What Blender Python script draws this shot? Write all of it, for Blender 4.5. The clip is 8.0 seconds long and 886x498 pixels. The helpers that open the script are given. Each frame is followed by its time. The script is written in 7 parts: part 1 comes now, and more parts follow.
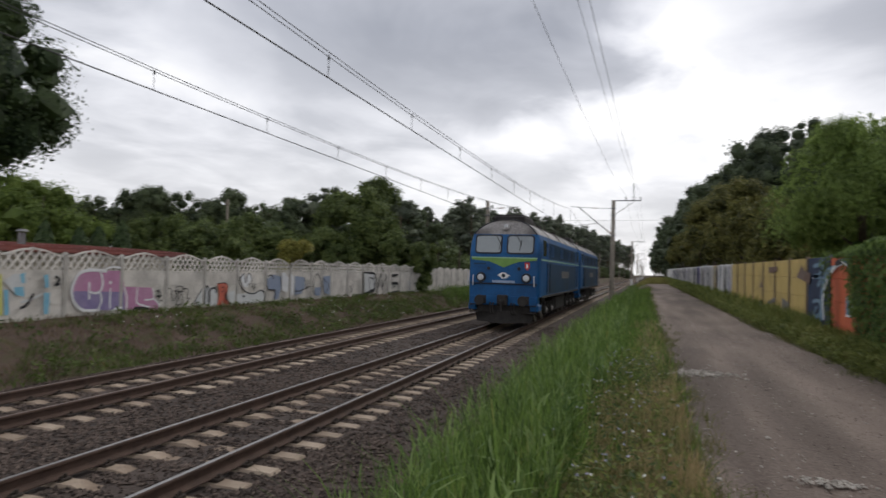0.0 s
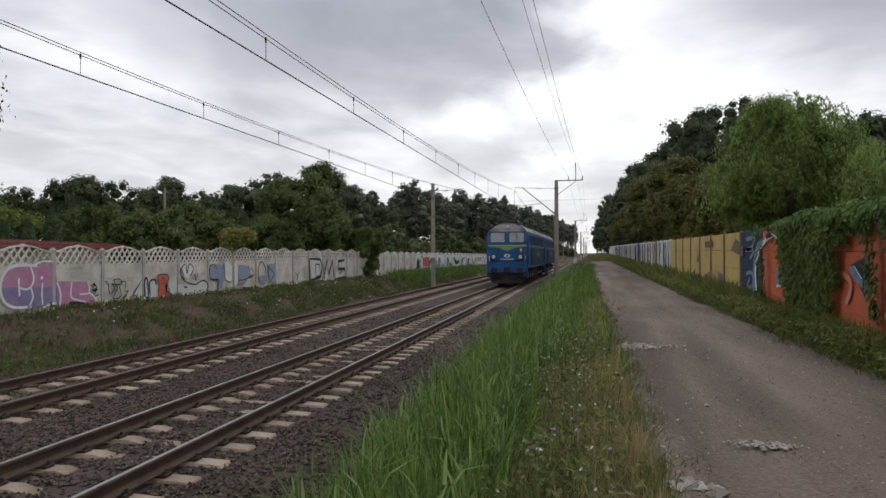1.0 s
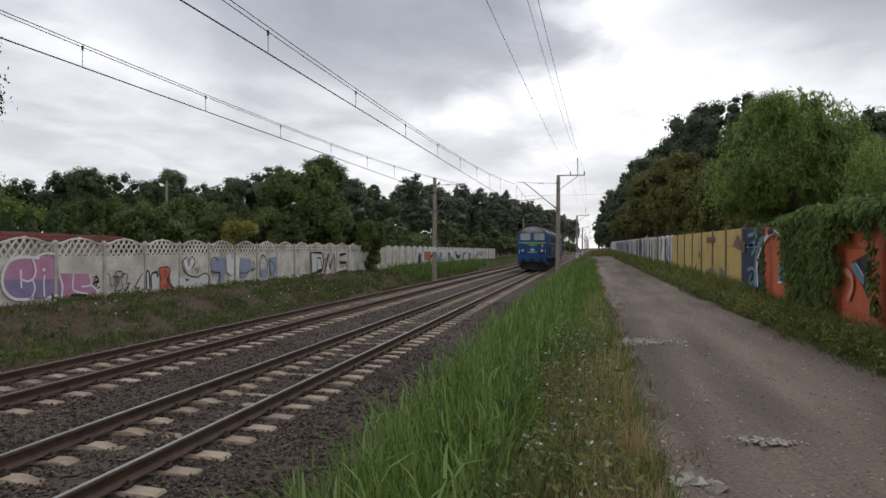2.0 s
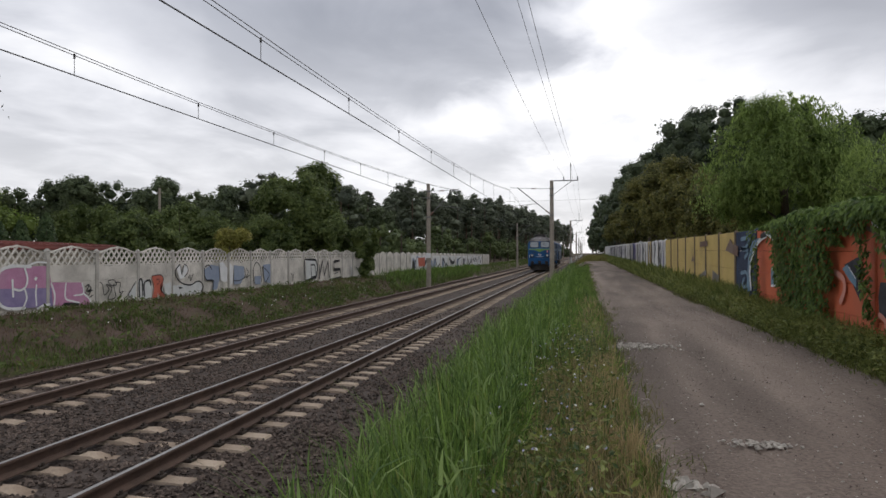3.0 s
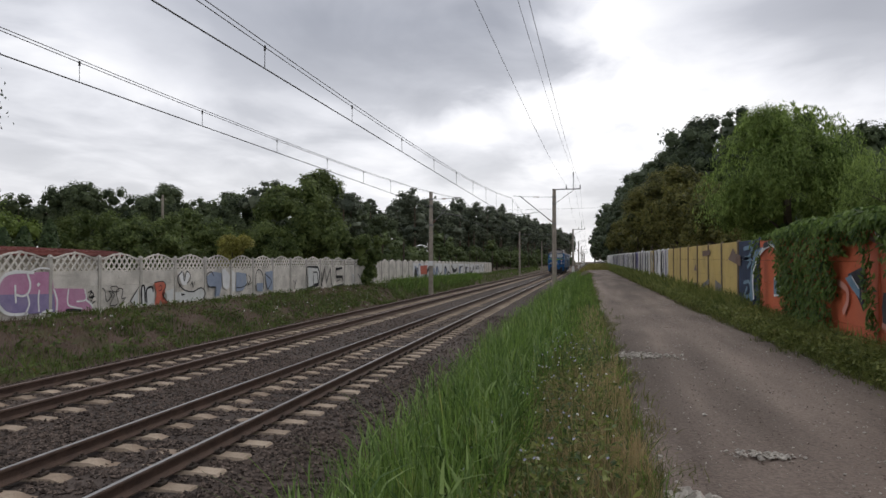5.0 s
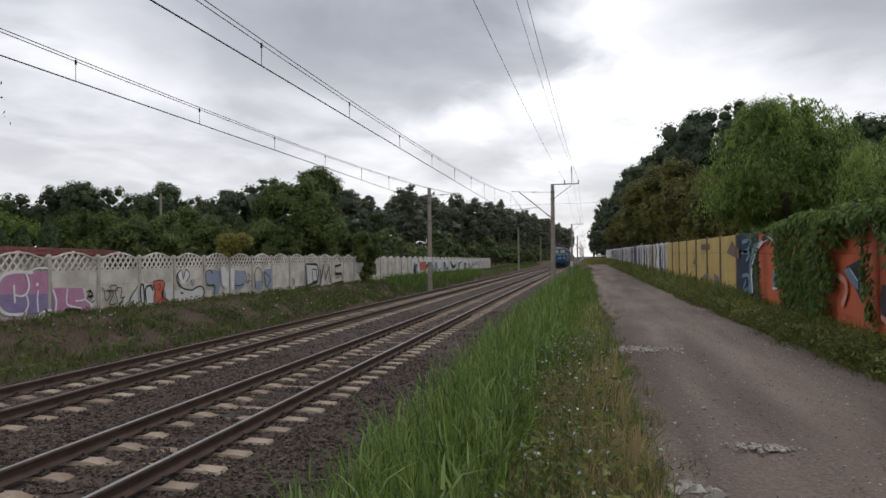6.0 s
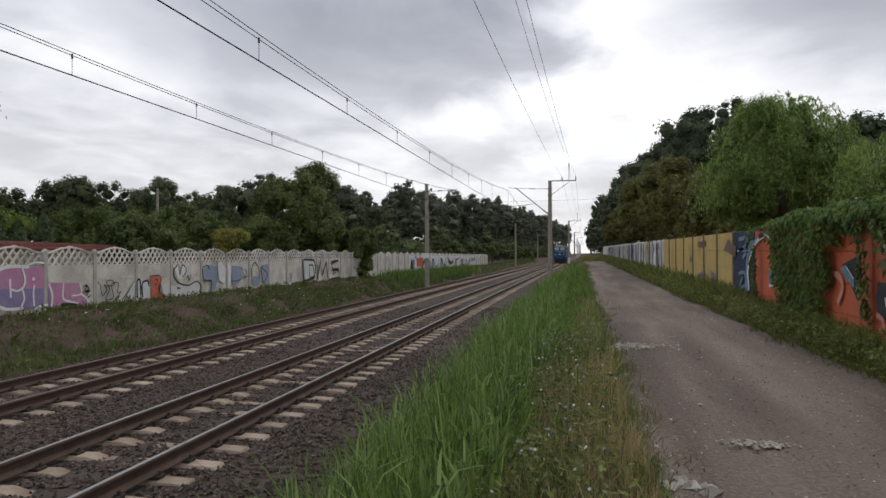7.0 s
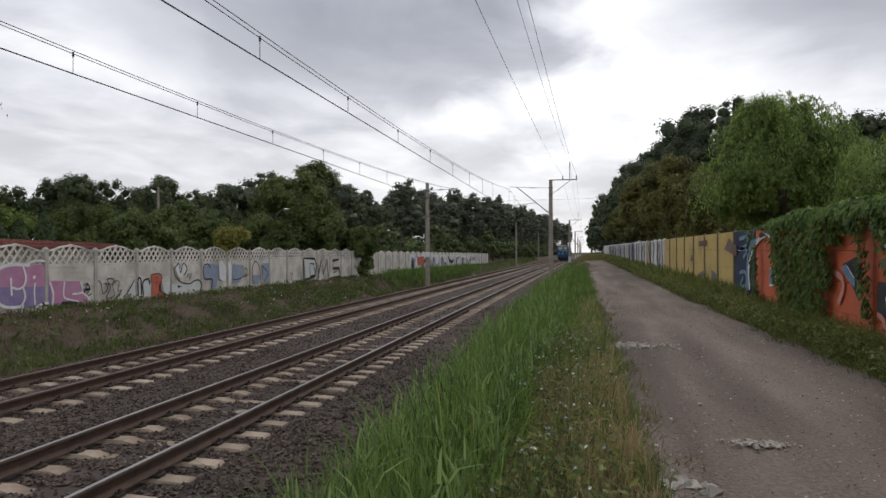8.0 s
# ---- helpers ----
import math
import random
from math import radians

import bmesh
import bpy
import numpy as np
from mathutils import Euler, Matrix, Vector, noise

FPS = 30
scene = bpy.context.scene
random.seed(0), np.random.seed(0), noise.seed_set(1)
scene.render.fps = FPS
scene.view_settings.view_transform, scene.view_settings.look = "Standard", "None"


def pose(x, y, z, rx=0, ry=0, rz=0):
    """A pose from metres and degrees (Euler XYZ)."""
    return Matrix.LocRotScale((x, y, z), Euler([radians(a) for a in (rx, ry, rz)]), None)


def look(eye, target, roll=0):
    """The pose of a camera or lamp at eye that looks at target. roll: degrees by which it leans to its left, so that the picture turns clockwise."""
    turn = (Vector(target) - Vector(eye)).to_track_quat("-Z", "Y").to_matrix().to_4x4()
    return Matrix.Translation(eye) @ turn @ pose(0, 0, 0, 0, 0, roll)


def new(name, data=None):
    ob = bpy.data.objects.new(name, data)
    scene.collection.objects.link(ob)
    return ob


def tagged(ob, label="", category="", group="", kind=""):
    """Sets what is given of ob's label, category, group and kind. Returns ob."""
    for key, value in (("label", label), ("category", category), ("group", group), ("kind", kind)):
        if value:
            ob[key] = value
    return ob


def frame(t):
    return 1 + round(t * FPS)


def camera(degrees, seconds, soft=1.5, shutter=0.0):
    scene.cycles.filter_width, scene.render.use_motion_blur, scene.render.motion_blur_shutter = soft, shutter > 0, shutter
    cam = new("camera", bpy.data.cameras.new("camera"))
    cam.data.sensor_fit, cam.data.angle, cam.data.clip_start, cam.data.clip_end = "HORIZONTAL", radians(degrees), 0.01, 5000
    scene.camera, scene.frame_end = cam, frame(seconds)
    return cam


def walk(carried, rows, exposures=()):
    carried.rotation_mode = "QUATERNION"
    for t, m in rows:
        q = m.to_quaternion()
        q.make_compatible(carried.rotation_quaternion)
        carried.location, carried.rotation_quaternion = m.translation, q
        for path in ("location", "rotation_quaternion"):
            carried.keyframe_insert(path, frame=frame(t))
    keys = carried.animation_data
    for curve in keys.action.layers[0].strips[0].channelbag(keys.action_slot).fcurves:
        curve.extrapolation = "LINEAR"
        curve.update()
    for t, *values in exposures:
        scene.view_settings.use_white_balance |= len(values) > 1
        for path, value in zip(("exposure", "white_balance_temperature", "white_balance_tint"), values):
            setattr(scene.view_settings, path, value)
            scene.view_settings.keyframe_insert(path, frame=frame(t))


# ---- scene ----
# World: x to the right of the line, y along the line, z up; rail tops at z = 0.
SECONDS = 8.0
EYE = (0.0, 0.0, 2.23)
AXIS_NEAR, AXIS_FAR = -5.352, -9.273
PATH_ROWS = [
    (0.0, 16.748, 1.778, -1.616), (0.1, 15.43, 1.72, -1.3), (0.2, 13.78, 1.55, -0.8), (0.3, 12.84, 1.38, -0.35),
    (0.4, 11.78, 1.22, 0.05), (0.5, 11.523, 1.145, 0.207), (0.7, 11.84, 0.75, 0.18), (1.0, 12.149, 0.378, 0.122),
    (1.5, 12.429, -0.239, -0.251), (3.0, 11.762, 0.403, 0.204), (3.5, 11.816, 0.666, 0.488), (4.0, 11.953, 1.163, 0.227),
    (4.5, 11.963, 1.161, -0.229), (6.0, 11.864, 0.751, 0.448), (6.5, 11.722, 0.587, 0.397), (7.0, 11.616, 0.416, 0.226),
    (7.5, 11.674, 0.31, 0.297), (8.0, 11.671, 0.32, 0.133)]

cam = camera(67.7, SECONDS, soft=1.5, shutter=0.5)
walk(cam, [(t, pose(*EYE, 90 + pitch, roll, yaw)) for t, yaw, pitch, roll in PATH_ROWS], exposures=[(0.0, 0.14), (8.0, 0.14)])


# ---- world and light ----
def build_world():
    world = bpy.data.worlds.new("sky")
    scene.world = world
    world.use_nodes = True
    nt = world.node_tree
    nt.nodes.clear()
    n, l = nt.nodes.new, nt.links.new
    out, bg = n("ShaderNodeOutputWorld"), n("ShaderNodeBackground")
    sky = n("ShaderNodeTexSky")
    sky.sky_type, sky.sun_disc = "NISHITA", False
    sky.sun_elevation, sky.sun_rotation = radians(48), radians(20)
    sky.air_density, sky.dust_density = 1.0, 2.0
    dim = n("ShaderNodeMix")
    dim.data_type, dim.blend_type = "RGBA", "MULTIPLY"
    dim.inputs[0].default_value = 1.0
    dim.inputs[7].default_value = (0.11, 0.11, 0.11, 1)
    l(sky.outputs[0], dim.inputs[6])
    # a cloud layer: the direction is laid onto a flat ceiling high above
    tc, sep = n("ShaderNodeTexCoord"), n("ShaderNodeSeparateXYZ")
    l(tc.outputs["Generated"], sep.inputs[0])
    up = n("ShaderNodeMath"); up.operation = "MAXIMUM"; up.inputs[1].default_value = 0.0
    l(sep.outputs[2], up.inputs[0])
    lift = n("ShaderNodeMath"); lift.operation = "ADD"; lift.inputs[1].default_value = 0.16
    l(up.outputs[0], lift.inputs[0])
    flat = n("ShaderNodeCombineXYZ")
    for axis in (0, 1):
        d = n("ShaderNodeMath"); d.operation = "DIVIDE"
        l(sep.outputs[axis], d.inputs[0]); l(lift.outputs[0], d.inputs[1]); l(d.outputs[0], flat.inputs[axis])
    place = n("ShaderNodeMapping")
    place.inputs["Location"].default_value = CLOUD_SHIFT
    place.inputs["Scale"].default_value = (0.62, 0.5, 1)
    l(flat.outputs[0], place.inputs[0])
    big, small = n("ShaderNodeTexNoise"), n("ShaderNodeTexNoise")
    for tex, scale, detail in ((big, 0.9, 6.0), (small, 3.2, 8.0)):
        tex.inputs["Scale"].default_value, tex.inputs["Detail"].default_value = scale, detail
        tex.inputs["Roughness"].default_value = 0.52
        tex.inputs["Distortion"].default_value = 0.35
        l(place.outputs[0], tex.inputs["Vector"])
    blend = n("ShaderNodeMix"); blend.data_type = "FLOAT"; blend.inputs[0].default_value = 0.5
    l(big.outputs[0], blend.inputs[2]); l(small.outputs[0], blend.inputs[3])
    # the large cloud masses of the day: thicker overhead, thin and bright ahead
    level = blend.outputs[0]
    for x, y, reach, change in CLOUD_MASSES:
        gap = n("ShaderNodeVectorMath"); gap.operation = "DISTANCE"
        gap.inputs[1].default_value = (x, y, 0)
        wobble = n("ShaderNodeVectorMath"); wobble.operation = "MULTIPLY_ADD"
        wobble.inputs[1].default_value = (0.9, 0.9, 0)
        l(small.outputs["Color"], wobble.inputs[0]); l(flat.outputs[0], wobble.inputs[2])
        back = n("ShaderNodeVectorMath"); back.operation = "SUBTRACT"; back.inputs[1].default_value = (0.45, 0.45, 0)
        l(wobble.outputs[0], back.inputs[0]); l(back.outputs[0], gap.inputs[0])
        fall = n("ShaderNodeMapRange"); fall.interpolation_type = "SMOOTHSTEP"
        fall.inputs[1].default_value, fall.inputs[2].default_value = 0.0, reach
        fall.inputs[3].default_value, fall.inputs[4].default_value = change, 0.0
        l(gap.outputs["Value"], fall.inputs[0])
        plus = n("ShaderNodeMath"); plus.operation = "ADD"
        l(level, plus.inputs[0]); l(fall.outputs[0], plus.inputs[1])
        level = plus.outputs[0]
    ramp = n("ShaderNodeValToRGB")
    stops = [(0.30, (0.345, 0.36, 0.41, 1)), (0.42, (0.46, 0.475, 0.53, 1)), (0.52, (0.745, 0.755, 0.81, 1)), (0.62, (1.06, 1.055, 1.06, 1))]
    while len(ramp.color_ramp.elements) < len(stops):
        ramp.color_ramp.elements.new(0.5)
    for e, (p, c) in zip(ramp.color_ramp.elements, stops):
        e.position, e.color = p, c
    l(level, ramp.inputs[0])
    # thinner, brighter cloud towards the horizon
    low = n("ShaderNodeMapRange")
    low.inputs[1].default_value, low.inputs[2].default_value = 0.0, 0.34
    low.inputs[3].default_value, low.inputs[4].default_value = 0.52, 0.0
    l(up.outputs[0], low.inputs[0])
    pale = n("ShaderNodeMix"); pale.data_type = "RGBA"
    pale.inputs[7].default_value = (1.03, 1.01, 1.01, 1)
    l(low.outputs[0], pale.inputs[0]); l(ramp.outputs[0], pale.inputs[6])
    both = n("ShaderNodeMix"); both.data_type = "RGBA"
    both.inputs[0].default_value = 0.93
    l(dim.outputs[2], both.inputs[6]); l(pale.outputs[2], both.inputs[7])
    l(both.outputs[2], bg.inputs[0])
    bg.inputs[1].default_value = SKY_STRENGTH
    l(bg.outputs[0], out.inputs[0])


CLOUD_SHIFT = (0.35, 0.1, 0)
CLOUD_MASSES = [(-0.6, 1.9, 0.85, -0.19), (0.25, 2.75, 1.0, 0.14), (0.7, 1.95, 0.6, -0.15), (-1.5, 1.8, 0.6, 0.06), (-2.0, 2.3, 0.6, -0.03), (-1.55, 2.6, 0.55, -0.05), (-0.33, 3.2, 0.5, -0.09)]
SKY_STRENGTH = 1.0
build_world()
sun = new("sun", bpy.data.lights.new("sun", "SUN"))
sun.data.energy, sun.data.angle, sun.data.color = 0.9, radians(14), (1.0, 0.96, 0.9)
sun.matrix_world = look((20, 55, 60), (0, 0, 0))


# ---- materials ----
def material(name, dark, light, scale=3.0, rough=0.85, bump=0.2, metal=0.0, fine=40.0, blotch=None, amount=0.0, objects=0.0, islands=0.0, spec=0.3, stretch=None):
    """A surface between two colours by coarse and fine noise, with relief; blotch: a stain colour; objects, islands: variation piece by piece."""
    m = bpy.data.materials.new(name)
    m.use_nodes = True
    nt = m.node_tree
    n, l = nt.nodes.new, nt.links.new
    b = nt.nodes["Principled BSDF"]
    b.inputs["Roughness"].default_value, b.inputs["Metallic"].default_value = rough, metal
    b.inputs["Specular IOR Level"].default_value = spec
    geo = n("ShaderNodeNewGeometry")
    coarse, grain = n("ShaderNodeTexNoise"), n("ShaderNodeTexNoise")
    coarse.inputs["Scale"].default_value, grain.inputs["Scale"].default_value = scale, fine
    coarse.inputs["Detail"].default_value, grain.inputs["Detail"].default_value = 4, 3
    where = geo.outputs["Position"]
    if objects or metal or name.startswith("loco"):
        tc = n("ShaderNodeTexCoord")
        where = tc.outputs["Object"]
    long_way = where
    if stretch:
        mp = n("ShaderNodeMapping"); mp.inputs["Scale"].default_value = stretch
        l(where, mp.inputs[0])
        long_way = mp.outputs[0]
    l(long_way, coarse.inputs["Vector"]); l(where, grain.inputs["Vector"])
    mix = n("ShaderNodeMix"); mix.data_type = "FLOAT"; mix.inputs[0].default_value = 0.45
    l(coarse.outputs[0], mix.inputs[2]); l(grain.outputs[0], mix.inputs[3])
    value = mix.outputs[0]
    for strength, source in ((objects, "object"), (islands, "island")):
        if strength:
            rnd = n("ShaderNodeObjectInfo").outputs["Random"] if source == "object" else geo.outputs["Random Per Island"]
            add = n("ShaderNodeMath"); add.operation = "MULTIPLY_ADD"; add.inputs[1].default_value = strength
            l(rnd, add.inputs[0]); l(value, add.inputs[2])
            sub = n("ShaderNodeMath"); sub.operation = "SUBTRACT"; sub.inputs[1].default_value = strength / 2
            l(add.outputs[0], sub.inputs[0])
            value = sub.outputs[0]
    ramp = n("ShaderNodeValToRGB")
    ramp.color_ramp.elements[0].position, ramp.color_ramp.elements[1].position = 0.3, 0.7
    ramp.color_ramp.elements[0].color, ramp.color_ramp.elements[1].color = (*dark, 1), (*light, 1)
    l(value, ramp.inputs[0])
    colour = ramp.outputs[0]
    if blotch:
        stain = n("ShaderNodeTexNoise")
        stain.inputs["Scale"].default_value, stain.inputs["Detail"].default_value = scale * 0.37, 6
        l(long_way, stain.inputs["Vector"])
        cut = n("ShaderNodeMapRange")
        cut.inputs[1].default_value, cut.inputs[2].default_value, cut.inputs[4].default_value = 0.48, 0.66, amount
        l(stain.outputs[0], cut.inputs[0])
        over = n("ShaderNodeMix"); over.data_type = "RGBA"
        over.inputs[7].default_value = (*blotch, 1)
        l(cut.outputs[0], over.inputs[0]); l(colour, over.inputs[6])
        colour = over.outputs[2]
    l(colour, b.inputs["Base Color"])
    if bump:
        bp = n("ShaderNodeBump"); bp.inputs["Strength"].default_value = bump; bp.inputs["Distance"].default_value = 0.02
        l(grain.outputs[0], bp.inputs["Height"]); l(bp.outputs[0], b.inputs["Normal"])
    return m


def leaf_material(name, dark, light, scale=0.5, through_light=0.35, dry=None):
    """Leaves: colour by clump and by leaf, some light passing through."""
    m = bpy.data.materials.new(name)
    m.use_nodes = True
    nt = m.node_tree
    n, l = nt.nodes.new, nt.links.new
    b, out = nt.nodes["Principled BSDF"], nt.nodes["Material Output"]
    geo, tex = n("ShaderNodeNewGeometry"), n("ShaderNodeTexNoise")
    tex.inputs["Scale"].default_value = scale
    tex.inputs["Detail"].default_value = 3
    l(geo.outputs["Position"], tex.inputs["Vector"])
    mix = n("ShaderNodeMix"); mix.data_type = "FLOAT"; mix.inputs[0].default_value = 0.4
    l(tex.outputs[0], mix.inputs[2]); l(geo.outputs["Random Per Island"], mix.inputs[3])
    ramp = n("ShaderNodeValToRGB")
    e = ramp.color_ramp.elements
    e[0].position, e[1].position = 0.25, 0.7
    e[0].color, e[1].color = (*dark, 1), (*light, 1)
    if dry:
        x = e.new(0.8); x.color = (*dry, 1)
    l(mix.outputs[0], ramp.inputs[0])
    l(ramp.outputs[0], b.inputs["Base Color"])
    b.inputs["Roughness"].default_value, b.inputs["Specular IOR Level"].default_value = 0.6, 0.25
    tr, add = n("ShaderNodeBsdfTranslucent"), n("ShaderNodeMixShader")
    l(ramp.outputs[0], tr.inputs[0])
    add.inputs[0].default_value = through_light
    l(b.outputs[0], add.inputs[1]); l(tr.outputs[0], add.inputs[2]); l(add.outputs[0], out.inputs[0])
    return m


def ground_material():
    m = bpy.data.materials.new("ground")
    m.use_nodes = True
    nt = m.node_tree
    n, l = nt.nodes.new, nt.links.new
    b = nt.nodes["Principled BSDF"]
    b.inputs["Roughness"].default_value, b.inputs["Specular IOR Level"].default_value = 0.95, 0.15
    geo = n("ShaderNodeNewGeometry")
    a, c, g = (n("ShaderNodeTexNoise") for _ in range(3))
    for tex, s in ((a, 0.55), (c, 2.6), (g, 28.0)):
        tex.inputs["Scale"].default_value, tex.inputs["Detail"].default_value = s, 5
        l(geo.outputs["Position"], tex.inputs["Vector"])
    earth, grass = n("ShaderNodeValToRGB"), n("ShaderNodeValToRGB")
    earth.color_ramp.elements[0].color, earth.color_ramp.elements[1].color = (0.045, 0.032, 0.027, 1), (0.145, 0.104, 0.082, 1)
    grass.color_ramp.elements[0].color, grass.color_ramp.elements[1].color = (0.026, 0.036, 0.012, 1), (0.085, 0.095, 0.03, 1)
    l(g.outputs[0], earth.inputs[0]); l(g.outputs[0], grass.inputs[0])
    cut = n("ShaderNodeMapRange"); cut.inputs[1].default_value, cut.inputs[2].default_value = 0.47, 0.62
    mix0 = n("ShaderNodeMix"); mix0.data_type = "FLOAT"; mix0.inputs[0].default_value = 0.45
    l(a.outputs[0], mix0.inputs[2]); l(c.outputs[0], mix0.inputs[3]); l(mix0.outputs[0], cut.inputs[0])
    mix = n("ShaderNodeMix"); mix.data_type = "RGBA"
    l(cut.outputs[0], mix.inputs[0]); l(earth.outputs[0], mix.inputs[6]); l(grass.outputs[0], mix.inputs[7])
    l(mix.outputs[2], b.inputs["Base Color"])
    bp = n("ShaderNodeBump"); bp.inputs["Strength"].default_value = 0.6; bp.inputs["Distance"].default_value = 0.05
    l(g.outputs[0], bp.inputs["Height"]); l(bp.outputs[0], b.inputs["Normal"])
    return m


GROUND = ground_material()
TRACK = material("packed_gravel", (0.07, 0.053, 0.043), (0.245, 0.195, 0.163), 1.1, 0.95, 1.0, fine=34, blotch=(0.075, 0.058, 0.047), amount=0.8, stretch=(1.6, 0.22, 1))
BALLAST = material("ballast", (0.025, 0.019, 0.0165), (0.092, 0.071, 0.06), 1.2, 0.95, 1.0, fine=26, blotch=(0.1, 0.068, 0.05), amount=0.3)
STONE = material("ballast_stone", (0.036, 0.027, 0.0225), (0.142, 0.108, 0.089), 1.5, 0.92, 0.2, fine=30, islands=0.5)
RUBBLE = material("rubble", (0.25, 0.23, 0.2), (0.45, 0.42, 0.37), 6, 0.9, 0.3, islands=0.3)
SLEEPER = material("sleeper_concrete", (0.2, 0.152, 0.112), (0.42, 0.34, 0.26), 5, 0.9, 0.3, fine=60, blotch=(0.16, 0.11, 0.075), amount=0.7, objects=0.3)
RUST = material("rail_rust", (0.042, 0.027, 0.021), (0.1, 0.062, 0.046), 6, 0.8, 0.3, fine=70)
POLISH = material("rail_head", (0.2, 0.19, 0.18), (0.36, 0.35, 0.34), 3, 0.38, 0.05, metal=0.85)
DULL = material("rail_head_dull", (0.12, 0.085, 0.07), (0.2, 0.15, 0.125), 3, 0.5, 0.1, metal=0.4)
IRON = material("fastener_iron", (0.02, 0.016, 0.013), (0.06, 0.045, 0.036), 10, 0.8, 0.2)
CONCRETE = material("fence_concrete", (0.46, 0.43, 0.385), (0.77, 0.73, 0.665), 2.5, 0.92, 0.4, fine=45, blotch=(0.22, 0.205, 0.18), amount=0.5)
POST = material("post_concrete", (0.3, 0.282, 0.25), (0.5, 0.475, 0.43), 3, 0.92, 0.3, fine=45)
POLE = material("pole_concrete", (0.2, 0.175, 0.145), (0.36, 0.315, 0.265), 2.5, 0.9, 0.25, fine=40)
STEEL = material("galvanised_steel", (0.13, 0.13, 0.13), (0.24, 0.24, 0.24), 8, 0.6, 0.1, metal=0.5)
WIRE = material("copper_wire", (0.028, 0.028, 0.028), (0.06, 0.058, 0.055), 8, 0.6, 0.0, metal=0.3)
ENAMEL = material("insulator", (0.13, 0.06, 0.04), (0.22, 0.11, 0.07), 8, 0.3, 0.0)


# ---- mesh helpers ----
def mesh_object(name, verts, faces, mats, parent=None, smooth=False, indices=None):
    me = bpy.data.meshes.new(name)
    me.from_pydata(verts, [], faces)
    for mt in (mats if isinstance(mats, (list, tuple)) else [mats]):
        me.materials.append(mt)
    if indices is not None:
        me.polygons.foreach_set("material_index", indices)
    if smooth:
        me.polygons.foreach_set("use_smooth", [True] * len(me.polygons))
    me.update()
    ob = new(name, me)
    ob.parent = parent
    return ob


def part(name, bm, mat, parent, label="", smooth=False):
    """Links a bmesh as one mesh object under a thing or a part."""
    me = bpy.data.meshes.new(name)
    bm.normal_update()
    bm.to_mesh(me)
    bm.free()
    for mt in (mat if isinstance(mat, (list, tuple)) else [mat]):
        me.materials.append(mt)
    if smooth:
        me.polygons.foreach_set("use_smooth", [True] * len(me.polygons))
    ob = new(name, me)
    ob.parent = parent
    return tagged(ob, label) if label else ob


def shared(name, me, parent, m=None):
    """A piece of its own on a mesh that alike pieces share."""
    ob = new(name, me)
    ob.parent = parent
    if m is not None:
        ob.matrix_local = m
    return ob


def thing(name, label, category, at=(0, 0, 0), group="", kind=""):
    ob = new(name)
    ob.empty_display_size = 0.2
    ob.location = at
    return tagged(ob, label, category, group, kind)


def box(bm, x0, x1, y0, y1, z0, z1, bevel=0.0, mat=0, rot=None):
    r = bmesh.ops.create_cube(bm, size=1.0)
    vs = r["verts"]
    for v in vs:
        v.co = Vector(((x0 + x1) / 2 + v.co.x * (x1 - x0), (y0 + y1) / 2 + v.co.y * (y1 - y0), (z0 + z1) / 2 + v.co.z * (z1 - z0)))
    if rot is not None:
        bmesh.ops.transform(bm, matrix=rot, verts=vs)
    faces = {f for v in vs for f in v.link_faces}
    for f in faces:
        f.material_index = mat
    if bevel:
        edges = list({e for f in faces for e in f.edges})
        bmesh.ops.bevel(bm, geom=edges, offset=bevel, segments=1, affect="EDGES", profile=0.5)
    return bm


def rod(bm, a, b, r0, r1=None, sides=8, mat=0):
    """A tapered round bar from a to b."""
    a, b = Vector(a), Vector(b)
    r1 = r0 if r1 is None else r1
    r = bmesh.ops.create_cone(bm, cap_ends=True, segments=sides, radius1=r0, radius2=r1, depth=(b - a).length)
    m = Matrix.Translation((a + b) / 2) @ (b - a).to_track_quat("Z", "Y").to_matrix().to_4x4()
    bmesh.ops.transform(bm, matrix=m, verts=r["verts"])
    for f in {f for v in r["verts"] for f in v.link_faces}:
        f.material_index = mat
    return bm


def tube(name, points, radius, mat, parent=None, sides=6):
    """A wire or pipe along points, as a mesh."""
    pts = [Vector(p) for p in points]
    verts, faces = [], []
    for i, p in enumerate(pts):
        d = (pts[min(i + 1, len(pts) - 1)] - pts[max(i - 1, 0)]).normalized()
        u = d.orthogonal().normalized() if abs(d.z) > 0.9 else d.cross(Vector((0, 0, 1))).normalized()
        w = u.cross(d)
        for k in range(sides):
            a = 2 * math.pi * k / sides
            verts.append(p + radius * (u * math.cos(a) + w * math.sin(a)))
        if i:
            o = (i - 1) * sides
            faces += [(o + k, o + (k + 1) % sides, o + sides + (k + 1) % sides, o + sides + k) for k in range(sides)]
    return mesh_object(name, verts, faces, mat, parent, True)


def drift(y):
    """The line swings slowly to the right in the distance."""
    return 0.0085 * max(0.0, math.sqrt(max(0.0, y - 25) ** 2 + 400) - 20 - 2) if y > 25 else 0.0


def bump_at(x, y, size=1.0):
    return noise.noise((x / size, y / size, 3.7))


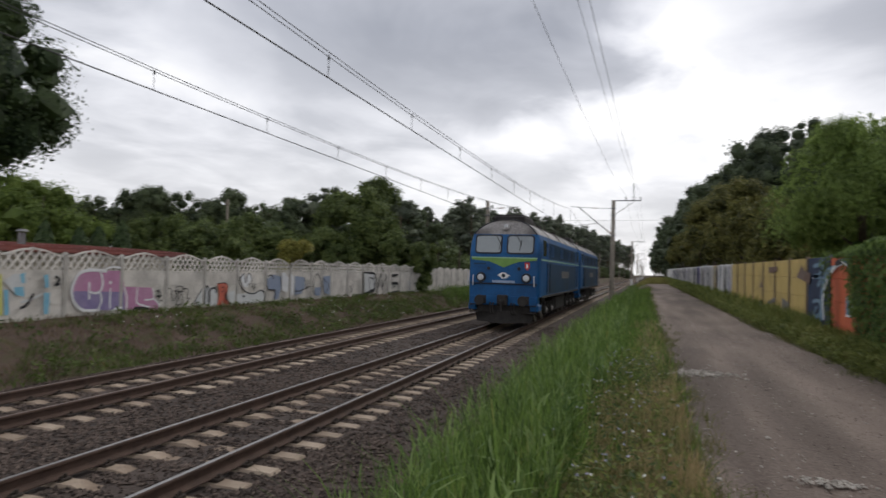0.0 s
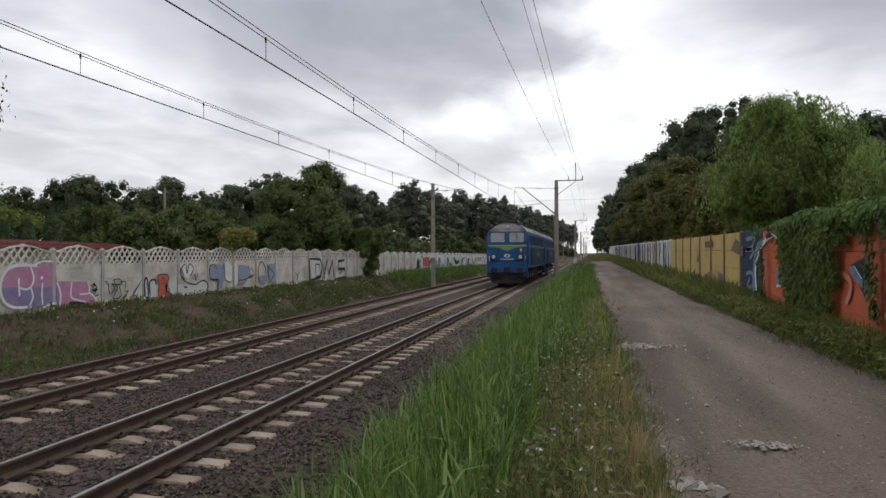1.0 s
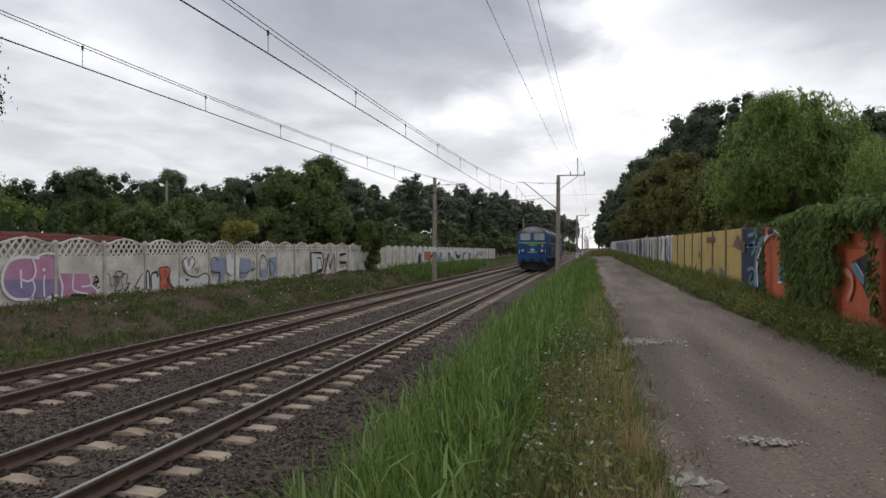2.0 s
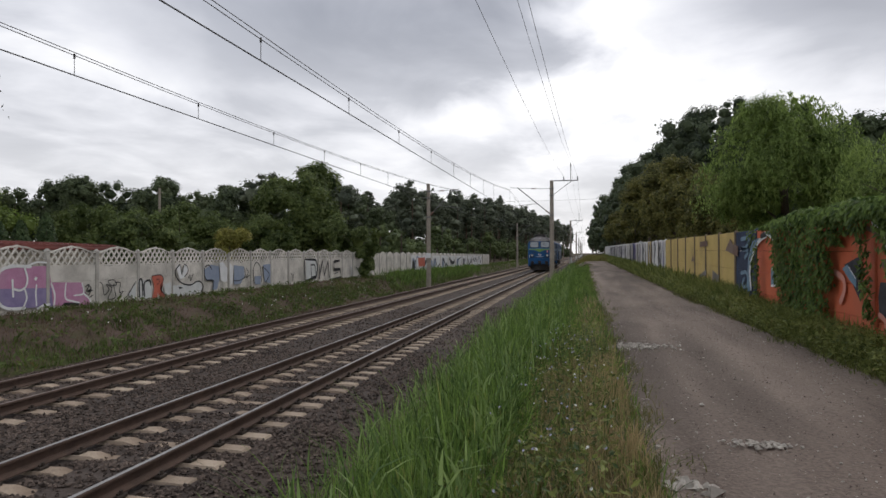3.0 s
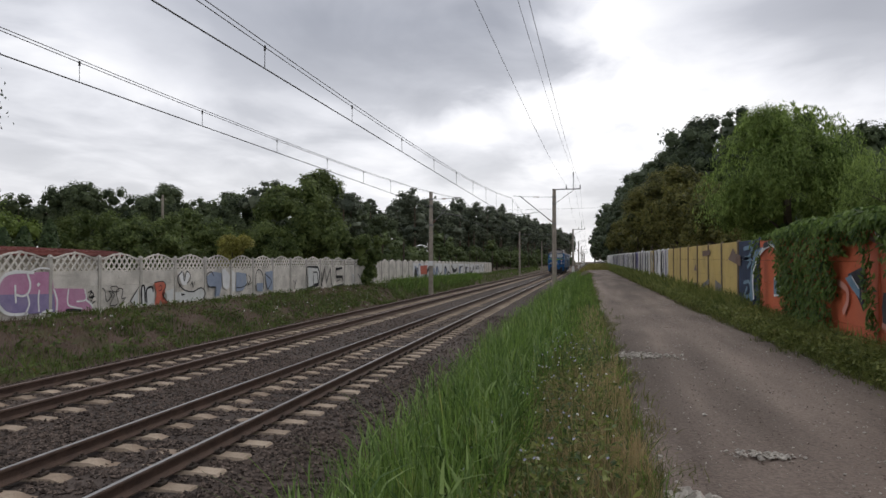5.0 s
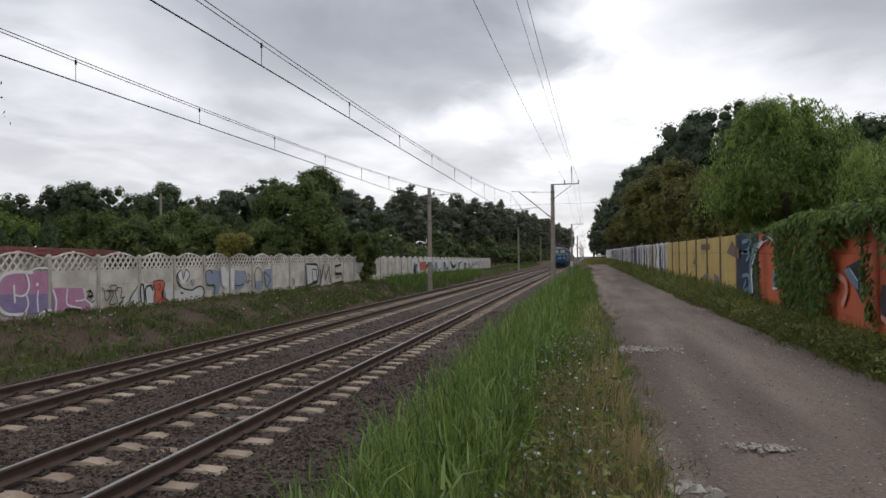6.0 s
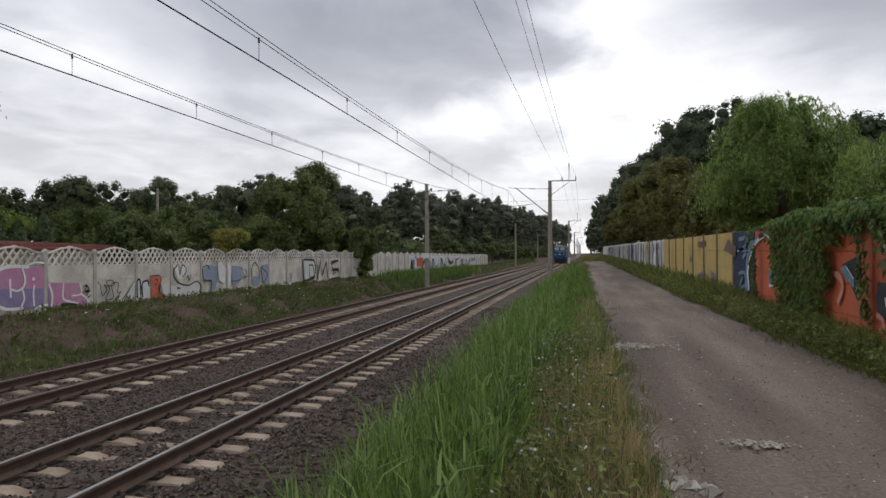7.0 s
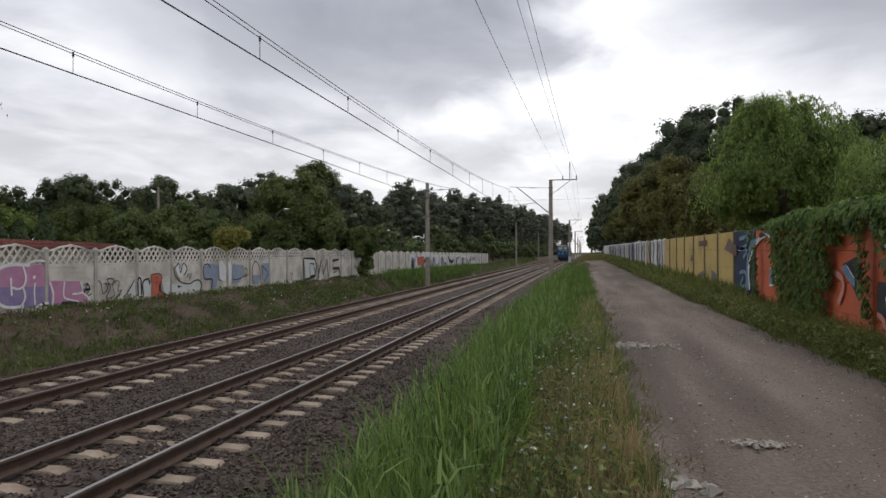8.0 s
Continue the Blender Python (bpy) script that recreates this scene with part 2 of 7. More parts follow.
# ---- ground ----
PROFILE = [(-900, 1.6), (-60, 1.0), (-25, 0.75), (-15.6, 0.66), (-14.6, 0.6), (-13.4, 0.3), (-12.4, -0.3), (-11.7, -0.5), (-11.0, -0.62), (-3.9, -0.62),
           (-3.0, -0.45), (-2.4, -0.25), (-1.4, 0.12), (-0.5, 0.5), (0.1, 0.68), (0.5, 0.72), (3.4, 0.72), (3.7, 0.8), (4.5, 0.86), (12, 1.0), (60, 1.2), (900, 1.6)]


def ground_height(x, y):
    d = drift(y) if y > 0 else 0.0
    xs = x - (d if -14 < x < 1.2 else 0)
    z = PROFILE[-1][1]
    for (xa, za), (xb, zb) in zip(PROFILE, PROFILE[1:]):
        if xa <= xs <= xb:
            k = (xs - xa) / (xb - xa)
            z = za + (zb - za) * k
            break
    rise = 0.0052 * min(max(y - 4, 0), 110)
    side = min(max((x + 1.8) / 2.0, 0), 1)
    z += rise * side
    if x < -13.5:
        z -= 0.0045 * min(max(y - 35, 0), 90)
    if not (-11.2 < xs < -3.5):
        amp = 0.05 if (xs < -11 or -3.2 < xs < 0.2) else 0.015
        z += amp * bump_at(x, y, 1.3) + amp * 0.5 * bump_at(x, y, 0.4)
    return z


def build_ground():
    xs = sorted(set([p[0] for p in PROFILE] + [-16 + 0.35 * i for i in range(62)] + [-450, -200, -120, -90, -40, -30, -20, 7, 9, 20, 30, 40, 90, 150, 300, 500]))
    ys = [-400, -100, -40, -15, -6] + [-3 + 0.35 * i for i in range(110)] + [36 + 1.5 * i for i in range(50)] + [115 + 8 * i for i in range(20)] + [300, 400, 600, 900, 1500, 2500]
    verts = [(x, y, ground_height(x, y)) for y in ys for x in xs]
    w = len(xs)
    faces = [(j * w + i, j * w + i + 1, (j + 1) * w + i + 1, (j + 1) * w + i) for j in range(len(ys) - 1) for i in range(w - 1)]
    tagged(mesh_object("ground", verts, faces, GROUND, None, True), "earth and rough grass banks beside the railway", "ground", kind="structure")
    # the track for vehicles: a thin crust of packed gravel with ragged edges
    verts, faces, cols = [], [], 15
    ys = [-12 + 0.4 * i for i in range(130)] + [40 + 1.5 * i for i in range(34)]
    for y in ys:
        swing = drift(y) if y > 0 else 0
        a = 0.33 + 0.11 * bump_at(3.1, y, 0.9) + 0.07 * bump_at(1, y, 0.3) + swing
        b = 3.52 - 0.3 * min(1.0, max(0.0, y - 10) / 12) + 0.2 * bump_at(7.7, y, 1.4) + 0.1 * bump_at(2, y, 0.4) + 0.4 * swing
        for i in range(cols):
            x = a + (b - a) * i / (cols - 1)
            edge = -0.03 if i in (0, cols - 1) else 0.045
            ruts = -0.02 * math.exp(-((x - 1.25) / 0.35) ** 2) - 0.02 * math.exp(-((x - 2.9) / 0.35) ** 2)
            verts.append((x, y, ground_height(x, y) + edge + ruts + 0.012 * bump_at(x, y, 0.5)))
    faces = [(j * cols + i, j * cols + i + 1, (j + 1) * cols + i + 1, (j + 1) * cols + i) for j in range(len(ys) - 1) for i in range(cols - 1)]
    tagged(mesh_object("road", verts, faces, TRACK, None, True), "grey-brown packed gravel lane beside the railway", "road", kind="structure")


BED = [(-12.1, -0.55), (-11.3, -0.25), (-10.7, -0.235), (-10.02, -0.235), (-9.8, -0.235), (-9.45, -0.218), (-9.1, -0.218), (-8.75, -0.235), (-8.5, -0.235), (-7.9, -0.235), (-7.3, -0.27), (-6.7, -0.235), (-6.1, -0.235), (-5.85, -0.235), (-5.55, -0.22), (-5.15, -0.22), (-4.85, -0.235), (-4.6, -0.235), (-4.0, -0.235), (-3.5, -0.25), (-2.7, -0.5)]


def bed_height(x):
    for (xa, za), (xb, zb) in zip(BED, BED[1:]):
        if xa <= x <= xb:
            return za + (zb - za) * (x - xa) / (xb - xa)
    return -0.6


def build_ballast():
    ys = [-30, -10] + [-4 + 0.25 * i for i in range(160)] + [36 + i for i in range(80)] + [116 + 6 * i for i in range(50)] + [420, 450, 500, 560, 620]
    xs = [-12.1 + 0.235 * i for i in range(41)]
    verts = []
    for y in ys:
        for x in xs:
            edge = 0.25 * bump_at(y, x, 0.8) if x in (xs[0], xs[-1]) else 0
            verts.append((x + drift(y) + edge, y, bed_height(x) + (0.018 * bump_at(x, y, 0.22) if y < 40 else 0)))
    w = len(xs)
    faces = [(j * w + i, j * w + i + 1, (j + 1) * w + i + 1, (j + 1) * w + i) for j in range(len(ys) - 1) for i in range(w - 1)]
    tagged(mesh_object("ballast_bed", verts, faces, BALLAST, None, True), "dark grey crushed-stone bed under two tracks", "ballast", kind="structure")


def rock_field(name, places, sizes, mat, label, category, flat=0.7, seed=3):
    """Many small broken stones in one mesh."""
    rng = np.random.default_rng(seed)
    n = len(places)
    base = np.array([(1, 0, 0), (-1, 0, 0), (0, 1, 0), (0, -1, 0), (0, 0, 1), (0, 0, -1)], float)
    tri = np.array([(0, 2, 4), (2, 1, 4), (1, 3, 4), (3, 0, 4), (2, 0, 5), (1, 2, 5), (3, 1, 5), (0, 3, 5)])
    v = base[None] * rng.uniform(0.6, 1.15, (n, 6, 1)) + rng.normal(0, 0.18, (n, 6, 3))
    v *= np.array((1, 1, flat))
    ang, tilt = rng.uniform(0, 6.28, n), rng.uniform(-0.6, 0.6, n)
    x = v[..., 0] * np.cos(tilt)[:, None] + v[..., 2] * np.sin(tilt)[:, None]
    z = -v[..., 0] * np.sin(tilt)[:, None] + v[..., 2] * np.cos(tilt)[:, None]
    y = v[..., 1]
    v = np.stack([x * np.cos(ang)[:, None] - y * np.sin(ang)[:, None], x * np.sin(ang)[:, None] + y * np.cos(ang)[:, None], z], -1)
    v = v * np.asarray(sizes)[:, None, None] + np.asarray(places)[:, None, :]
    f = (tri[None] + 6 * np.arange(n)[:, None, None]).reshape(-1, 3)
    ob = mesh_object(name, v.reshape(-1, 3).tolist(), f.tolist(), mat)
    return tagged(ob, label, category, kind="stuff")


def build_ballast_stones():
    rng = np.random.default_rng(11)
    pts, sizes = [], []
    for y0, y1, count in ((-3, 2.5, 4000), (2.5, 9, 22000), (9, 16, 15000), (16, 30, 8500), (30, 60, 3000)):
        for x, y, r in zip(rng.uniform(-12.0, -2.75, count), rng.uniform(y0, y1, count), rng.uniform(0, 1, count)):
            near = min(abs(x - a - s * 0.7525) for a in (AXIS_NEAR, AXIS_FAR) for s in (-1, 1))
            s = 0.02 + 0.022 * r
            if near < 0.11:
                continue
            over_tie = abs((y - 4.622) / 0.6 - round((y - 4.622) / 0.6)) < 0.22 and min(abs(x - AXIS_NEAR), abs(x - AXIS_FAR)) < 1.28
            if over_tie and r > (0.3 if min(abs(x - AXIS_NEAR), abs(x - AXIS_FAR)) < 0.28 else 0.03):
                continue
            pts.append((x + drift(y), y, bed_height(x) + 0.35 * s))
            sizes.append(s)
    rock_field("ballast_stones", pts, sizes, STONE, "loose grey crushed stones between the sleepers", "gravel")


# ---- the two tracks ----
RAIL_SECTION = [(-0.075, -0.172), (0.075, -0.172), (0.075, -0.16), (0.02, -0.143), (0.009, -0.125), (0.009, -0.05), (0.036, -0.036), (0.036, -0.012), (0.026, 0.0), (-0.026, 0.0), (-0.036, -0.012), (-0.036, -0.036), (-0.009, -0.05), (-0.009, -0.125), (-0.02, -0.143), (-0.075, -0.16)]


def build_tracks():
    ys = [-30, 0, 25] + [25 + 5 * i for i in range(1, 40)] + [240, 300, 400, 520, 640]
    n = len(RAIL_SECTION)
    sleepers = bmesh.new()
    prof = [(-0.13, -0.42), (0.13, -0.42), (0.13, -0.23), (0.105, -0.19), (-0.105, -0.19), (-0.13, -0.23)]
    # a prestressed sleeper: lower in the middle than under the rails
    stations = [(-1.25, -0.06), (-1.22, -0.02), (-0.45, 0.0), (-0.3, -0.035), (0.3, -0.035), (0.45, 0.0), (1.22, -0.02), (1.25, -0.06)]
    rings = []
    for x, dz in stations:
        rings.append([sleepers.verts.new((x, y, z + (dz if z > -0.4 else 0))) for y, z in prof])
    for a, b in zip(rings, rings[1:]):
        for k in range(6):
            sleepers.faces.new((a[k], a[(k + 1) % 6], b[(k + 1) % 6], b[k]))
    sleepers.faces.new(rings[0]); sleepers.faces.new(rings[-1][::-1])
    bmesh.ops.recalc_face_normals(sleepers, faces=sleepers.faces)
    tie = bpy.data.meshes.new("sleeper")
    sleepers.to_mesh(tie)
    tie.materials.append(SLEEPER)
    clip = bmesh.new()
    for s in (-1, 1):
        box(clip, 0.06 * s - 0.05, 0.06 * s + 0.05 + 0.03 * s, -0.07, 0.07, -0.2, -0.158, 0.008)
        rod(clip, (0.115 * s, 0, -0.19), (0.115 * s, 0, -0.115), 0.024, 0.018, 6)
        rod(clip, (0.115 * s, -0.06, -0.14), (0.07 * s, 0.06, -0.14), 0.012, None, 5)
    fast = bpy.data.meshes.new("fastener")
    clip.to_mesh(fast)
    clip.free()
    fast.materials.append(IRON)
    for axis, head, label, count in ((AXIS_NEAR, POLISH, "railway track with shiny running rails on concrete sleepers", 44), (AXIS_FAR, DULL, "railway track with rust-brown rails on concrete sleepers", 30)):
        track = thing("railway_track", label, "railway track", (axis, 0, 0), "railway tracks")
        for s in (-1, 1):
            verts = [(s * 0.7525 + dx + drift(y), y, z) for y in ys for dx, z in RAIL_SECTION]
            faces, idx = [], []
            for j in range(len(ys) - 1):
                for k in range(n):
                    faces.append((j * n + k, j * n + (k + 1) % n, (j + 1) * n + (k + 1) % n, (j + 1) * n + k))
                    idx.append(1 if k == 8 else 0)
            mesh_object("rail", verts, faces, [RUST, head], track, False, idx)
        for i in range(300):
            y = 4.622 - 13.2 + 0.6 * i
            ob = shared("sleeper", tie, track, pose(drift(y) + 0.012 * math.sin(i * 7.3), y + 0.012 * math.sin(i * 3.1), 0.006 * math.sin(i * 1.7), 0, 0, 0.5 * math.sin(i * 2.3)))
            if 12 <= i < count + 16:
                for s in (-1, 1):
                    shared("fastener", fast, ob, pose(s * 0.7525, 0, 0))
        verts, faces = [], []
        for i in range(300, 800):
            y = 4.622 - 13.2 + 0.6 * i
            o = len(verts)
            verts += [(drift(y) + dx, y + dy, z) for z in (-0.42, -0.19) for dx, dy in ((-1.25, -0.12), (1.25, -0.12), (1.25, 0.12), (-1.25, 0.12))]
            faces += [(o + 4, o + 5, o + 6, o + 7), (o, o + 1, o + 5, o + 4), (o + 1, o + 2, o + 6, o + 5), (o + 2, o + 3, o + 7, o + 6), (o + 3, o, o + 4, o + 7)]
        tagged(mesh_object("distant_sleepers", verts, faces, SLEEPER, track), kind="stuff")
    sleepers.free()


# ---- fences ----
FENCE_X, BAY = -15.0, 2.0
LEFT_POSTS = [16.25 + BAY * k for k in range(-7, 47)]
WALL_X, WALL_BAY = 4.0, 2.1
RIGHT_POSTS = [18.6 + WALL_BAY * k for k in range(-9, 45)]


def fence_foot(y):
    return 0.55 - 0.0045 * min(max(y - 35, 0), 90)


def wall_foot(y):
    return 0.78 + 0.0052 * min(max(y - 4, 0), 110)


def slab_mesh(name, length, height, mat, thick=0.05, courses=3, seed=1):
    """A precast fence slab with a split-stone face on the side of the line (+x)."""
    bm = bmesh.new()
    rng = random.Random(seed)
    box(bm, -thick, -0.012, 0, length, 0, height)
    for c in range(courses):
        y, z0, z1 = 0.0, c * height / courses + 0.006, (c + 1) * height / courses - 0.006
        while y < length - 0.02:
            w = min(rng.uniform(0.25, 0.9), length - y)
            d = rng.uniform(-0.007, 0.008)
            box(bm, -0.03, d, y + 0.001, y + w - 0.001, z0 - 0.004, z1 + 0.004)
            y += w
    me = bpy.data.meshes.new(name)
    bm.to_mesh(me)
    bm.free()
    me.materials.append(mat)
    return me


def plain_slab(name, length, height, mat, thick=0.05):
    bm = bmesh.new()
    box(bm, -thick, 0, 0, length, 0, height, 0.006)
    me = bpy.data.meshes.new(name)
    bm.to_mesh(me)
    bm.free()
    me.materials.append(mat)
    return me


def arch_height(u, side, peak):
    """A top edge that curls up to a small point in the middle."""
    k = 1 - abs(2 * u - 1)
    return side + (peak - side) * (0.5 - 0.5 * math.cos(math.pi * min(1, k * 1.15))) + (0.03 if k > 0.93 else 0)


def lattice_mesh(name, length, side, peak, mat):
    """An arched top slab pierced by a diamond lattice."""
    bm = bmesh.new()
    rail = 0.05
    n = 16
    for i in range(n):
        y0, y1 = length * i / n, length * (i + 1) / n
        a, b = arch_height(i / n, side, peak), arch_height((i + 1) / n, side, peak)
        v = [bm.verts.new(p) for p in ((-0.045, y0, a - rail), (0, y0, a - rail), (0, y1, b - rail), (-0.045, y1, b - rail), (-0.045, y0, a), (0, y0, a), (0, y1, b), (-0.045, y1, b))]
        for f in ((0, 1, 2, 3), (4, 7, 6, 5), (0, 4, 5, 1), (2, 6, 7, 3), (1, 5, 6, 2), (0, 3, 7, 4)):
            bm.faces.new([v[k] for k in f])
    box(bm, -0.045, 0, 0, length, 0, 0.045)
    step, w = 0.25, 0.05
    for sgn in (-1, 1):
        for k in range(-4, 16):
            y = k * step
            # a bar at 50 degrees, cut where it meets the arch
            pts = []
            for j in range(13):
                z = 0.03 + (peak) * j / 12
                yy = y + sgn * z * 0.8 + (0 if sgn > 0 else 0.8)
                if 0.01 < yy < length - 0.01 and z < arch_height(yy / length, side, peak) - rail + 0.02:
                    pts.append((yy, z))
            if len(pts) > 1:
                (ya, za), (yb, zb) = pts[0], pts[-1]
                d = Vector((0, yb - ya, zb - za)).normalized()
                t = Vector((0, -d.z, d.y)) * w / 2
                v = []
                for x in (-0.04 + 0.004 * sgn, -0.008 + 0.004 * sgn):
                    for q in ((ya, za), (yb, zb)):
                        for s in (-1, 1):
                            v.append(bm.verts.new((x, q[0] + s * t.y, q[1] + s * t.z)))
                for f in ((0, 1, 3, 2), (4, 6, 7, 5), (0, 4, 5, 1), (2, 3, 7, 6), (0, 2, 6, 4), (1, 5, 7, 3)):
                    bm.faces.new([v[k2] for k2 in f])
    bmesh.ops.recalc_face_normals(bm, faces=bm.faces)
    me = bpy.data.meshes.new(name)
    bm.to_mesh(me)
    bm.free()
    me.materials.append(mat)
    return me


def arch_mesh(name, length, side, peak, mat):
    bm = bmesh.new()
    n = 14
    front, back = [], []
    for x, ring in ((0.0, front), (-0.05, back)):
        ring += [bm.verts.new((x, 0, 0)), bm.verts.new((x, length, 0))]
        ring += [bm.verts.new((x, length * (1 - i / n), arch_height(1 - i / n, side, peak))) for i in range(n + 1)]
    bm.faces.new(front)
    bm.faces.new(back[::-1])
    for i in range(len(front)):
        j = (i + 1) % len(front)
        bm.faces.new((front[i], back[i], back[j], front[j]))
    bmesh.ops.recalc_face_normals(bm, faces=bm.faces)
    me = bpy.data.meshes.new(name)
    bm.to_mesh(me)
    bm.free()
    me.materials.append(mat)
    return me


def post_mesh(name, height, mat, w=0.13):
    bm = bmesh.new()
    box(bm, -0.09, 0.03, -w / 2, w / 2, -0.3, height - 0.06, 0.012)
    r = bmesh.ops.create_cone(bm, cap_ends=True, segments=4, radius1=w * 0.72, radius2=0.03, depth=0.07)
    bmesh.ops.transform(bm, matrix=Matrix.Translation((-0.02, 0, height - 0.026)) @ Matrix.Rotation(radians(45), 4, "Z"), verts=r["verts"])
    me = bpy.data.meshes.new(name)
    bm.to_mesh(me)
    bm.free()
    me.materials.append(mat)
    return me


def build_left_fence():
    fence = thing("concrete_fence", "weathered grey concrete panel fence with arched lattice top and graffiti", "fence", (FENCE_X, 0, 0), kind="structure")
    clear = BAY - 0.09
    slabs = [slab_mesh("panel", clear, 0.44, CONCRETE, courses=8, seed=s) for s in range(6)]
    flat_slabs = [plain_slab("panel", clear, 0.44, CONCRETE) for s in range(1)]
    lattice, arch, post = lattice_mesh("lattice_panel", clear, 0.44, 0.6, CONCRETE), arch_mesh("arched_panel", clear, 0.36, 0.56, CONCRETE), post_mesh("post", 1.86, POST)
    rng = random.Random(4)
    for i, y in enumerate(LEFT_POSTS):
        z = fence_foot(y)
        shared("post", post, fence, pose(rng.uniform(-0.01, 0.01), y, z, rng.uniform(-0.7, 0.7), rng.uniform(-0.8, 0.8), 0))
        for c in range(3):
            me = rng.choice(slabs) if y < 46 or rng.random() < 0.4 else flat_slabs[0]
            shared("panel", me, fence, pose(-0.01, y + 0.045, z + 0.445 * c, 0, 0, 0))
        shared("lattice_panel" if y < 46 else "arched_panel", lattice if y < 46 else arch, fence, pose(-0.01, y + 0.045, z + 1.335, 0, 0, 0))
    return fence


def build_right_wall():
    wall = thing("painted_concrete_wall", "concrete panel wall along the lane covered in colourful graffiti", "wall", (WALL_X, 0, 0), kind="structure")
    clear = WALL_BAY - 0.09
    tones = {"yellow": material("yellow_paint", (0.44, 0.32, 0.1), (0.6, 0.45, 0.17), 2, 0.8, 0.2, blotch=(0.33, 0.25, 0.1), amount=0.5),
             "orange": material("orange_paint", (0.46, 0.1, 0.045), (0.66, 0.17, 0.08), 1.6, 0.7, 0.15, blotch=(0.34, 0.1, 0.06), amount=0.5),
             "navy": material("navy_paint", (0.012, 0.02, 0.045), (0.03, 0.05, 0.1), 2.5, 0.7, 0.15, blotch=(0.06, 0.1, 0.17), amount=0.4),
             "white": material("white_paint", (0.58, 0.57, 0.56), (0.8, 0.79, 0.78), 3, 0.8, 0.2, blotch=(0.3, 0.29, 0.32), amount=0.5),
             "lilac": material("lilac_paint", (0.09, 0.09, 0.24), (0.2, 0.2, 0.4), 3, 0.8, 0.2, blotch=(0.5, 0.5, 0.55), amount=0.6)}
    slabs = {k: plain_slab("panel", clear, 0.48, m) for k, m in tones.items()}
    posts = {k: post_mesh("post", 1.95, m, 0.15) for k, m in tones.items()}
    dark_post = post_mesh("post", 1.95, material("post_dark", (0.1, 0.075, 0.05), (0.2, 0.15, 0.1), 3), 0.12)
    order = ["yellow"] * 7 + ["white", "white", "white", "yellow", "white", "white", "white", "white", "white", "lilac", "white", "white", "white"]
    for y in RIGHT_POSTS:
        k = round((y - 18.6) / WALL_BAY)
        tone = "navy" if k == -1 else "orange" if k < -1 else order[k] if k < len(order) else "white"
        z = wall_foot(y)
        flip = Matrix.Translation((0, y, z)) @ Matrix.Rotation(radians(180), 4, "Z")
        shared("post", dark_post if tone == "yellow" else posts[tone], wall, flip)
        for c in range(4):
            shared("panel", slabs[tone], wall, flip @ pose(0.0, -WALL_BAY + 0.045, 0.485 * c - 0.02))
    return wall


# ---- graffiti: coats of paint on the fences ----
def coat(name, outline, colour, parent, plane, layer):
    """One flat coat of paint; outline in metres along and up the wall."""
    bm = bmesh.new()
    x = plane + layer
    bm.faces.new([bm.verts.new((x, y, z)) for y, z in outline])
    bmesh.ops.triangulate(bm, faces=bm.faces)
    return part(name, bm, colour, parent)


def curve_points(pts, steps=6):
    """A smooth line through a few points."""
    if len(pts) < 3:
        return pts
    out = []
    p = [pts[0]] + list(pts) + [pts[-1]]
    for i in range(1, len(p) - 2):
        a, b, c, d = (np.array(q) for q in p[i - 1:i + 3])
        for s in range(steps):
            t = s / steps
            out.append(tuple(0.5 * (2 * b + (c - a) * t + (2 * a - 5 * b + 4 * c - d) * t * t + (3 * b - a - 3 * c + d) * t ** 3)))
    return out + [tuple(pts[-1])]


def sprayed_line(name, pts, width, colour, parent, plane, layer, smooth=True):
    pts = curve_points(pts) if smooth else pts
    bm = bmesh.new()
    x = plane + layer
    prev = None
    for i, (y, z) in enumerate(pts):
        a, b = pts[max(i - 1, 0)], pts[min(i + 1, len(pts) - 1)]
        dy, dz = b[0] - a[0], b[1] - a[1]
        q = math.hypot(dy, dz) or 1
        w = width / 2 * (1 if 0 < i < len(pts) - 1 else 0.6)
        row = [bm.verts.new((x, y - dz / q * w, z + dy / q * w)), bm.verts.new((x, y + dz / q * w, z - dy / q * w))]
        if prev:
            bm.faces.new((prev[0], prev[1], row[1], row[0]))
        prev = row
    return part(name, bm, colour, parent)


def paint(name, dark, light):
    return material(name, dark, light, 4, 0.75, 0.1, fine=30, blotch=tuple(0.6 * c + 0.12 for c in light), amount=0.35)


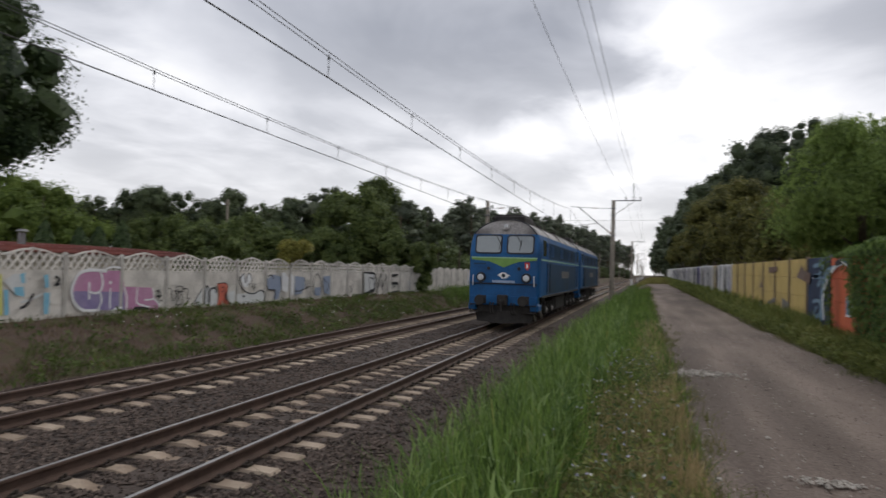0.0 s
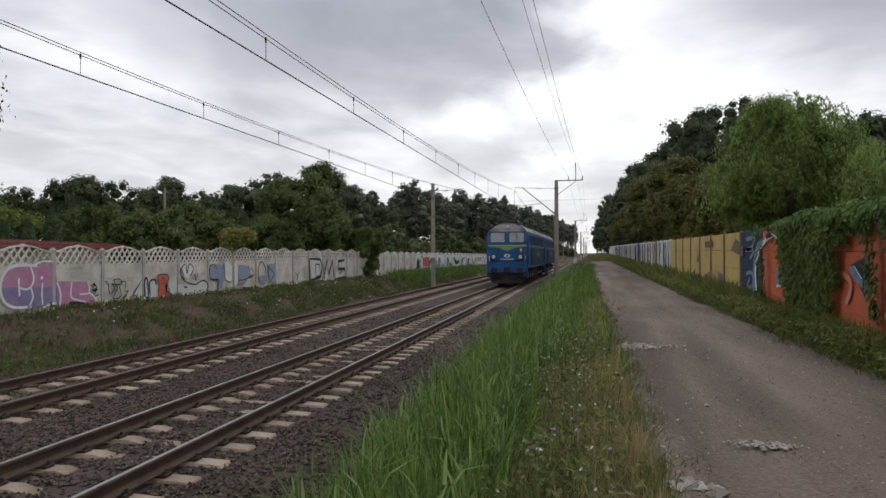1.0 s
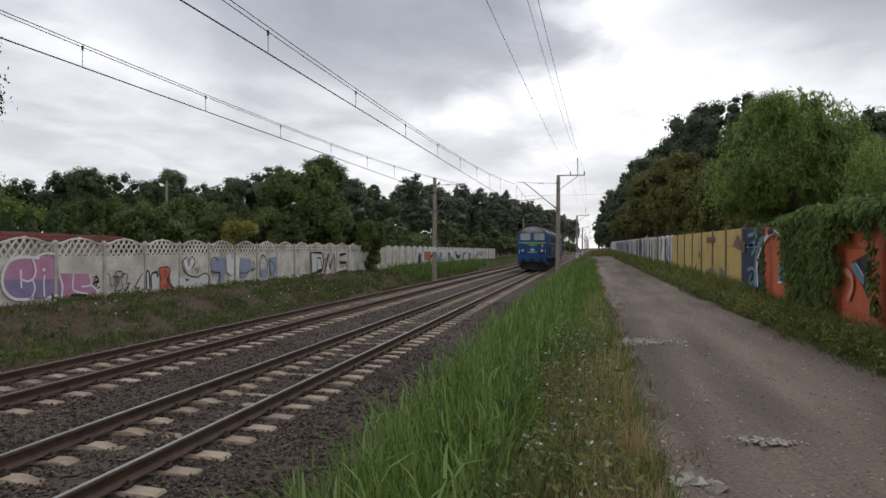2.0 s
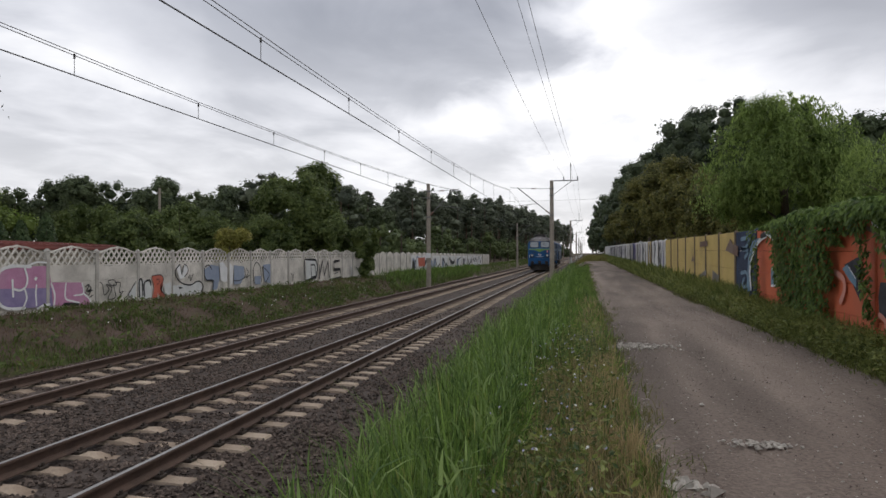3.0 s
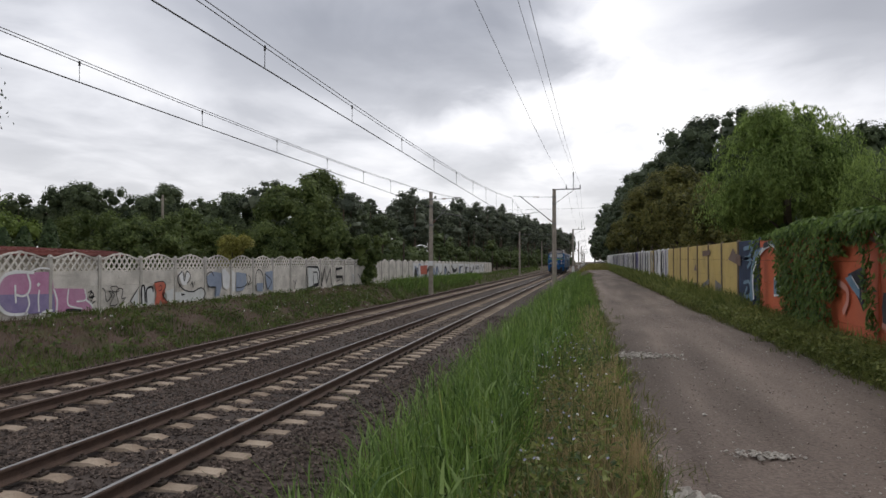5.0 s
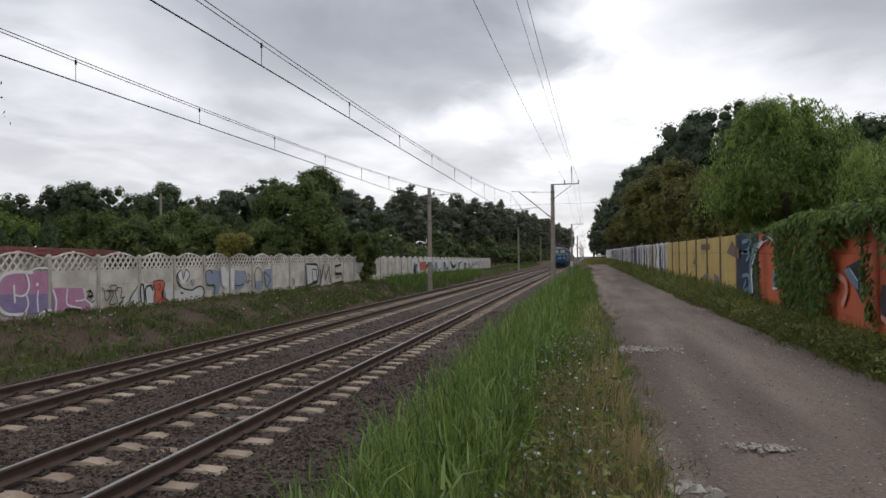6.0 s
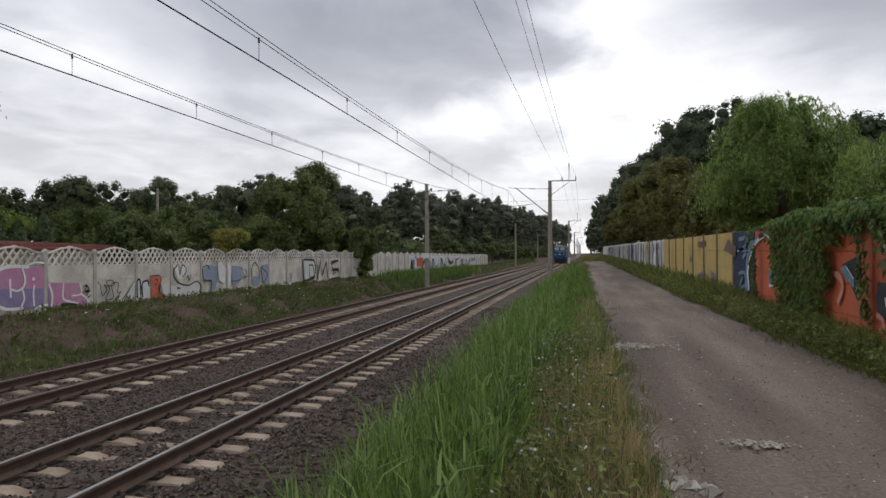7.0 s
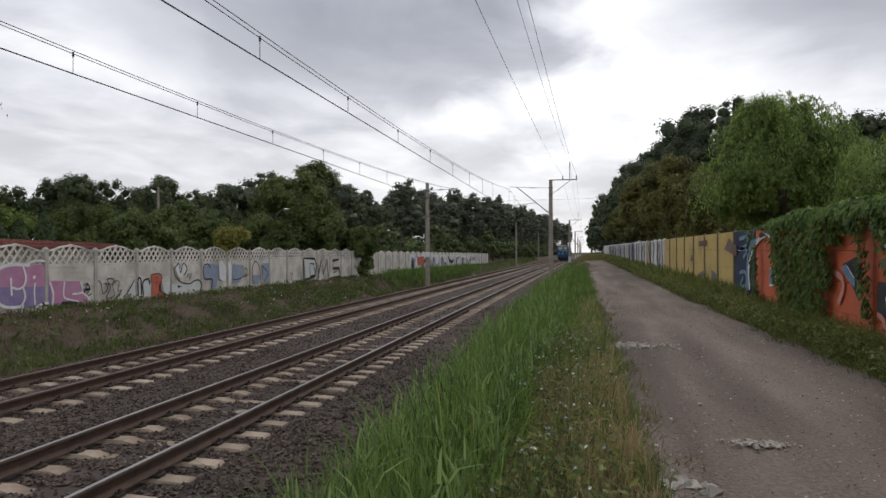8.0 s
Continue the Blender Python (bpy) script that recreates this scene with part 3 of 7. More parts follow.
def build_left_graffiti(fence):
    pink, violet = paint("pink_spray", (0.36, 0.15, 0.26), (0.5, 0.26, 0.39)), paint("violet_spray", (0.16, 0.13, 0.26), (0.28, 0.23, 0.38))
    white, black = paint("white_spray", (0.6, 0.6, 0.6), (0.78, 0.78, 0.78)), material("black_spray", (0.008, 0.008, 0.01), (0.022, 0.022, 0.025), 4, 0.7, 0.1)
    red, blue = paint("red_spray", (0.4, 0.09, 0.055), (0.55, 0.15, 0.1)), paint("blue_grey_spray", (0.19, 0.23, 0.32), (0.3, 0.35, 0.44))
    cyan, silver = paint("cyan_spray", (0.12, 0.32, 0.45), (0.25, 0.5, 0.62)), paint("pale_spray", (0.48, 0.49, 0.48), (0.62, 0.63, 0.62))
    yellow = paint("lemon_spray", (0.5, 0.5, 0.1), (0.65, 0.65, 0.2))
    p = 0.032
    coat("graffiti", [(14.49, 1.41), (14.65, 1.81), (15.08, 1.91), (16.29, 1.92), (16.36, 1.44), (17.53, 1.39), (17.61, 1.24), (14.5, 1.29)], pink, fence, p, 0.003)
    coat("graffiti", [(14.49, 1.35), (17.57, 1.24), (17.71, 1.02), (17.99, 0.67), (16.4, 0.75), (15.47, 0.77), (14.82, 0.83), (14.55, 1.1)], violet, fence, p, 0.006)
    coat("graffiti", [(16.36, 1.42), (17.53, 1.37), (17.71, 1.02), (17.99, 0.67), (16.43, 0.75)], pink, fence, p, 0.009)
    sprayed_line("graffiti", [(15.66, 1.9), (15.08, 1.93), (14.65, 1.81), (14.45, 1.38), (14.57, 1.0), (14.9, 0.8), (15.47, 0.78)], 0.085, white, fence, p, 0.012)
    sprayed_line("graffiti", [(15.03, 1.59), (15.04, 1.36), (15.06, 1.09)], 0.06, white, fence, p, 0.012)
    sprayed_line("graffiti", [(15.04, 1.33), (15.27, 1.27), (15.46, 1.36), (15.52, 1.6), (15.41, 1.91)], 0.06, white, fence, p, 0.015)
    sprayed_line("graffiti", [(15.43, 1.31), (15.5, 1.03), (15.35, 0.75)], 0.055, white, fence, p, 0.012)
    sprayed_line("graffiti", [(15.84, 1.42), (15.81, 1.16), (15.84, 0.79)], 0.05, white, fence, p, 0.012)
    sprayed_line("graffiti", [(15.78, 1.6), (15.84, 1.54)], 0.16, white, fence, p, 0.012)
    sprayed_line("graffiti", [(16.35, 1.43), (16.49, 1.07), (16.45, 0.69)], 0.06, white, fence, p, 0.012)
    sprayed_line("graffiti", [(16.92, 1.41), (16.9, 0.96), (17.22, 0.83), (17.48, 0.77)], 0.055, white, fence, p, 0.012)
    sprayed_line("graffiti", [(17.56, 1.38), (17.62, 1.05), (17.22, 1.01)], 0.05, white, fence, p, 0.015)
    sprayed_line("graffiti", [(17.62, 1.05), (17.88, 0.86), (17.93, 0.66)], 0.06, white, fence, p, 0.012)
    sprayed_line("graffiti", [(15.84, 0.71), (16.08, 0.8), (16.33, 0.81)], 0.06, white, fence, p, 0.015)
    sprayed_line("graffiti", [(16.81, 0.77), (17.1, 0.76), (17.44, 0.72)], 0.095, black, fence, p, 0.015)
    sprayed_line("graffiti", [(14.67, 1.87), (15.03, 1.96), (15.46, 1.92), (15.84, 2.03), (16.28, 2.0)], 0.05, white, fence, p, 0.015)
    sprayed_line("graffiti", [(17.72, 1.25), (17.88, 1.31), (17.76, 1.11), (17.96, 1.15), (17.81, 0.9), (18.04, 0.97)], 0.034, black, fence, p, 0.003)
    sprayed_line("graffiti", [(18.33, 1.37), (18.46, 1.28), (18.54, 0.94), (18.76, 1.11), (18.63, 1.27), (18.89, 1.14), (18.71, 0.81), (19.07, 0.85), (18.98, 1.26), (19.29, 1.3), (19.25, 0.99), (19.43, 1.01), (19.16, 0.78)], 0.03, black, fence, p, 0.003)
    sprayed_line("graffiti", [(18.71, 1.39), (18.98, 1.41), (19.11, 1.25), (18.84, 1.24), (18.71, 1.39)], 0.027, black, fence, p, 0.003)
    sprayed_line("graffiti", [(20.1, 1.33), (19.67, 0.87), (20.05, 0.66)], 0.047, black, fence, p, 0.003, False)
    coat("graffiti", [(19.71, 0.87), (20.08, 1.27), (20.08, 0.67)], silver, fence, p, 0.002)
    coat("graffiti", [(20.18, 1.33), (20.55, 1.35), (20.91, 1.2), (20.97, 0.69), (20.25, 0.68)], silver, fence, p, 0.002)
    sprayed_line("graffiti", [(20.28, 0.71), (20.25, 1.29), (20.4, 1.34), (20.45, 0.76)], 0.068, black, fence, p, 0.005)
    sprayed_line("graffiti", [(20.55, 0.75), (20.52, 1.22), (20.81, 1.32), (20.89, 1.13)], 0.068, black, fence, p, 0.005)
    coat("graffiti", [(20.94, 1.47), (21.45, 1.48), (21.6, 1.36), (21.58, 1.16), (21.42, 1.03), (21.77, 0.68), (21.45, 0.66), (21.28, 0.86), (21.24, 0.67), (20.98, 0.68), (21.08, 1.1), (20.97, 1.37)], red, fence, p, 0.005)
    sprayed_line("graffiti", [(20.94, 1.47), (21.45, 1.49), (21.6, 1.3), (21.42, 1.03), (21.78, 0.67)], 0.035, black, fence, p, 0.008)
    sprayed_line("graffiti", [(21.2, 1.33), (21.36, 1.34), (21.34, 1.18), (21.2, 1.18)], 0.03, black, fence, p, 0.008)
    coat("graffiti", [(21.62, 1.13), (22.08, 1.22), (22.08, 0.73), (21.73, 0.75)], silver, fence, p, 0.002)
    coat("graffiti", [(22.19, 1.07), (23.1, 1.07), (23.94, 1.14), (24.14, 0.94), (24.08, 0.72), (23.1, 0.66), (22.23, 0.68)], silver, fence, p, 0.002)
    coat("graffiti", [(22.37, 1.77), (22.63, 1.88), (22.79, 1.55), (22.91, 1.87), (23.16, 1.69), (22.91, 1.33), (22.63, 1.3)], white, fence, p, 0.003)
    sprayed_line("graffiti", [(22.63, 1.86), (22.34, 1.63), (22.43, 1.35), (22.79, 1.12), (23.35, 1.04), (23.68, 1.14), (23.98, 1.15), (24.21, 0.94), (24.04, 0.72)], 0.054, black, fence, p, 0.006)
    sprayed_line("graffiti", [(22.67, 1.84), (22.75, 1.48), (22.91, 1.84), (23.16, 1.69), (23.1, 1.5), (22.91, 1.37)], 0.041, black, fence, p, 0.006)
    sprayed_line("graffiti", [(23.16, 1.28), (23.29, 1.43), (23.33, 1.2), (23.48, 1.46)], 0.034, black, fence, p, 0.006)
    coat("graffiti", [(22.55, 1.02), (22.85, 0.95), (22.58, 0.91)], black, fence, p, 0.006)
    coat("graffiti", [(24.31, 1.62), (24.77, 1.81), (25.42, 1.73), (25.45, 1.2), (25.27, 0.77), (24.87, 0.75), (24.98, 1.14), (24.39, 1.18)], blue, fence, p, 0.003)
    sprayed_line("graffiti", [(24.84, 1.61), (24.63, 1.79), (24.31, 1.66), (24.42, 1.21), (24.98, 1.14), (24.91, 0.75)], 0.047, black, fence, p, 0.006)
    coat("graffiti", [(25.45, 1.87), (25.72, 1.91), (26.11, 1.62), (26.06, 1.09), (25.88, 1.02), (25.54, 1.15)], white, fence, p, 0.004)
    coat("graffiti", [(26.26, 1.86), (26.58, 1.69), (26.53, 0.95), (26.3, 0.88)], white, fence, p, 0.004)
    coat("graffiti", [(26.63, 1.76), (27.5, 1.68), (27.58, 1.25), (27.24, 0.92), (26.63, 0.9)], blue, fence, p, 0.003)
    sprayed_line("graffiti", [(27.5, 1.68), (27.63, 1.24), (27.16, 1.07), (26.63, 1.07)], 0.041, black, fence, p, 0.006)
    sprayed_line("graffiti", [(27.7, 1.59), (27.93, 1.41), (27.7, 1.16), (28.05, 1.27)], 0.041, black, fence, p, 0.006)
    sprayed_line("graffiti", [(28.47, 0.86), (28.41, 1.53), (28.71, 1.85), (29.12, 1.55), (29.21, 0.88)], 0.054, black, fence, p, 0.006)
    coat("graffiti", [(28.52, 1.21), (29.16, 1.19), (29.12, 0.79), (28.56, 0.82)], blue, fence, p, 0.003)
    coat("graffiti", [(29.37, 1.73), (30.14, 1.76), (30.14, 0.79), (29.54, 0.91)], blue, fence, p, 0.003)
    sprayed_line("graffiti", [(29.31, 1.64), (30.0, 1.26), (29.6, 0.86)], 0.047, black, fence, p, 0.006)
    coat("graffiti", [(34.37, 1.91), (35.98, 1.93), (36.09, 0.91), (34.55, 0.72)], silver, fence, p, 0.003)
    sprayed_line("graffiti", [(34.22, 1.94), (34.32, 0.73), (35.89, 0.88), (36.09, 1.51), (35.81, 1.9), (34.22, 1.94)], 0.149, black, fence, p, 0.006, False)
    sprayed_line("graffiti", [(35.11, 1.64), (35.21, 0.91), (35.87, 0.97), (35.7, 1.6), (35.11, 1.64)], 0.108, black, fence, p, 0.006, False)
    sprayed_line("graffiti", [(36.32, 0.79), (36.84, 1.83), (37.13, 0.98), (37.73, 1.8), (37.94, 0.79)], 0.19, black, fence, p, 0.006, False)
    sprayed_line("graffiti", [(36.32, 1.62), (36.43, 0.73)], 0.14, black, fence, p, 0.006, False)
    sprayed_line("graffiti", [(39.78, 1.82), (38.67, 1.75), (38.73, 1.28), (39.78, 1.26), (39.98, 0.74), (38.41, 0.68)], 0.19, black, fence, p, 0.006, False)
    sprayed_line("graffiti", [(38.73, 0.99), (39.38, 1.09)], 0.081, black, fence, p, 0.006, False)
    sprayed_line("graffiti", [(41.64, 1.4), (42.01, 1.14), (41.82, 0.77)], 0.05, blue, fence, p, 0.003)
    sprayed_line("graffiti", [(42.76, 1.38), (43.15, 1.18)], 0.135, black, fence, p, 0.003)
    sprayed_line("graffiti", [(32.47, 1.23), (32.75, 1.02), (32.66, 0.8), (32.89, 1.27)], 0.041, black, fence, p, 0.003)
    coat("graffiti", [(12.42, 1.65), (12.66, 1.81), (12.97, 1.85), (13.05, 1.59), (12.68, 1.36)], silver, fence, p, 0.003)
    coat("graffiti", [(12.69, 1.48), (12.96, 1.5), (13.01, 1.24), (12.75, 1.3)], cyan, fence, p, 0.006)
    coat("graffiti", [(12.85, 1.81), (12.99, 1.85), (13.0, 1.59), (12.89, 1.59)], cyan, fence, p, 0.006)
    coat("graffiti", [(13.55, 1.79), (13.68, 1.81), (13.72, 1.46), (13.6, 1.46)], cyan, fence, p, 0.004)
    coat("graffiti", [(12.43, 1.43), (12.55, 1.42), (12.6, 0.8), (12.48, 0.81)], cyan, fence, p, 0.003)
    coat("graffiti", [(13.57, 1.34), (13.76, 1.31), (13.74, 0.76), (13.6, 0.77)], cyan, fence, p, 0.003)
    coat("graffiti", [(12.29, 1.81), (12.36, 1.81), (12.42, 0.81), (12.34, 0.81)], yellow, fence, p, 0.004)
    sprayed_line("graffiti", [(13.27, 1.32), (13.08, 1.03), (12.89, 0.96)], 0.068, black, fence, p, 0.005)
    sprayed_line("graffiti", [(12.89, 1.1), (13.21, 1.17), (13.54, 1.31)], 0.06, silver, fence, p, 0.005)
    sprayed_line("graffiti", [(13.9, 1.76), (14.03, 1.67), (13.91, 1.51), (14.06, 1.57)], 0.054, black, fence, p, 0.003)
    sprayed_line("graffiti", [(17.8, 1.31), (17.96, 1.19), (17.81, 1.09), (18.02, 1.12)], 0.041, black, fence, p, 0.003)
    rng = random.Random(5)
    for k in range(10):
        y = 58 + 4.4 * k
        z = fence_foot(y)
        colour = rng.choice([silver, blue, black, white])
        coat("graffiti", [(y - 0.4, z + 0.3), (y + 3.4, z + 0.25), (y + 3.6, z + 1.6), (y - 0.3, z + 1.65)], white, fence, p, 0.003)
        coat("graffiti", [(y, z + 0.35), (y + 1.2, z + 0.3), (y + 1.5, z + 1.2), (y + 0.3, z + 1.3)], colour, fence, p, 0.006)
        sprayed_line("graffiti", [(y + 0.6 * q + rng.uniform(-0.4, 0.4), z + rng.uniform(0.3, 1.5)) for q in range(6)], rng.uniform(0.14, 0.4), rng.choice([black, black, blue]), fence, p, 0.009)
    z = fence_foot(62)
    coat("graffiti", [(60.5, z + 0.6), (63.0, z + 0.6), (63.2, z + 1.45), (60.3, z + 1.4)], red, fence, p, 0.01)
    coat("graffiti", [(63.6, z + 0.3), (67, z + 0.3), (66.5, z + 1.1), (64, z + 1.2)], blue, fence, p, 0.01)
    return fence


def build_right_graffiti(wall):
    black, white = paint("black_wall_spray", (0.012, 0.013, 0.018), (0.035, 0.035, 0.045)), paint("white_wall_spray", (0.6, 0.6, 0.6), (0.8, 0.8, 0.8))
    ice, rust, grey = paint("ice_blue_spray", (0.1, 0.17, 0.24), (0.18, 0.29, 0.38)), paint("brown_spray", (0.1, 0.065, 0.05), (0.18, 0.11, 0.08)), paint("grey_spray", (0.12, 0.11, 0.1), (0.22, 0.2, 0.18))
    dark_blue = paint("dark_blue_spray", (0.02, 0.035, 0.08), (0.05, 0.08, 0.16))
    pinkish = paint("salmon_spray", (0.5, 0.19, 0.14), (0.64, 0.3, 0.24))
    p = -0.032
    coat("graffiti", [(23.73, 2.6), (22.36, 2.62), (22.37, 2.45), (23.74, 2.42)], rust, wall, p, -0.003)
    coat("graffiti", [(25.52, 1.92), (25.1, 2.17), (24.94, 1.92)], rust, wall, p, -0.003)
    coat("graffiti", [(23.95, 1.45), (22.61, 1.69), (22.55, 1.53), (23.95, 1.32)], grey, wall, p, -0.003)
    coat("graffiti", [(21.55, 1.69), (20.61, 1.56), (20.48, 1.27), (21.61, 1.33)], grey, wall, p, -0.003)
    coat("graffiti", [(19.69, 2.3), (19.08, 2.61), (18.74, 2.45), (18.2, 2.4), (18.21, 2.12)], rust, wall, p, -0.003)
    coat("graffiti", [(26.19, 1.31), (24.91, 1.5), (24.88, 1.32), (25.54, 1.25)], grey, wall, p, -0.003)
    sprayed_line("graffiti", [(17.89, 2.56), (17.3, 2.59), (16.93, 2.63), (17.31, 2.36), (17.8, 2.32), (17.12, 2.27), (17.51, 2.09)], 0.1, ice, wall, p, -0.004)
    sprayed_line("graffiti", [(17.91, 1.7), (17.32, 1.74), (17.23, 1.45), (17.81, 1.37), (17.51, 1.62)], 0.09, ice, wall, p, -0.004)
    sprayed_line("graffiti", [(16.87, 1.33), (16.95, 1.86), (16.5, 2.31), (16.0, 2.52), (15.46, 2.61)], 0.1, white, wall, p, -0.005)
    coat("graffiti", [(16.76, 2.49), (16.08, 2.57), (16.5, 2.31), (16.95, 1.86), (16.92, 1.33), (17.33, 1.26), (17.13, 2.09)], ice, wall, p, -0.003)
    coat("graffiti", [(15.61, 2.66), (14.75, 2.75), (15.0, 2.51)], ice, wall, p, -0.007)
    sprayed_line("graffiti", [(15.61, 2.66), (15.0, 2.51), (14.72, 2.73)], 0.06, white, wall, p, -0.009, False)
    sprayed_line("graffiti", [(16.0, 2.59), (15.31, 2.63), (14.82, 2.46), (14.76, 2.3)], 0.12, black, wall, p, -0.006)
    coat("graffiti", [(15.18, 1.9), (14.83, 1.79), (14.77, 1.52), (15.19, 1.52)], ice, wall, p, -0.006)
    sprayed_line("graffiti", [(15.19, 1.52), (14.8, 1.58), (14.76, 1.82), (15.11, 1.89)], 0.05, white, wall, p, -0.008)
    coat("graffiti", [(15.18, 1.7), (14.63, 1.76), (14.0, 1.76), (14.0, 1.71), (15.19, 1.6)], pinkish, wall, p, -0.003)
    coat("graffiti", [(11.19, 2.04), (10.58, 2.18), (10.67, 1.84), (10.6, 1.51), (10.87, 1.75)], black, wall, p, -0.004)
    coat("graffiti", [(11.27, 1.98), (11.05, 2.04), (10.73, 1.84), (10.74, 1.7), (11.01, 1.82)], ice, wall, p, -0.007)
    sprayed_line("graffiti", [(11.01, 2.01), (10.75, 1.84)], 0.03, white, wall, p, -0.009)
    sprayed_line("graffiti", [(10.7, 1.81), (10.16, 1.83)], 0.04, rust, wall, p, -0.005)
    sprayed_line("graffiti", [(11.62, 1.92), (11.24, 1.82), (11.2, 1.64), (11.39, 1.43)], 0.1, pinkish, wall, p, -0.004)
    coat("graffiti", [(10.14, 2.65), (9.66, 2.72), (9.67, 2.42), (9.83, 2.45)], dark_blue, wall, p, -0.004)
    sprayed_line("graffiti", [(10.2, 2.66), (9.85, 2.53), (9.77, 2.3), (9.67, 2.22)], 0.09, white, wall, p, -0.007)
    sprayed_line("graffiti", [(10.39, 2.58), (9.97, 2.47), (9.85, 2.37)], 0.07, rust, wall, p, -0.005)
    coat("graffiti", [(9.95, 1.82), (9.67, 1.83), (9.68, 1.33), (9.98, 1.38), (10.01, 1.61)], black, wall, p, -0.004)
    sprayed_line("graffiti", [(9.73, 1.63), (9.7, 1.53), (9.68, 1.52)], 0.04, white, wall, p, -0.007)
    sprayed_line("graffiti", [(10.01, 1.38), (9.81, 1.31), (9.77, 1.07)], 0.08, pinkish, wall, p, -0.006)
    coat("graffiti", [(9.89, 2.12), (9.67, 2.16), (9.67, 2.05), (9.87, 2.01)], rust, wall, p, -0.004)
    rng = random.Random(8)
    # tags on the distant bays, a few strokes each
    cols = [material("tag_black", (0.01, 0.01, 0.015), (0.03, 0.03, 0.04), 4), material("tag_dark", (0.02, 0.018, 0.02), (0.05, 0.045, 0.05), 4), paint("tag_pale", (0.5, 0.47, 0.4), (0.7, 0.66, 0.58)), paint("tag_violet", (0.1, 0.08, 0.2), (0.16, 0.14, 0.3)), paint("tag_white", (0.65, 0.64, 0.63), (0.82, 0.81, 0.8)), material("tag_black_two", (0.012, 0.012, 0.014), (0.03, 0.03, 0.035), 4)]
    for k in range(7, 36):
        y0 = 18.6 + WALL_BAY * k
        z0 = wall_foot(y0)
        # broad fields of paint, then tall strokes over them
        for j in range(rng.choice((1, 2, 2))):
            y, w = y0 + rng.uniform(0.1, 1.2), rng.uniform(0.3, 0.75)
            zs = [z0 + 0.15, z0 + 0.6, z0 + 1.1, z0 + 1.6, z0 + 1.85]
            rim = [(y + rng.uniform(-0.2, 0.2), q) for q in zs] + [(y + w + rng.uniform(-0.2, 0.2), q) for q in zs[::-1]]
            coat("graffiti", rim, rng.choice(cols), wall, p, -0.003 * (j + 1))
        for j in range(3):
            y = y0 + 0.3 + 0.6 * j + rng.uniform(-0.2, 0.2)
            z1 = z0 + rng.uniform(0.1, 0.7)
            pts = [(y + rng.uniform(-0.25, 0.25), z1 + (z0 + 1.85 - z1) * i / 4) for i in range(5)]
            sprayed_line("graffiti", pts, rng.uniform(0.12, 0.34), rng.choice(cols), wall, p, -0.003 * (j + 3), rng.random() < 0.5)


# ---- overhead line ----
SPAN, FIRST_POLE = 63.0, 50.5
POLE_LINES = [FIRST_POLE - 72.0] + [FIRST_POLE + SPAN * k for k in range(0, 7)]


def mast_mesh():
    bm = bmesh.new()
    # a spun concrete mast, slightly tapered, with flattened sides
    rings = []
    for z, w, d in ((-0.9, 0.19, 0.16), (0.6, 0.185, 0.155), (4.0, 0.165, 0.14), (7.72, 0.13, 0.11)):
        rings.append([bm.verts.new((w * math.cos(a) * (1.1 if k % 2 else 1), d * math.sin(a) * (1.1 if k % 2 else 1), z)) for k, a in enumerate([math.pi / 4 * j + math.pi / 8 for j in range(8)])])
    for a, b in zip(rings, rings[1:]):
        for k in range(8):
            bm.faces.new((a[k], a[(k + 1) % 8], b[(k + 1) % 8], b[k]))
    bm.faces.new(rings[-1])
    me = bpy.data.meshes.new("mast")
    bm.to_mesh(me)
    bm.free()
    me.materials.append(POLE)
    return me


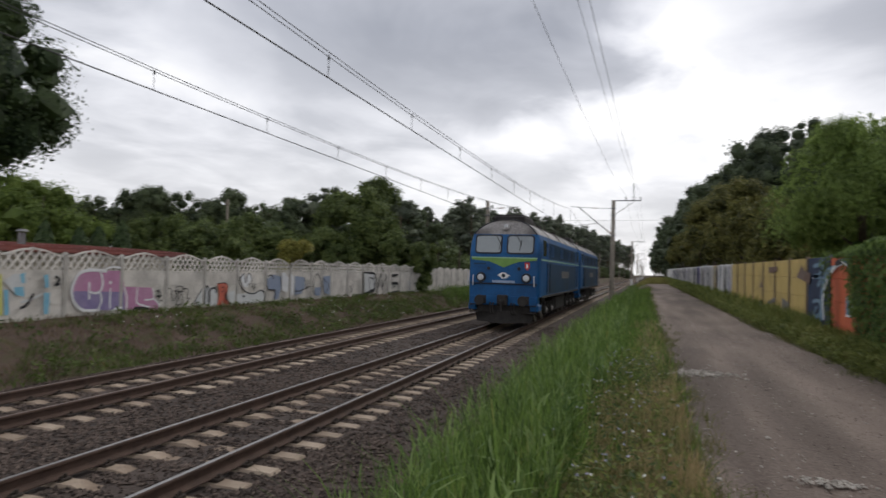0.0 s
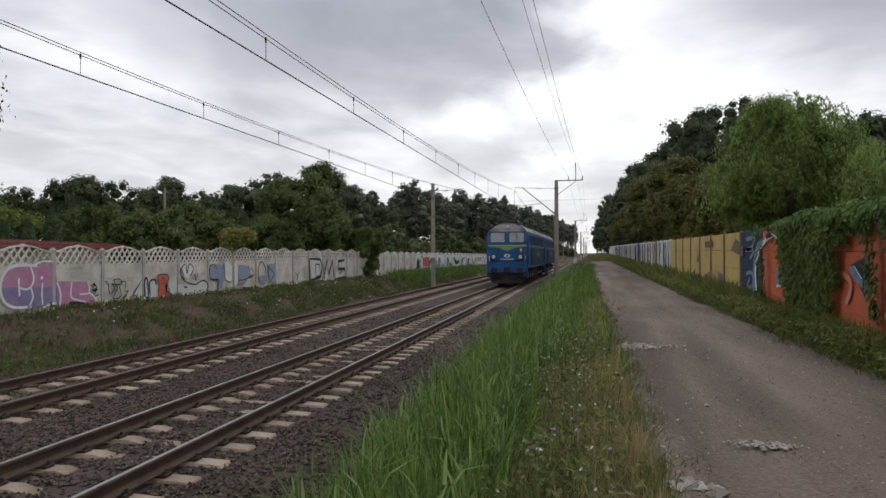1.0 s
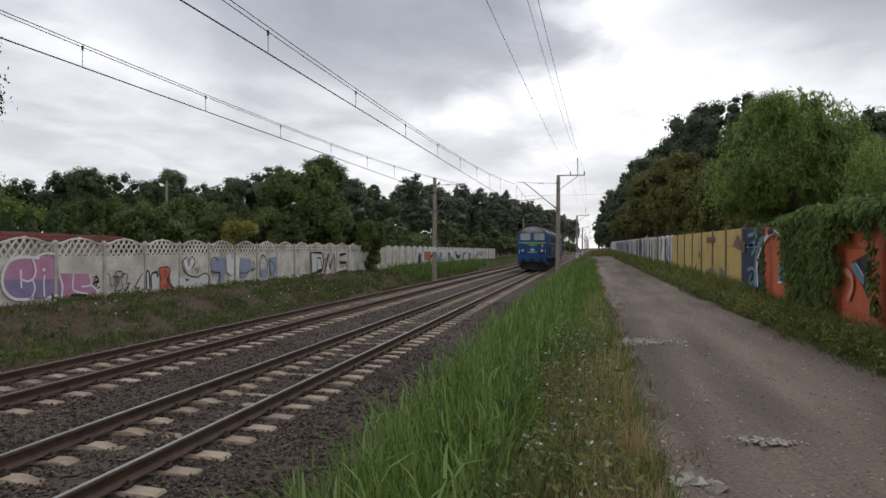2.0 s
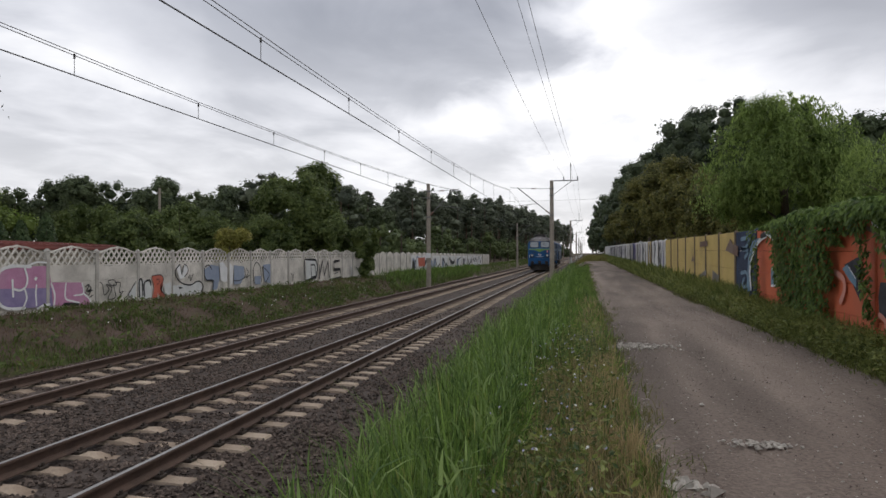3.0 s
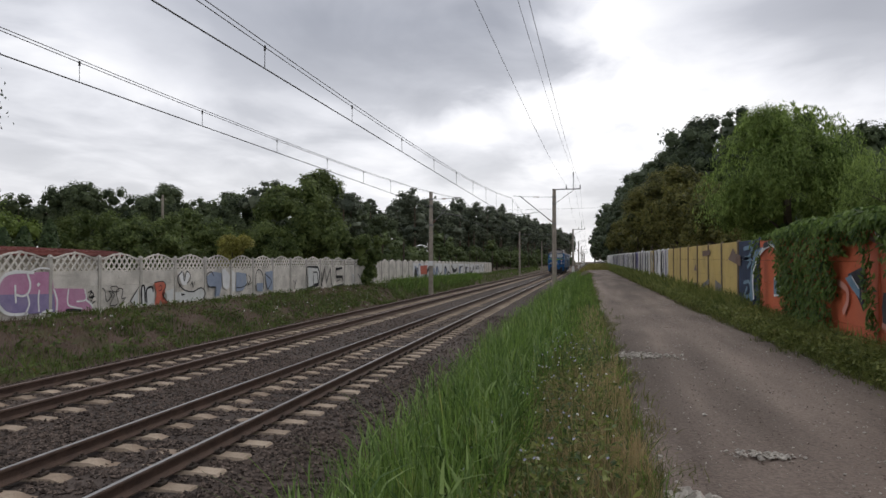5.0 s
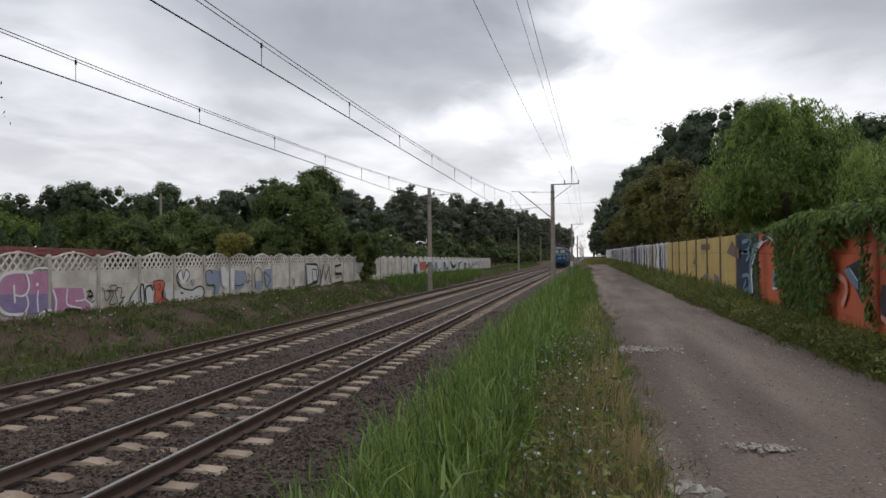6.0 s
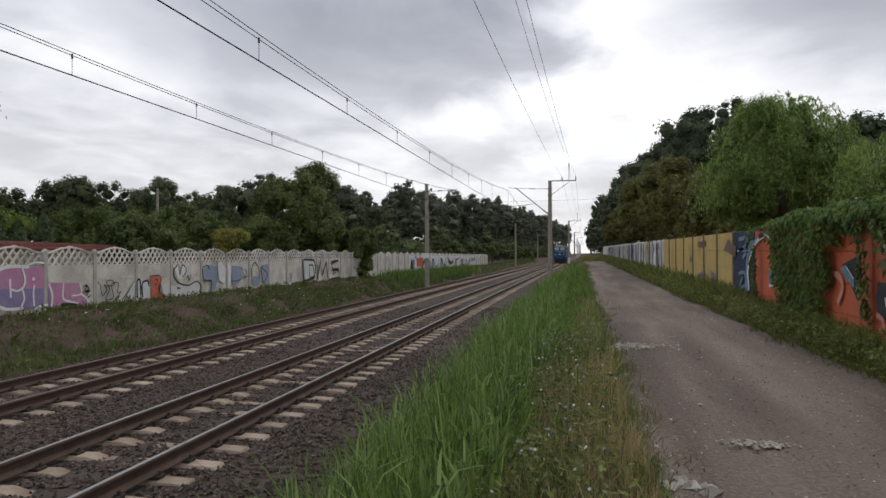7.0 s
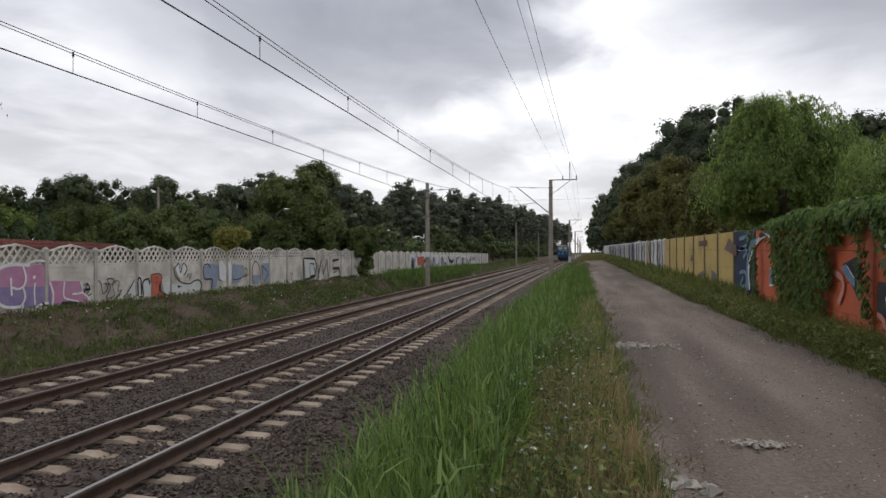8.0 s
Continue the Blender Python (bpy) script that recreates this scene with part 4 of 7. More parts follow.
def build_poles():
    mast = mast_mesh()
    for side, base_x, axis in ((1, -2.2, AXIS_NEAR), (-1, -11.75, AXIS_FAR)):
        reach = axis - base_x
        arm = bmesh.new()
        rod(arm, (0, 0, 5.1), (reach * 0.82, 0, 7.25), 0.035, None, 6)
        rod(arm, (0, 0, 7.12), (reach * 0.36, 0, 7.14), 0.016, None, 5)
        rod(arm, (reach * 0.5, 0, 7.16), (reach * 0.82, 0, 7.2), 0.016, None, 5)
        rod(arm, (reach * 0.35, 0, 6.0), (reach * 1.03, 0, 5.78), 0.02, None, 6)
        rod(arm, (reach * 1.03, 0, 5.78), (reach * 0.98, 0, 5.62), 0.014, None, 5)
        rod(arm, (reach * 0.8, 0, 7.2), (reach * 0.99, 0, 7.26), 0.02, None, 5)
        for zz in (5.1, 7.12, 6.6):
            box(arm, -0.16, 0.16, -0.14, 0.14, zz - 0.05, zz + 0.05, 0.01)
        arm_me = bpy.data.meshes.new("cantilever"); arm.to_mesh(arm_me); arm.free(); arm_me.materials.append(STEEL)
        ins, ins2 = bmesh.new(), bmesh.new()
        a, b = Vector((reach * 0.36, 0, 7.14)), Vector((reach * 0.5, 0, 7.16))
        for k in range(6):
            rod(ins, a + (b - a) * (k / 6), a + (b - a) * ((k + 0.6) / 6), 0.06, 0.035, 8)
        lo, hi = Vector((reach * 0.06, 0, 5.26)), Vector((reach * 0.16, 0, 5.52))
        for k in range(5):
            rod(ins2, lo + (hi - lo) * (k / 5), lo + (hi - lo) * ((k + 0.6) / 5), 0.065, 0.045, 8)
        ins_me = bpy.data.meshes.new("insulator"); ins.to_mesh(ins_me); ins.free(); ins_me.materials.append(ENAMEL)
        ins2_me = bpy.data.meshes.new("insulator"); ins2.to_mesh(ins2_me); ins2.free(); ins2_me.materials.append(ENAMEL)
        cross = bmesh.new()
        rod(cross, (-0.12, 0, 7.7), (1.95, 0, 7.7), 0.04, None, 6)
        rod(cross, (0.05, 0, 6.6), (1.42, 0, 7.6), 0.022, None, 5)
        rod(cross, (1.42, 0, 7.6), (1.42, 0, 8.85), 0.028, None, 6)
        for xx, z0, z1 in ((0.9, 7.7, 8.0), (1.92, 7.7, 8.0), (1.42, 8.75, 9.0)):
            rod(cross, (xx, 0, z0), (xx, 0, z1), 0.05, 0.035, 7)
        cross_me = bpy.data.meshes.new("crossarm"); cross.to_mesh(cross_me); cross.free(); cross_me.materials.append(STEEL)
        for y in POLE_LINES:
            pole = thing("catenary_pole", "grey-brown concrete catenary pole beside the track" + (" with steel cross-arm" if side > 0 else ""), "pole", (base_x + (drift(y) if y > 0 else 0), y + (6 if side < 0 and 100 < y < 120 else 0), 0), "catenary poles")
            shared("mast", mast, pole)
            shared("cantilever", arm_me, pole)
            shared("insulator", ins_me, pole)
            shared("insulator", ins2_me, pole)
            if side > 0:
                shared("crossarm", cross_me, pole)
            if side < 0 and y == FIRST_POLE:
                plate = bmesh.new()
                box(plate, -0.2, 0.2, -0.19, -0.18, 1.9, 2.28, 0.004)
                part("sign_plate", plate, paint("plate_white", (0.6, 0.6, 0.6), (0.75, 0.75, 0.75)), pole, "small white plate")
            if side > 0 and y > FIRST_POLE:
                band = bmesh.new()
                rod(band, (0, 0, 0.5), (0, 0, 1.5), 0.215, 0.21, 8)
                part("painted_band", band, paint("band_white", (0.55, 0.55, 0.54), (0.72, 0.72, 0.7)), pole, "white painted band")


def build_wires():
    for axis, label, swing in ((AXIS_NEAR, "overhead contact line above the nearer track", 0.0), (AXIS_FAR, "overhead contact line above the farther track", 0.06)):
        line = thing("contact_line", label, "overhead wire", (axis - (0.08 if swing == 0 else 0.0), 0, 0), "contact lines")
        contact, carrier, second = [], [], []
        for a, b in zip(POLE_LINES, POLE_LINES[1:]):
            for i in range(25):
                y = a + (b - a) * i / 24
                s = 2 * i / 24 - 1
                x = drift(y) if y > 0 else 0
                x += swing * s
                contact.append((x, y, 5.6))
                zc = 5.96 + 1.12 * s * s
                carrier.append((x, y, zc))
                second.append((x + 0.1, y, zc + 0.015))
            if a > 200:
                continue
            for i in range(15):
                y = a + (0.8 + 4.47 * i if swing == 0 else 3.5 + 4.1 * i) * (b - a) / 72
                s = 2 * (y - a) / (b - a) - 1
                x = (drift(y) if y > 0 else 0) + swing * s
                dropper = bmesh.new()
                rod(dropper, (x, y, 5.6), (x, y, 5.96 + 1.12 * s * s), 0.007, None, 4)
                rod(dropper, (x, y, 5.96 + 1.12 * s * s - 0.06), (x, y, 5.96 + 1.12 * s * s + 0.03), 0.02, None, 5)
                part("dropper", dropper, WIRE, line)
        tube("contact_wire", contact, 0.012, WIRE, line)
        tube("carrier_wire", carrier, 0.0075, WIRE, line)
        tube("carrier_wire", second, 0.0075, WIRE, line)
    feeders = thing("feeder_wires", "three thin dark feeder wires on the cross-arms", "overhead wire", (-2.2, 0, 0))
    for dx, z in ((0.9, 8.02), (1.92, 8.02), (1.42, 9.02)):
        pts = []
        for a, b in zip(POLE_LINES, POLE_LINES[1:]):
            for i in range(17):
                y = a + (b - a) * i / 16
                s = 2 * i / 16 - 1
                aside = -1.38 * (1 - i / 16) if a < 0 else 0.0
                pts.append((dx + aside + (drift(y) if y > 0 else 0), y, z - 0.75 * (1 - s * s)))
        tube("wire", pts, 0.006, WIRE, feeders, 5)
    carriers = thing("crossing_line", "thin dark cable crossing above the line between two masts", "cable", (0, 118, 0))
    tube("cable", [(-40 + 4 * k, 0, 11.5 + 0.0004 * (4 * k - 24) ** 2) for k in range(13)], 0.016, WIRE, carriers)
    for x in (-40, 8):
        bm = bmesh.new()
        rod(bm, (x, 0, 0.3), (x, 0, 12.6), 0.16, 0.1, 8)
        part("mast", bm, POLE, carriers)


# ---- locomotives ----
LOCO_BLUE = material("loco_blue", (0.003, 0.055, 0.17), (0.006, 0.1, 0.275), 1.2, 0.45, 0.05, fine=9, blotch=(0.006, 0.03, 0.085), amount=0.7, spec=0.3)
LOCO_SIDE = material("loco_side_grey_blue", (0.006, 0.03, 0.07), (0.014, 0.055, 0.115), 1.5, 0.5, 0.05, fine=9, blotch=(0.03, 0.03, 0.032), amount=0.7, spec=0.25)
LOCO_ROOF = material("loco_roof_grey", (0.15, 0.14, 0.135), (0.36, 0.345, 0.335), 1.6, 0.65, 0.1, fine=12, blotch=(0.06, 0.05, 0.047), amount=0.85)
LOCO_GREEN = material("loco_green", (0.12, 0.24, 0.055), (0.19, 0.34, 0.085), 3, 0.4, 0.03)
LOCO_MINT = material("loco_mint", (0.2, 0.36, 0.22), (0.3, 0.48, 0.32), 3, 0.5, 0.03)
LOCO_BLACK = material("loco_underframe", (0.012, 0.011, 0.011), (0.045, 0.04, 0.037), 4, 0.75, 0.3, fine=22)
LOCO_WHITE = material("loco_white", (0.6, 0.6, 0.6), (0.75, 0.75, 0.75), 4, 0.5, 0.0)
LOCO_RED = material("loco_red", (0.4, 0.03, 0.025), (0.5, 0.05, 0.04), 4, 0.5, 0.0)
LOCO_STEEL = material("loco_worn_steel", (0.13, 0.12, 0.11), (0.3, 0.28, 0.26), 5, 0.5, 0.1, metal=0.6)
LOCO_LAMP = material("loco_lamp_glass", (0.4, 0.42, 0.44), (0.62, 0.64, 0.66), 9, 0.15, 0.0, spec=0.7)
LOCO_RUBBER = material("loco_window_rubber", (0.01, 0.012, 0.02), (0.02, 0.025, 0.035), 6, 0.6, 0.0)


def glass_material():
    m = bpy.data.materials.new("loco_glass")
    m.use_nodes = True
    b = m.node_tree.nodes["Principled BSDF"]
    b.inputs["Metallic"].default_value = 0.85
    b.inputs["Roughness"].default_value = 0.12
    b.inputs["Base Color"].default_value = (0.16, 0.175, 0.185, 1)
    return m


LOCO_GLASS = glass_material()
HALF = [(1.475, 1.22), (1.475, 2.2), (1.475, 3.0), (1.455, 3.42), (1.37, 3.74), (1.2, 3.95), (0.95, 4.14), (0.65, 4.28), (0.33, 4.36), (0.0, 4.38)]
BODY_LEN = 16.6


def cab_pull(z):
    """How far the cab front leans back with height."""
    return 0.0 if z < 2.85 else 0.22 * (z - 2.85) ** 1.15 + (0.55 * max(0, z - 3.9) ** 1.0)


def loco_shell(lo, hi):
    """The skin of the body between two steps of the half section, both cabs rounded."""
    bm = bmesh.new()
    sect = HALF[lo:hi + 1]
    stations = [(0.0, 0.915), (0.03, 0.945), (0.1, 0.975), (0.25, 0.993), (0.5, 1.0)]
    run = [(d, k) for d, k in stations] + [(BODY_LEN * q, 1.0) for q in (0.2, 0.35, 0.5, 0.65, 0.8)] + [(BODY_LEN - d, k) for d, k in stations[::-1]]
    rows = []
    for d, k in run:
        row = []
        for side in (1, -1):
            pts = sect if side > 0 else sect[::-1]
            for x, z in pts:
                if side < 0 and x == 0.0:
                    continue
                pull = cab_pull(z)
                y = d
                if d <= 0.5:
                    y = d + pull * (1 - d / 0.5) if d > 0 else pull
                elif d >= BODY_LEN - 0.5:
                    e = BODY_LEN - d
                    y = BODY_LEN - (e + pull * (1 - e / 0.5))
                row.append(bm.verts.new((side * x * k, y, z)))
        rows.append(row)
    n = len(rows[0])
    closed = HALF[hi][0] == 0.0
    for a, b in zip(rows, rows[1:]):
        for i in range(n - 1):
            if not closed and i == len(sect) - 1:
                continue
            bm.faces.new((a[i], a[i + 1], b[i + 1], b[i]))
    # close the two cab fronts strip by strip
    m = len(sect)
    for row in (rows[0], rows[-1]):
        right = row[:m]
        left = row[::-1][:m] if not closed else row[::-1][:m - 1]
        for i in range(m - 1):
            if i < len(left) - 1:
                bm.faces.new((right[i], right[i + 1], left[i + 1], left[i]))
            elif i < len(left):
                bm.faces.new((right[i], right[i + 1], left[i]))
    bmesh.ops.recalc_face_normals(bm, faces=bm.faces)
    return bm


def on_front(x, z, out=0.0):
    """A point on the cab front, out metres proud of it."""
    return Vector((x, cab_pull(z) - out, z))


def front_plate(bm, outline, out=0.012, back=0.03):
    """A flat piece that lies on the cab front."""
    a = [bm.verts.new(on_front(x, z, out)) for x, z in outline]
    b = [bm.verts.new(on_front(x, z, -back)) for x, z in outline]
    bm.faces.new(a)
    n = len(a)
    for i in range(n):
        bm.faces.new((a[i], b[i], b[(i + 1) % n], a[(i + 1) % n]))
    bmesh.ops.recalc_face_normals(bm, faces=bm.faces)
    return bm


def rounded(x0, x1, z0, z1, r, n=4):
    pts = []
    for cx, cz, a0 in ((x1 - r, z1 - r, 0), (x0 + r, z1 - r, 90), (x0 + r, z0 + r, 180), (x1 - r, z0 + r, 270)):
        for i in range(n + 1):
            a = radians(a0 + 90 * i / n)
            pts.append((cx + r * math.cos(a), cz + r * math.sin(a)))
    return pts


def build_loco(name, label):
    loco = thing(name, label, "locomotive", (AXIS_NEAR, 0, 0), "locomotives")
    part("body", loco_shell(0, 4), LOCO_BLUE, loco)
    part("roof", loco_shell(4, 9), LOCO_ROOF, loco, "weathered grey roof", True)
    # grey-blue lower sides, proud of the skin
    for s in (-1, 1):
        bm = bmesh.new()
        box(bm, s * 1.478 - 0.006, s * 1.478 + 0.006, 1.9, BODY_LEN - 1.9, 1.3, 2.6, 0.003)
        part("side_panel", bm, LOCO_SIDE, loco, "dull grey-blue side panel")
        bm = bmesh.new()
        box(bm, s * 1.48 - 0.008, s * 1.48 + 0.008, 0.35, BODY_LEN - 0.35, 2.7, 2.76, 0.003)
        part("stripe", bm, LOCO_MINT, loco, "light green stripe")
        bm = bmesh.new()
        box(bm, s * 1.487 - 0.003, s * 1.487 + 0.003, 7.2, 10.4, 1.95, 2.3)
        part("side_lettering_bar", bm, LOCO_STEEL, loco, "pale grey lettering bar")
        bm = bmesh.new()
        box(bm, s * 1.47 - 0.03, s * 1.47 + 0.03, 0.5, BODY_LEN - 0.5, 1.16, 1.26, 0.01)
        part("sill", bm, LOCO_BLACK, loco)
        for y in (1.25, BODY_LEN - 1.25):
            bm = bmesh.new()
            box(bm, s * 1.468 - 0.02, s * 1.468 + 0.02, y - 0.38, y + 0.38, 2.9, 3.55, 0.012)
            part("side_window", bm, LOCO_GLASS, loco, "dark cab side window")
        for y in (2.15, BODY_LEN - 2.15):
            bm = bmesh.new()
            box(bm, s * 1.47 - 0.02, s * 1.47 + 0.018, y - 0.3, y + 0.3, 1.35, 3.5, 0.02)
            part("cab_door", bm, LOCO_BLUE, loco)
            for dy in (-0.38, 0.38):
                bm = bmesh.new()
                rod(bm, (s * 1.53, y + dy, 1.4), (s * 1.53, y + dy, 2.6), 0.018, None, 6)
                for z in (1.42, 2.58):
                    rod(bm, (s * 1.47, y + dy, z), (s * 1.53, y + dy, z), 0.014, None, 5)
                part("handrail", bm, LOCO_RUBBER, loco)
        for i in range(6):
            y = 3.6 + i * 1.75
            bm = bmesh.new()
            box(bm, s * 1.47 - 0.02, s * 1.47 + 0.01, y - 0.6, y + 0.6, 2.9, 3.42, 0.01)
            for j in range(6):
                box(bm, s * 1.48 - 0.01, s * 1.48 + 0.012, y - 0.56, y + 0.56, 2.94 + 0.08 * j, 2.975 + 0.08 * j)
            part("side_grille", bm, LOCO_SIDE if i % 2 else LOCO_BLUE, loco)
        # a thin sheet that makes the upper side darker than the body blue
        bm = bmesh.new()
        box(bm, s * 1.474 - 0.006, s * 1.474 + 0.006, 2.7, BODY_LEN - 2.7, 2.82, 3.5, 0.003)
        part("upper_panel", bm, LOCO_SIDE, loco, "dark blue upper side panel")
        bm = bmesh.new()
        box(bm, *sorted((s * 1.1, s * 1.43)), -0.012, 0.9, 0.64, 0.9, 0.03)
        part("corner_skirt", bm, LOCO_BLUE, loco)
    # roof gear: exhaust, fans, hatches
    for y, r, h in ((4.4, 0.55, 0.16), (6.1, 0.55, 0.16), (11.5, 0.6, 0.14)):
        bm = bmesh.new()
        rod(bm, (0, y, 4.25), (0, y, 4.34 + h), r, r * 0.95, 20)
        part("roof_fan", bm, LOCO_BLACK, loco)
    bm = bmesh.new()
    box(bm, -0.66, 0.66, 0.85, 3.2, 4.2, 4.56, 0.06)
    for k in range(5):
        box(bm, -0.6, 0.6, 1.0 + 0.45 * k, 1.2 + 0.45 * k, 4.5, 4.62, 0.02)
    part("exhaust_box", bm, LOCO_BLACK, loco, "sooty roof exhaust box")
    bm = bmesh.new()
    box(bm, -0.42, 0.42, 3.4, BODY_LEN - 1.6, 4.33, 4.41, 0.02)
    part("roof_walkway", bm, LOCO_BLACK, loco, "sooty roof walkway")
    for y in (3.0, 7.6, 9.4, 13.0, 14.6):
        bm = bmesh.new()
        for s in (-1, 1):
            for (xa, za), (xb, zb) in zip(HALF[4:], HALF[5:]):
                rod(bm, (s * xa, y, za + 0.01), (s * xb, y, zb + 0.01), 0.03, None, 5)
        part("roof_rib", bm, LOCO_ROOF, loco)
    for x in (-0.62, 0.05, 0.62):
        bm = bmesh.new()
        rod(bm, (x, 1.0, 4.2), (x, 1.0, 4.42), 0.05, 0.04, 8)
        rod(bm, (x, 0.72, 4.42), (x, 1.1, 4.44), 0.07, 0.03, 8)
        part("horn", bm, LOCO_BLACK, loco)
    bm = bmesh.new()
    rod(bm, (-0.1, 1.9, 4.4), (-0.1, 1.9, 4.95), 0.012, None, 5)
    part("antenna", bm, LOCO_BLACK, loco)
    bm = bmesh.new()
    for s in (-1, 1):
        for (xa, za), (xb, zb) in zip(HALF[4:], HALF[5:]):
            rod(bm, on_front(s * xa * 0.94, za, 0.01), on_front(s * xb * 0.94, zb, 0.01), 0.025, None, 5)
    part("roof_gutter", bm, LOCO_RUBBER, loco)
    # the cab front
    for s in (-1, 1):
        frame_bm = bmesh.new()
        front_plate(frame_bm, rounded(*sorted((s * 0.09, s * 1.22)), 2.93, 3.72, 0.14), 0.012)
        surround = part("window_frame", frame_bm, LOCO_RUBBER, loco)
        pane = bmesh.new()
        front_plate(pane, rounded(*sorted((s * 0.15, s * 1.16)), 2.99, 3.66, 0.11), 0.022, 0.0)
        part("windscreen", pane, LOCO_GLASS, loco, "pale reflecting windscreen")
        wiper = bmesh.new()
        rod(wiper, on_front(s * 0.42 + 0.05, 3.72, 0.05), on_front(s * 0.42 + 0.28, 3.3, 0.05), 0.014, None, 5)
        rod(wiper, on_front(s * 0.42 + 0.28, 3.5, 0.045), on_front(s * 0.42 + 0.2, 3.1, 0.045), 0.012, None, 5)
        part("wiper", wiper, LOCO_BLACK, loco)
        lamp = bmesh.new()
        rod(lamp, (s * 0.93, 0.02, 1.97), (s * 0.93, -0.1, 1.97), 0.21, 0.18, 20)
        ring = part("headlight", lamp, LOCO_RUBBER, loco, "round headlight in a dark ring")
        lens = bmesh.new()
        rod(lens, (s * 0.93, -0.1, 1.97), (s * 0.93, -0.125, 1.97), 0.13, 0.1, 18)
        part("lens", lens, LOCO_LAMP, ring)
        marker = bmesh.new()
        rod(marker, (s * 0.62, 0.02, 2.34), (s * 0.62, -0.05, 2.34), 0.07, 0.06, 12)
        part("marker_light", marker, LOCO_BLACK, loco)
        rail = bmesh.new()
        rod(rail, (s * 1.25, -0.07, 1.65), (s * 1.25, -0.07, 2.05), 0.018, None, 6)
        for z in (1.65, 2.05):
            rod(rail, (s * 1.25, 0.02, z), (s * 1.25, -0.07, z), 0.014, None, 6)
        part("handrail", rail, LOCO_WHITE, loco)
        buffer_bm = bmesh.new()
        rod(buffer_bm, (s * 0.875, 0.1, 1.06), (s * 0.875, -0.42, 1.06), 0.12, 0.1, 12)
        box(buffer_bm, s * 0.875 - 0.2, s * 0.875 + 0.2, -0.02, 0.06, 0.88, 1.24, 0.02)
        shank = part("buffer", buffer_bm, LOCO_BLACK, loco)
        head = bmesh.new()
        rod(head, (s * 0.875, -0.42, 1.06), (s * 0.875, -0.5, 1.06), 0.215, 0.2, 18)
        part("buffer_head", head, LOCO_BLACK, shank)
        step = bmesh.new()
        for z in (0.55, 0.85):
            box(step, s * 1.2 - 0.16, s * 1.2 + 0.16, -0.12, 0.12, z, z + 0.04, 0.006)
        rod(step, (s * 1.33, 0.0, 0.5), (s * 1.33, 0.0, 1.2), 0.018, None, 5)
        part("step", step, LOCO_BLACK, loco)
    lamp_box = bmesh.new()
    front_plate(lamp_box, rounded(-0.17, 0.17, 3.93, 4.2, 0.1), 0.1)
    top = part("top_headlight", lamp_box, LOCO_ROOF, loco, "grey roof headlight housing")
    lens = bmesh.new()
    rod(lens, on_front(0, 4.06, 0.1), on_front(0, 4.06, 0.13), 0.095, 0.08, 14)
    part("lens", lens, LOCO_LAMP, top)
    stripe = bmesh.new()
    front_plate(stripe, [(-1.34, 2.69), (-0.6, 2.62), (-0.28, 2.5), (0.0, 2.38), (0.28, 2.5), (0.6, 2.62), (1.34, 2.69), (1.34, 2.77), (-1.34, 2.77)], 0.01)
    part("front_stripe", stripe, LOCO_GREEN, loco, "light green stripe with a downward point")
    pale = bmesh.new()
    front_plate(pale, [(-1.35, 2.755), (1.35, 2.755), (1.35, 2.8), (-1.35, 2.8)], 0.016)
    part("front_line", pale, LOCO_MINT, loco, "pale mint line")
    emblem = bmesh.new()
    front_plate(emblem, [(-0.26, 2.06), (-0.18, 2.12), (-0.08, 2.18), (0.08, 2.17), (0.15, 2.1), (0.26, 2.07), (0.18, 2.0), (0.08, 1.93), (-0.08, 1.93), (-0.15, 2.02)], 0.012)
    emblem = part("emblem", emblem, LOCO_WHITE, loco, "white emblem shape")
    pupil = bmesh.new()
    front_plate(pupil, rounded(-0.075, 0.075, 1.98, 2.13, 0.07), 0.018, 0.0)
    part("emblem_centre", pupil, LOCO_RUBBER, emblem)
    bar = bmesh.new()
    front_plate(bar, [(-0.46, 1.76), (0.46, 1.76), (0.46, 1.86), (-0.46, 1.86)], 0.012)
    part("lettering_bar", bar, material("loco_letter_white", (0.2, 0.27, 0.4), (0.34, 0.42, 0.54), 5, 0.5, 0.0), loco, "pale lettering bar")
    bar = bmesh.new()
    front_plate(bar, [(-1.25, 2.48), (-0.75, 2.5), (-0.75, 2.56), (-1.25, 2.55)], 0.012)
    part("number_bar", bar, LOCO_SIDE, loco, "pale number bar")
    shield = bmesh.new()
    front_plate(shield, [(0.86, 2.6), (1.05, 2.6), (1.05, 2.38), (0.955, 2.28), (0.86, 2.38)], 0.014)
    shield = part("shield", shield, LOCO_RED, loco, "red and white shield")
    inner = bmesh.new()
    front_plate(inner, [(0.915, 2.53), (0.995, 2.53), (0.995, 2.4), (0.955, 2.36), (0.915, 2.4)], 0.02, 0.0)
    part("shield_field", inner, LOCO_WHITE, shield)
    ledge = bmesh.new()
    box(ledge, -1.36, 1.36, -0.06, 0.04, 1.7, 1.75, 0.01)
    part("ledge", ledge, LOCO_RUBBER, loco)
    beam = bmesh.new()
    box(beam, -1.4, 1.4, -0.015, 0.5, 0.86, 1.24, 0.03)
    part("buffer_beam", beam, LOCO_BLUE, loco)
    coupler = bmesh.new()
    box(coupler, -0.2, 0.2, -0.3, 0.1, 0.86, 1.28, 0.04)
    rod(coupler, (0, -0.3, 1.06), (0, -0.5, 1.0), 0.06, 0.05, 8)
    rod(coupler, (0, -0.46, 1.02), (0, -0.46, 0.62), 0.045, 0.04, 8)
    part("coupler", coupler, LOCO_BLACK, loco)
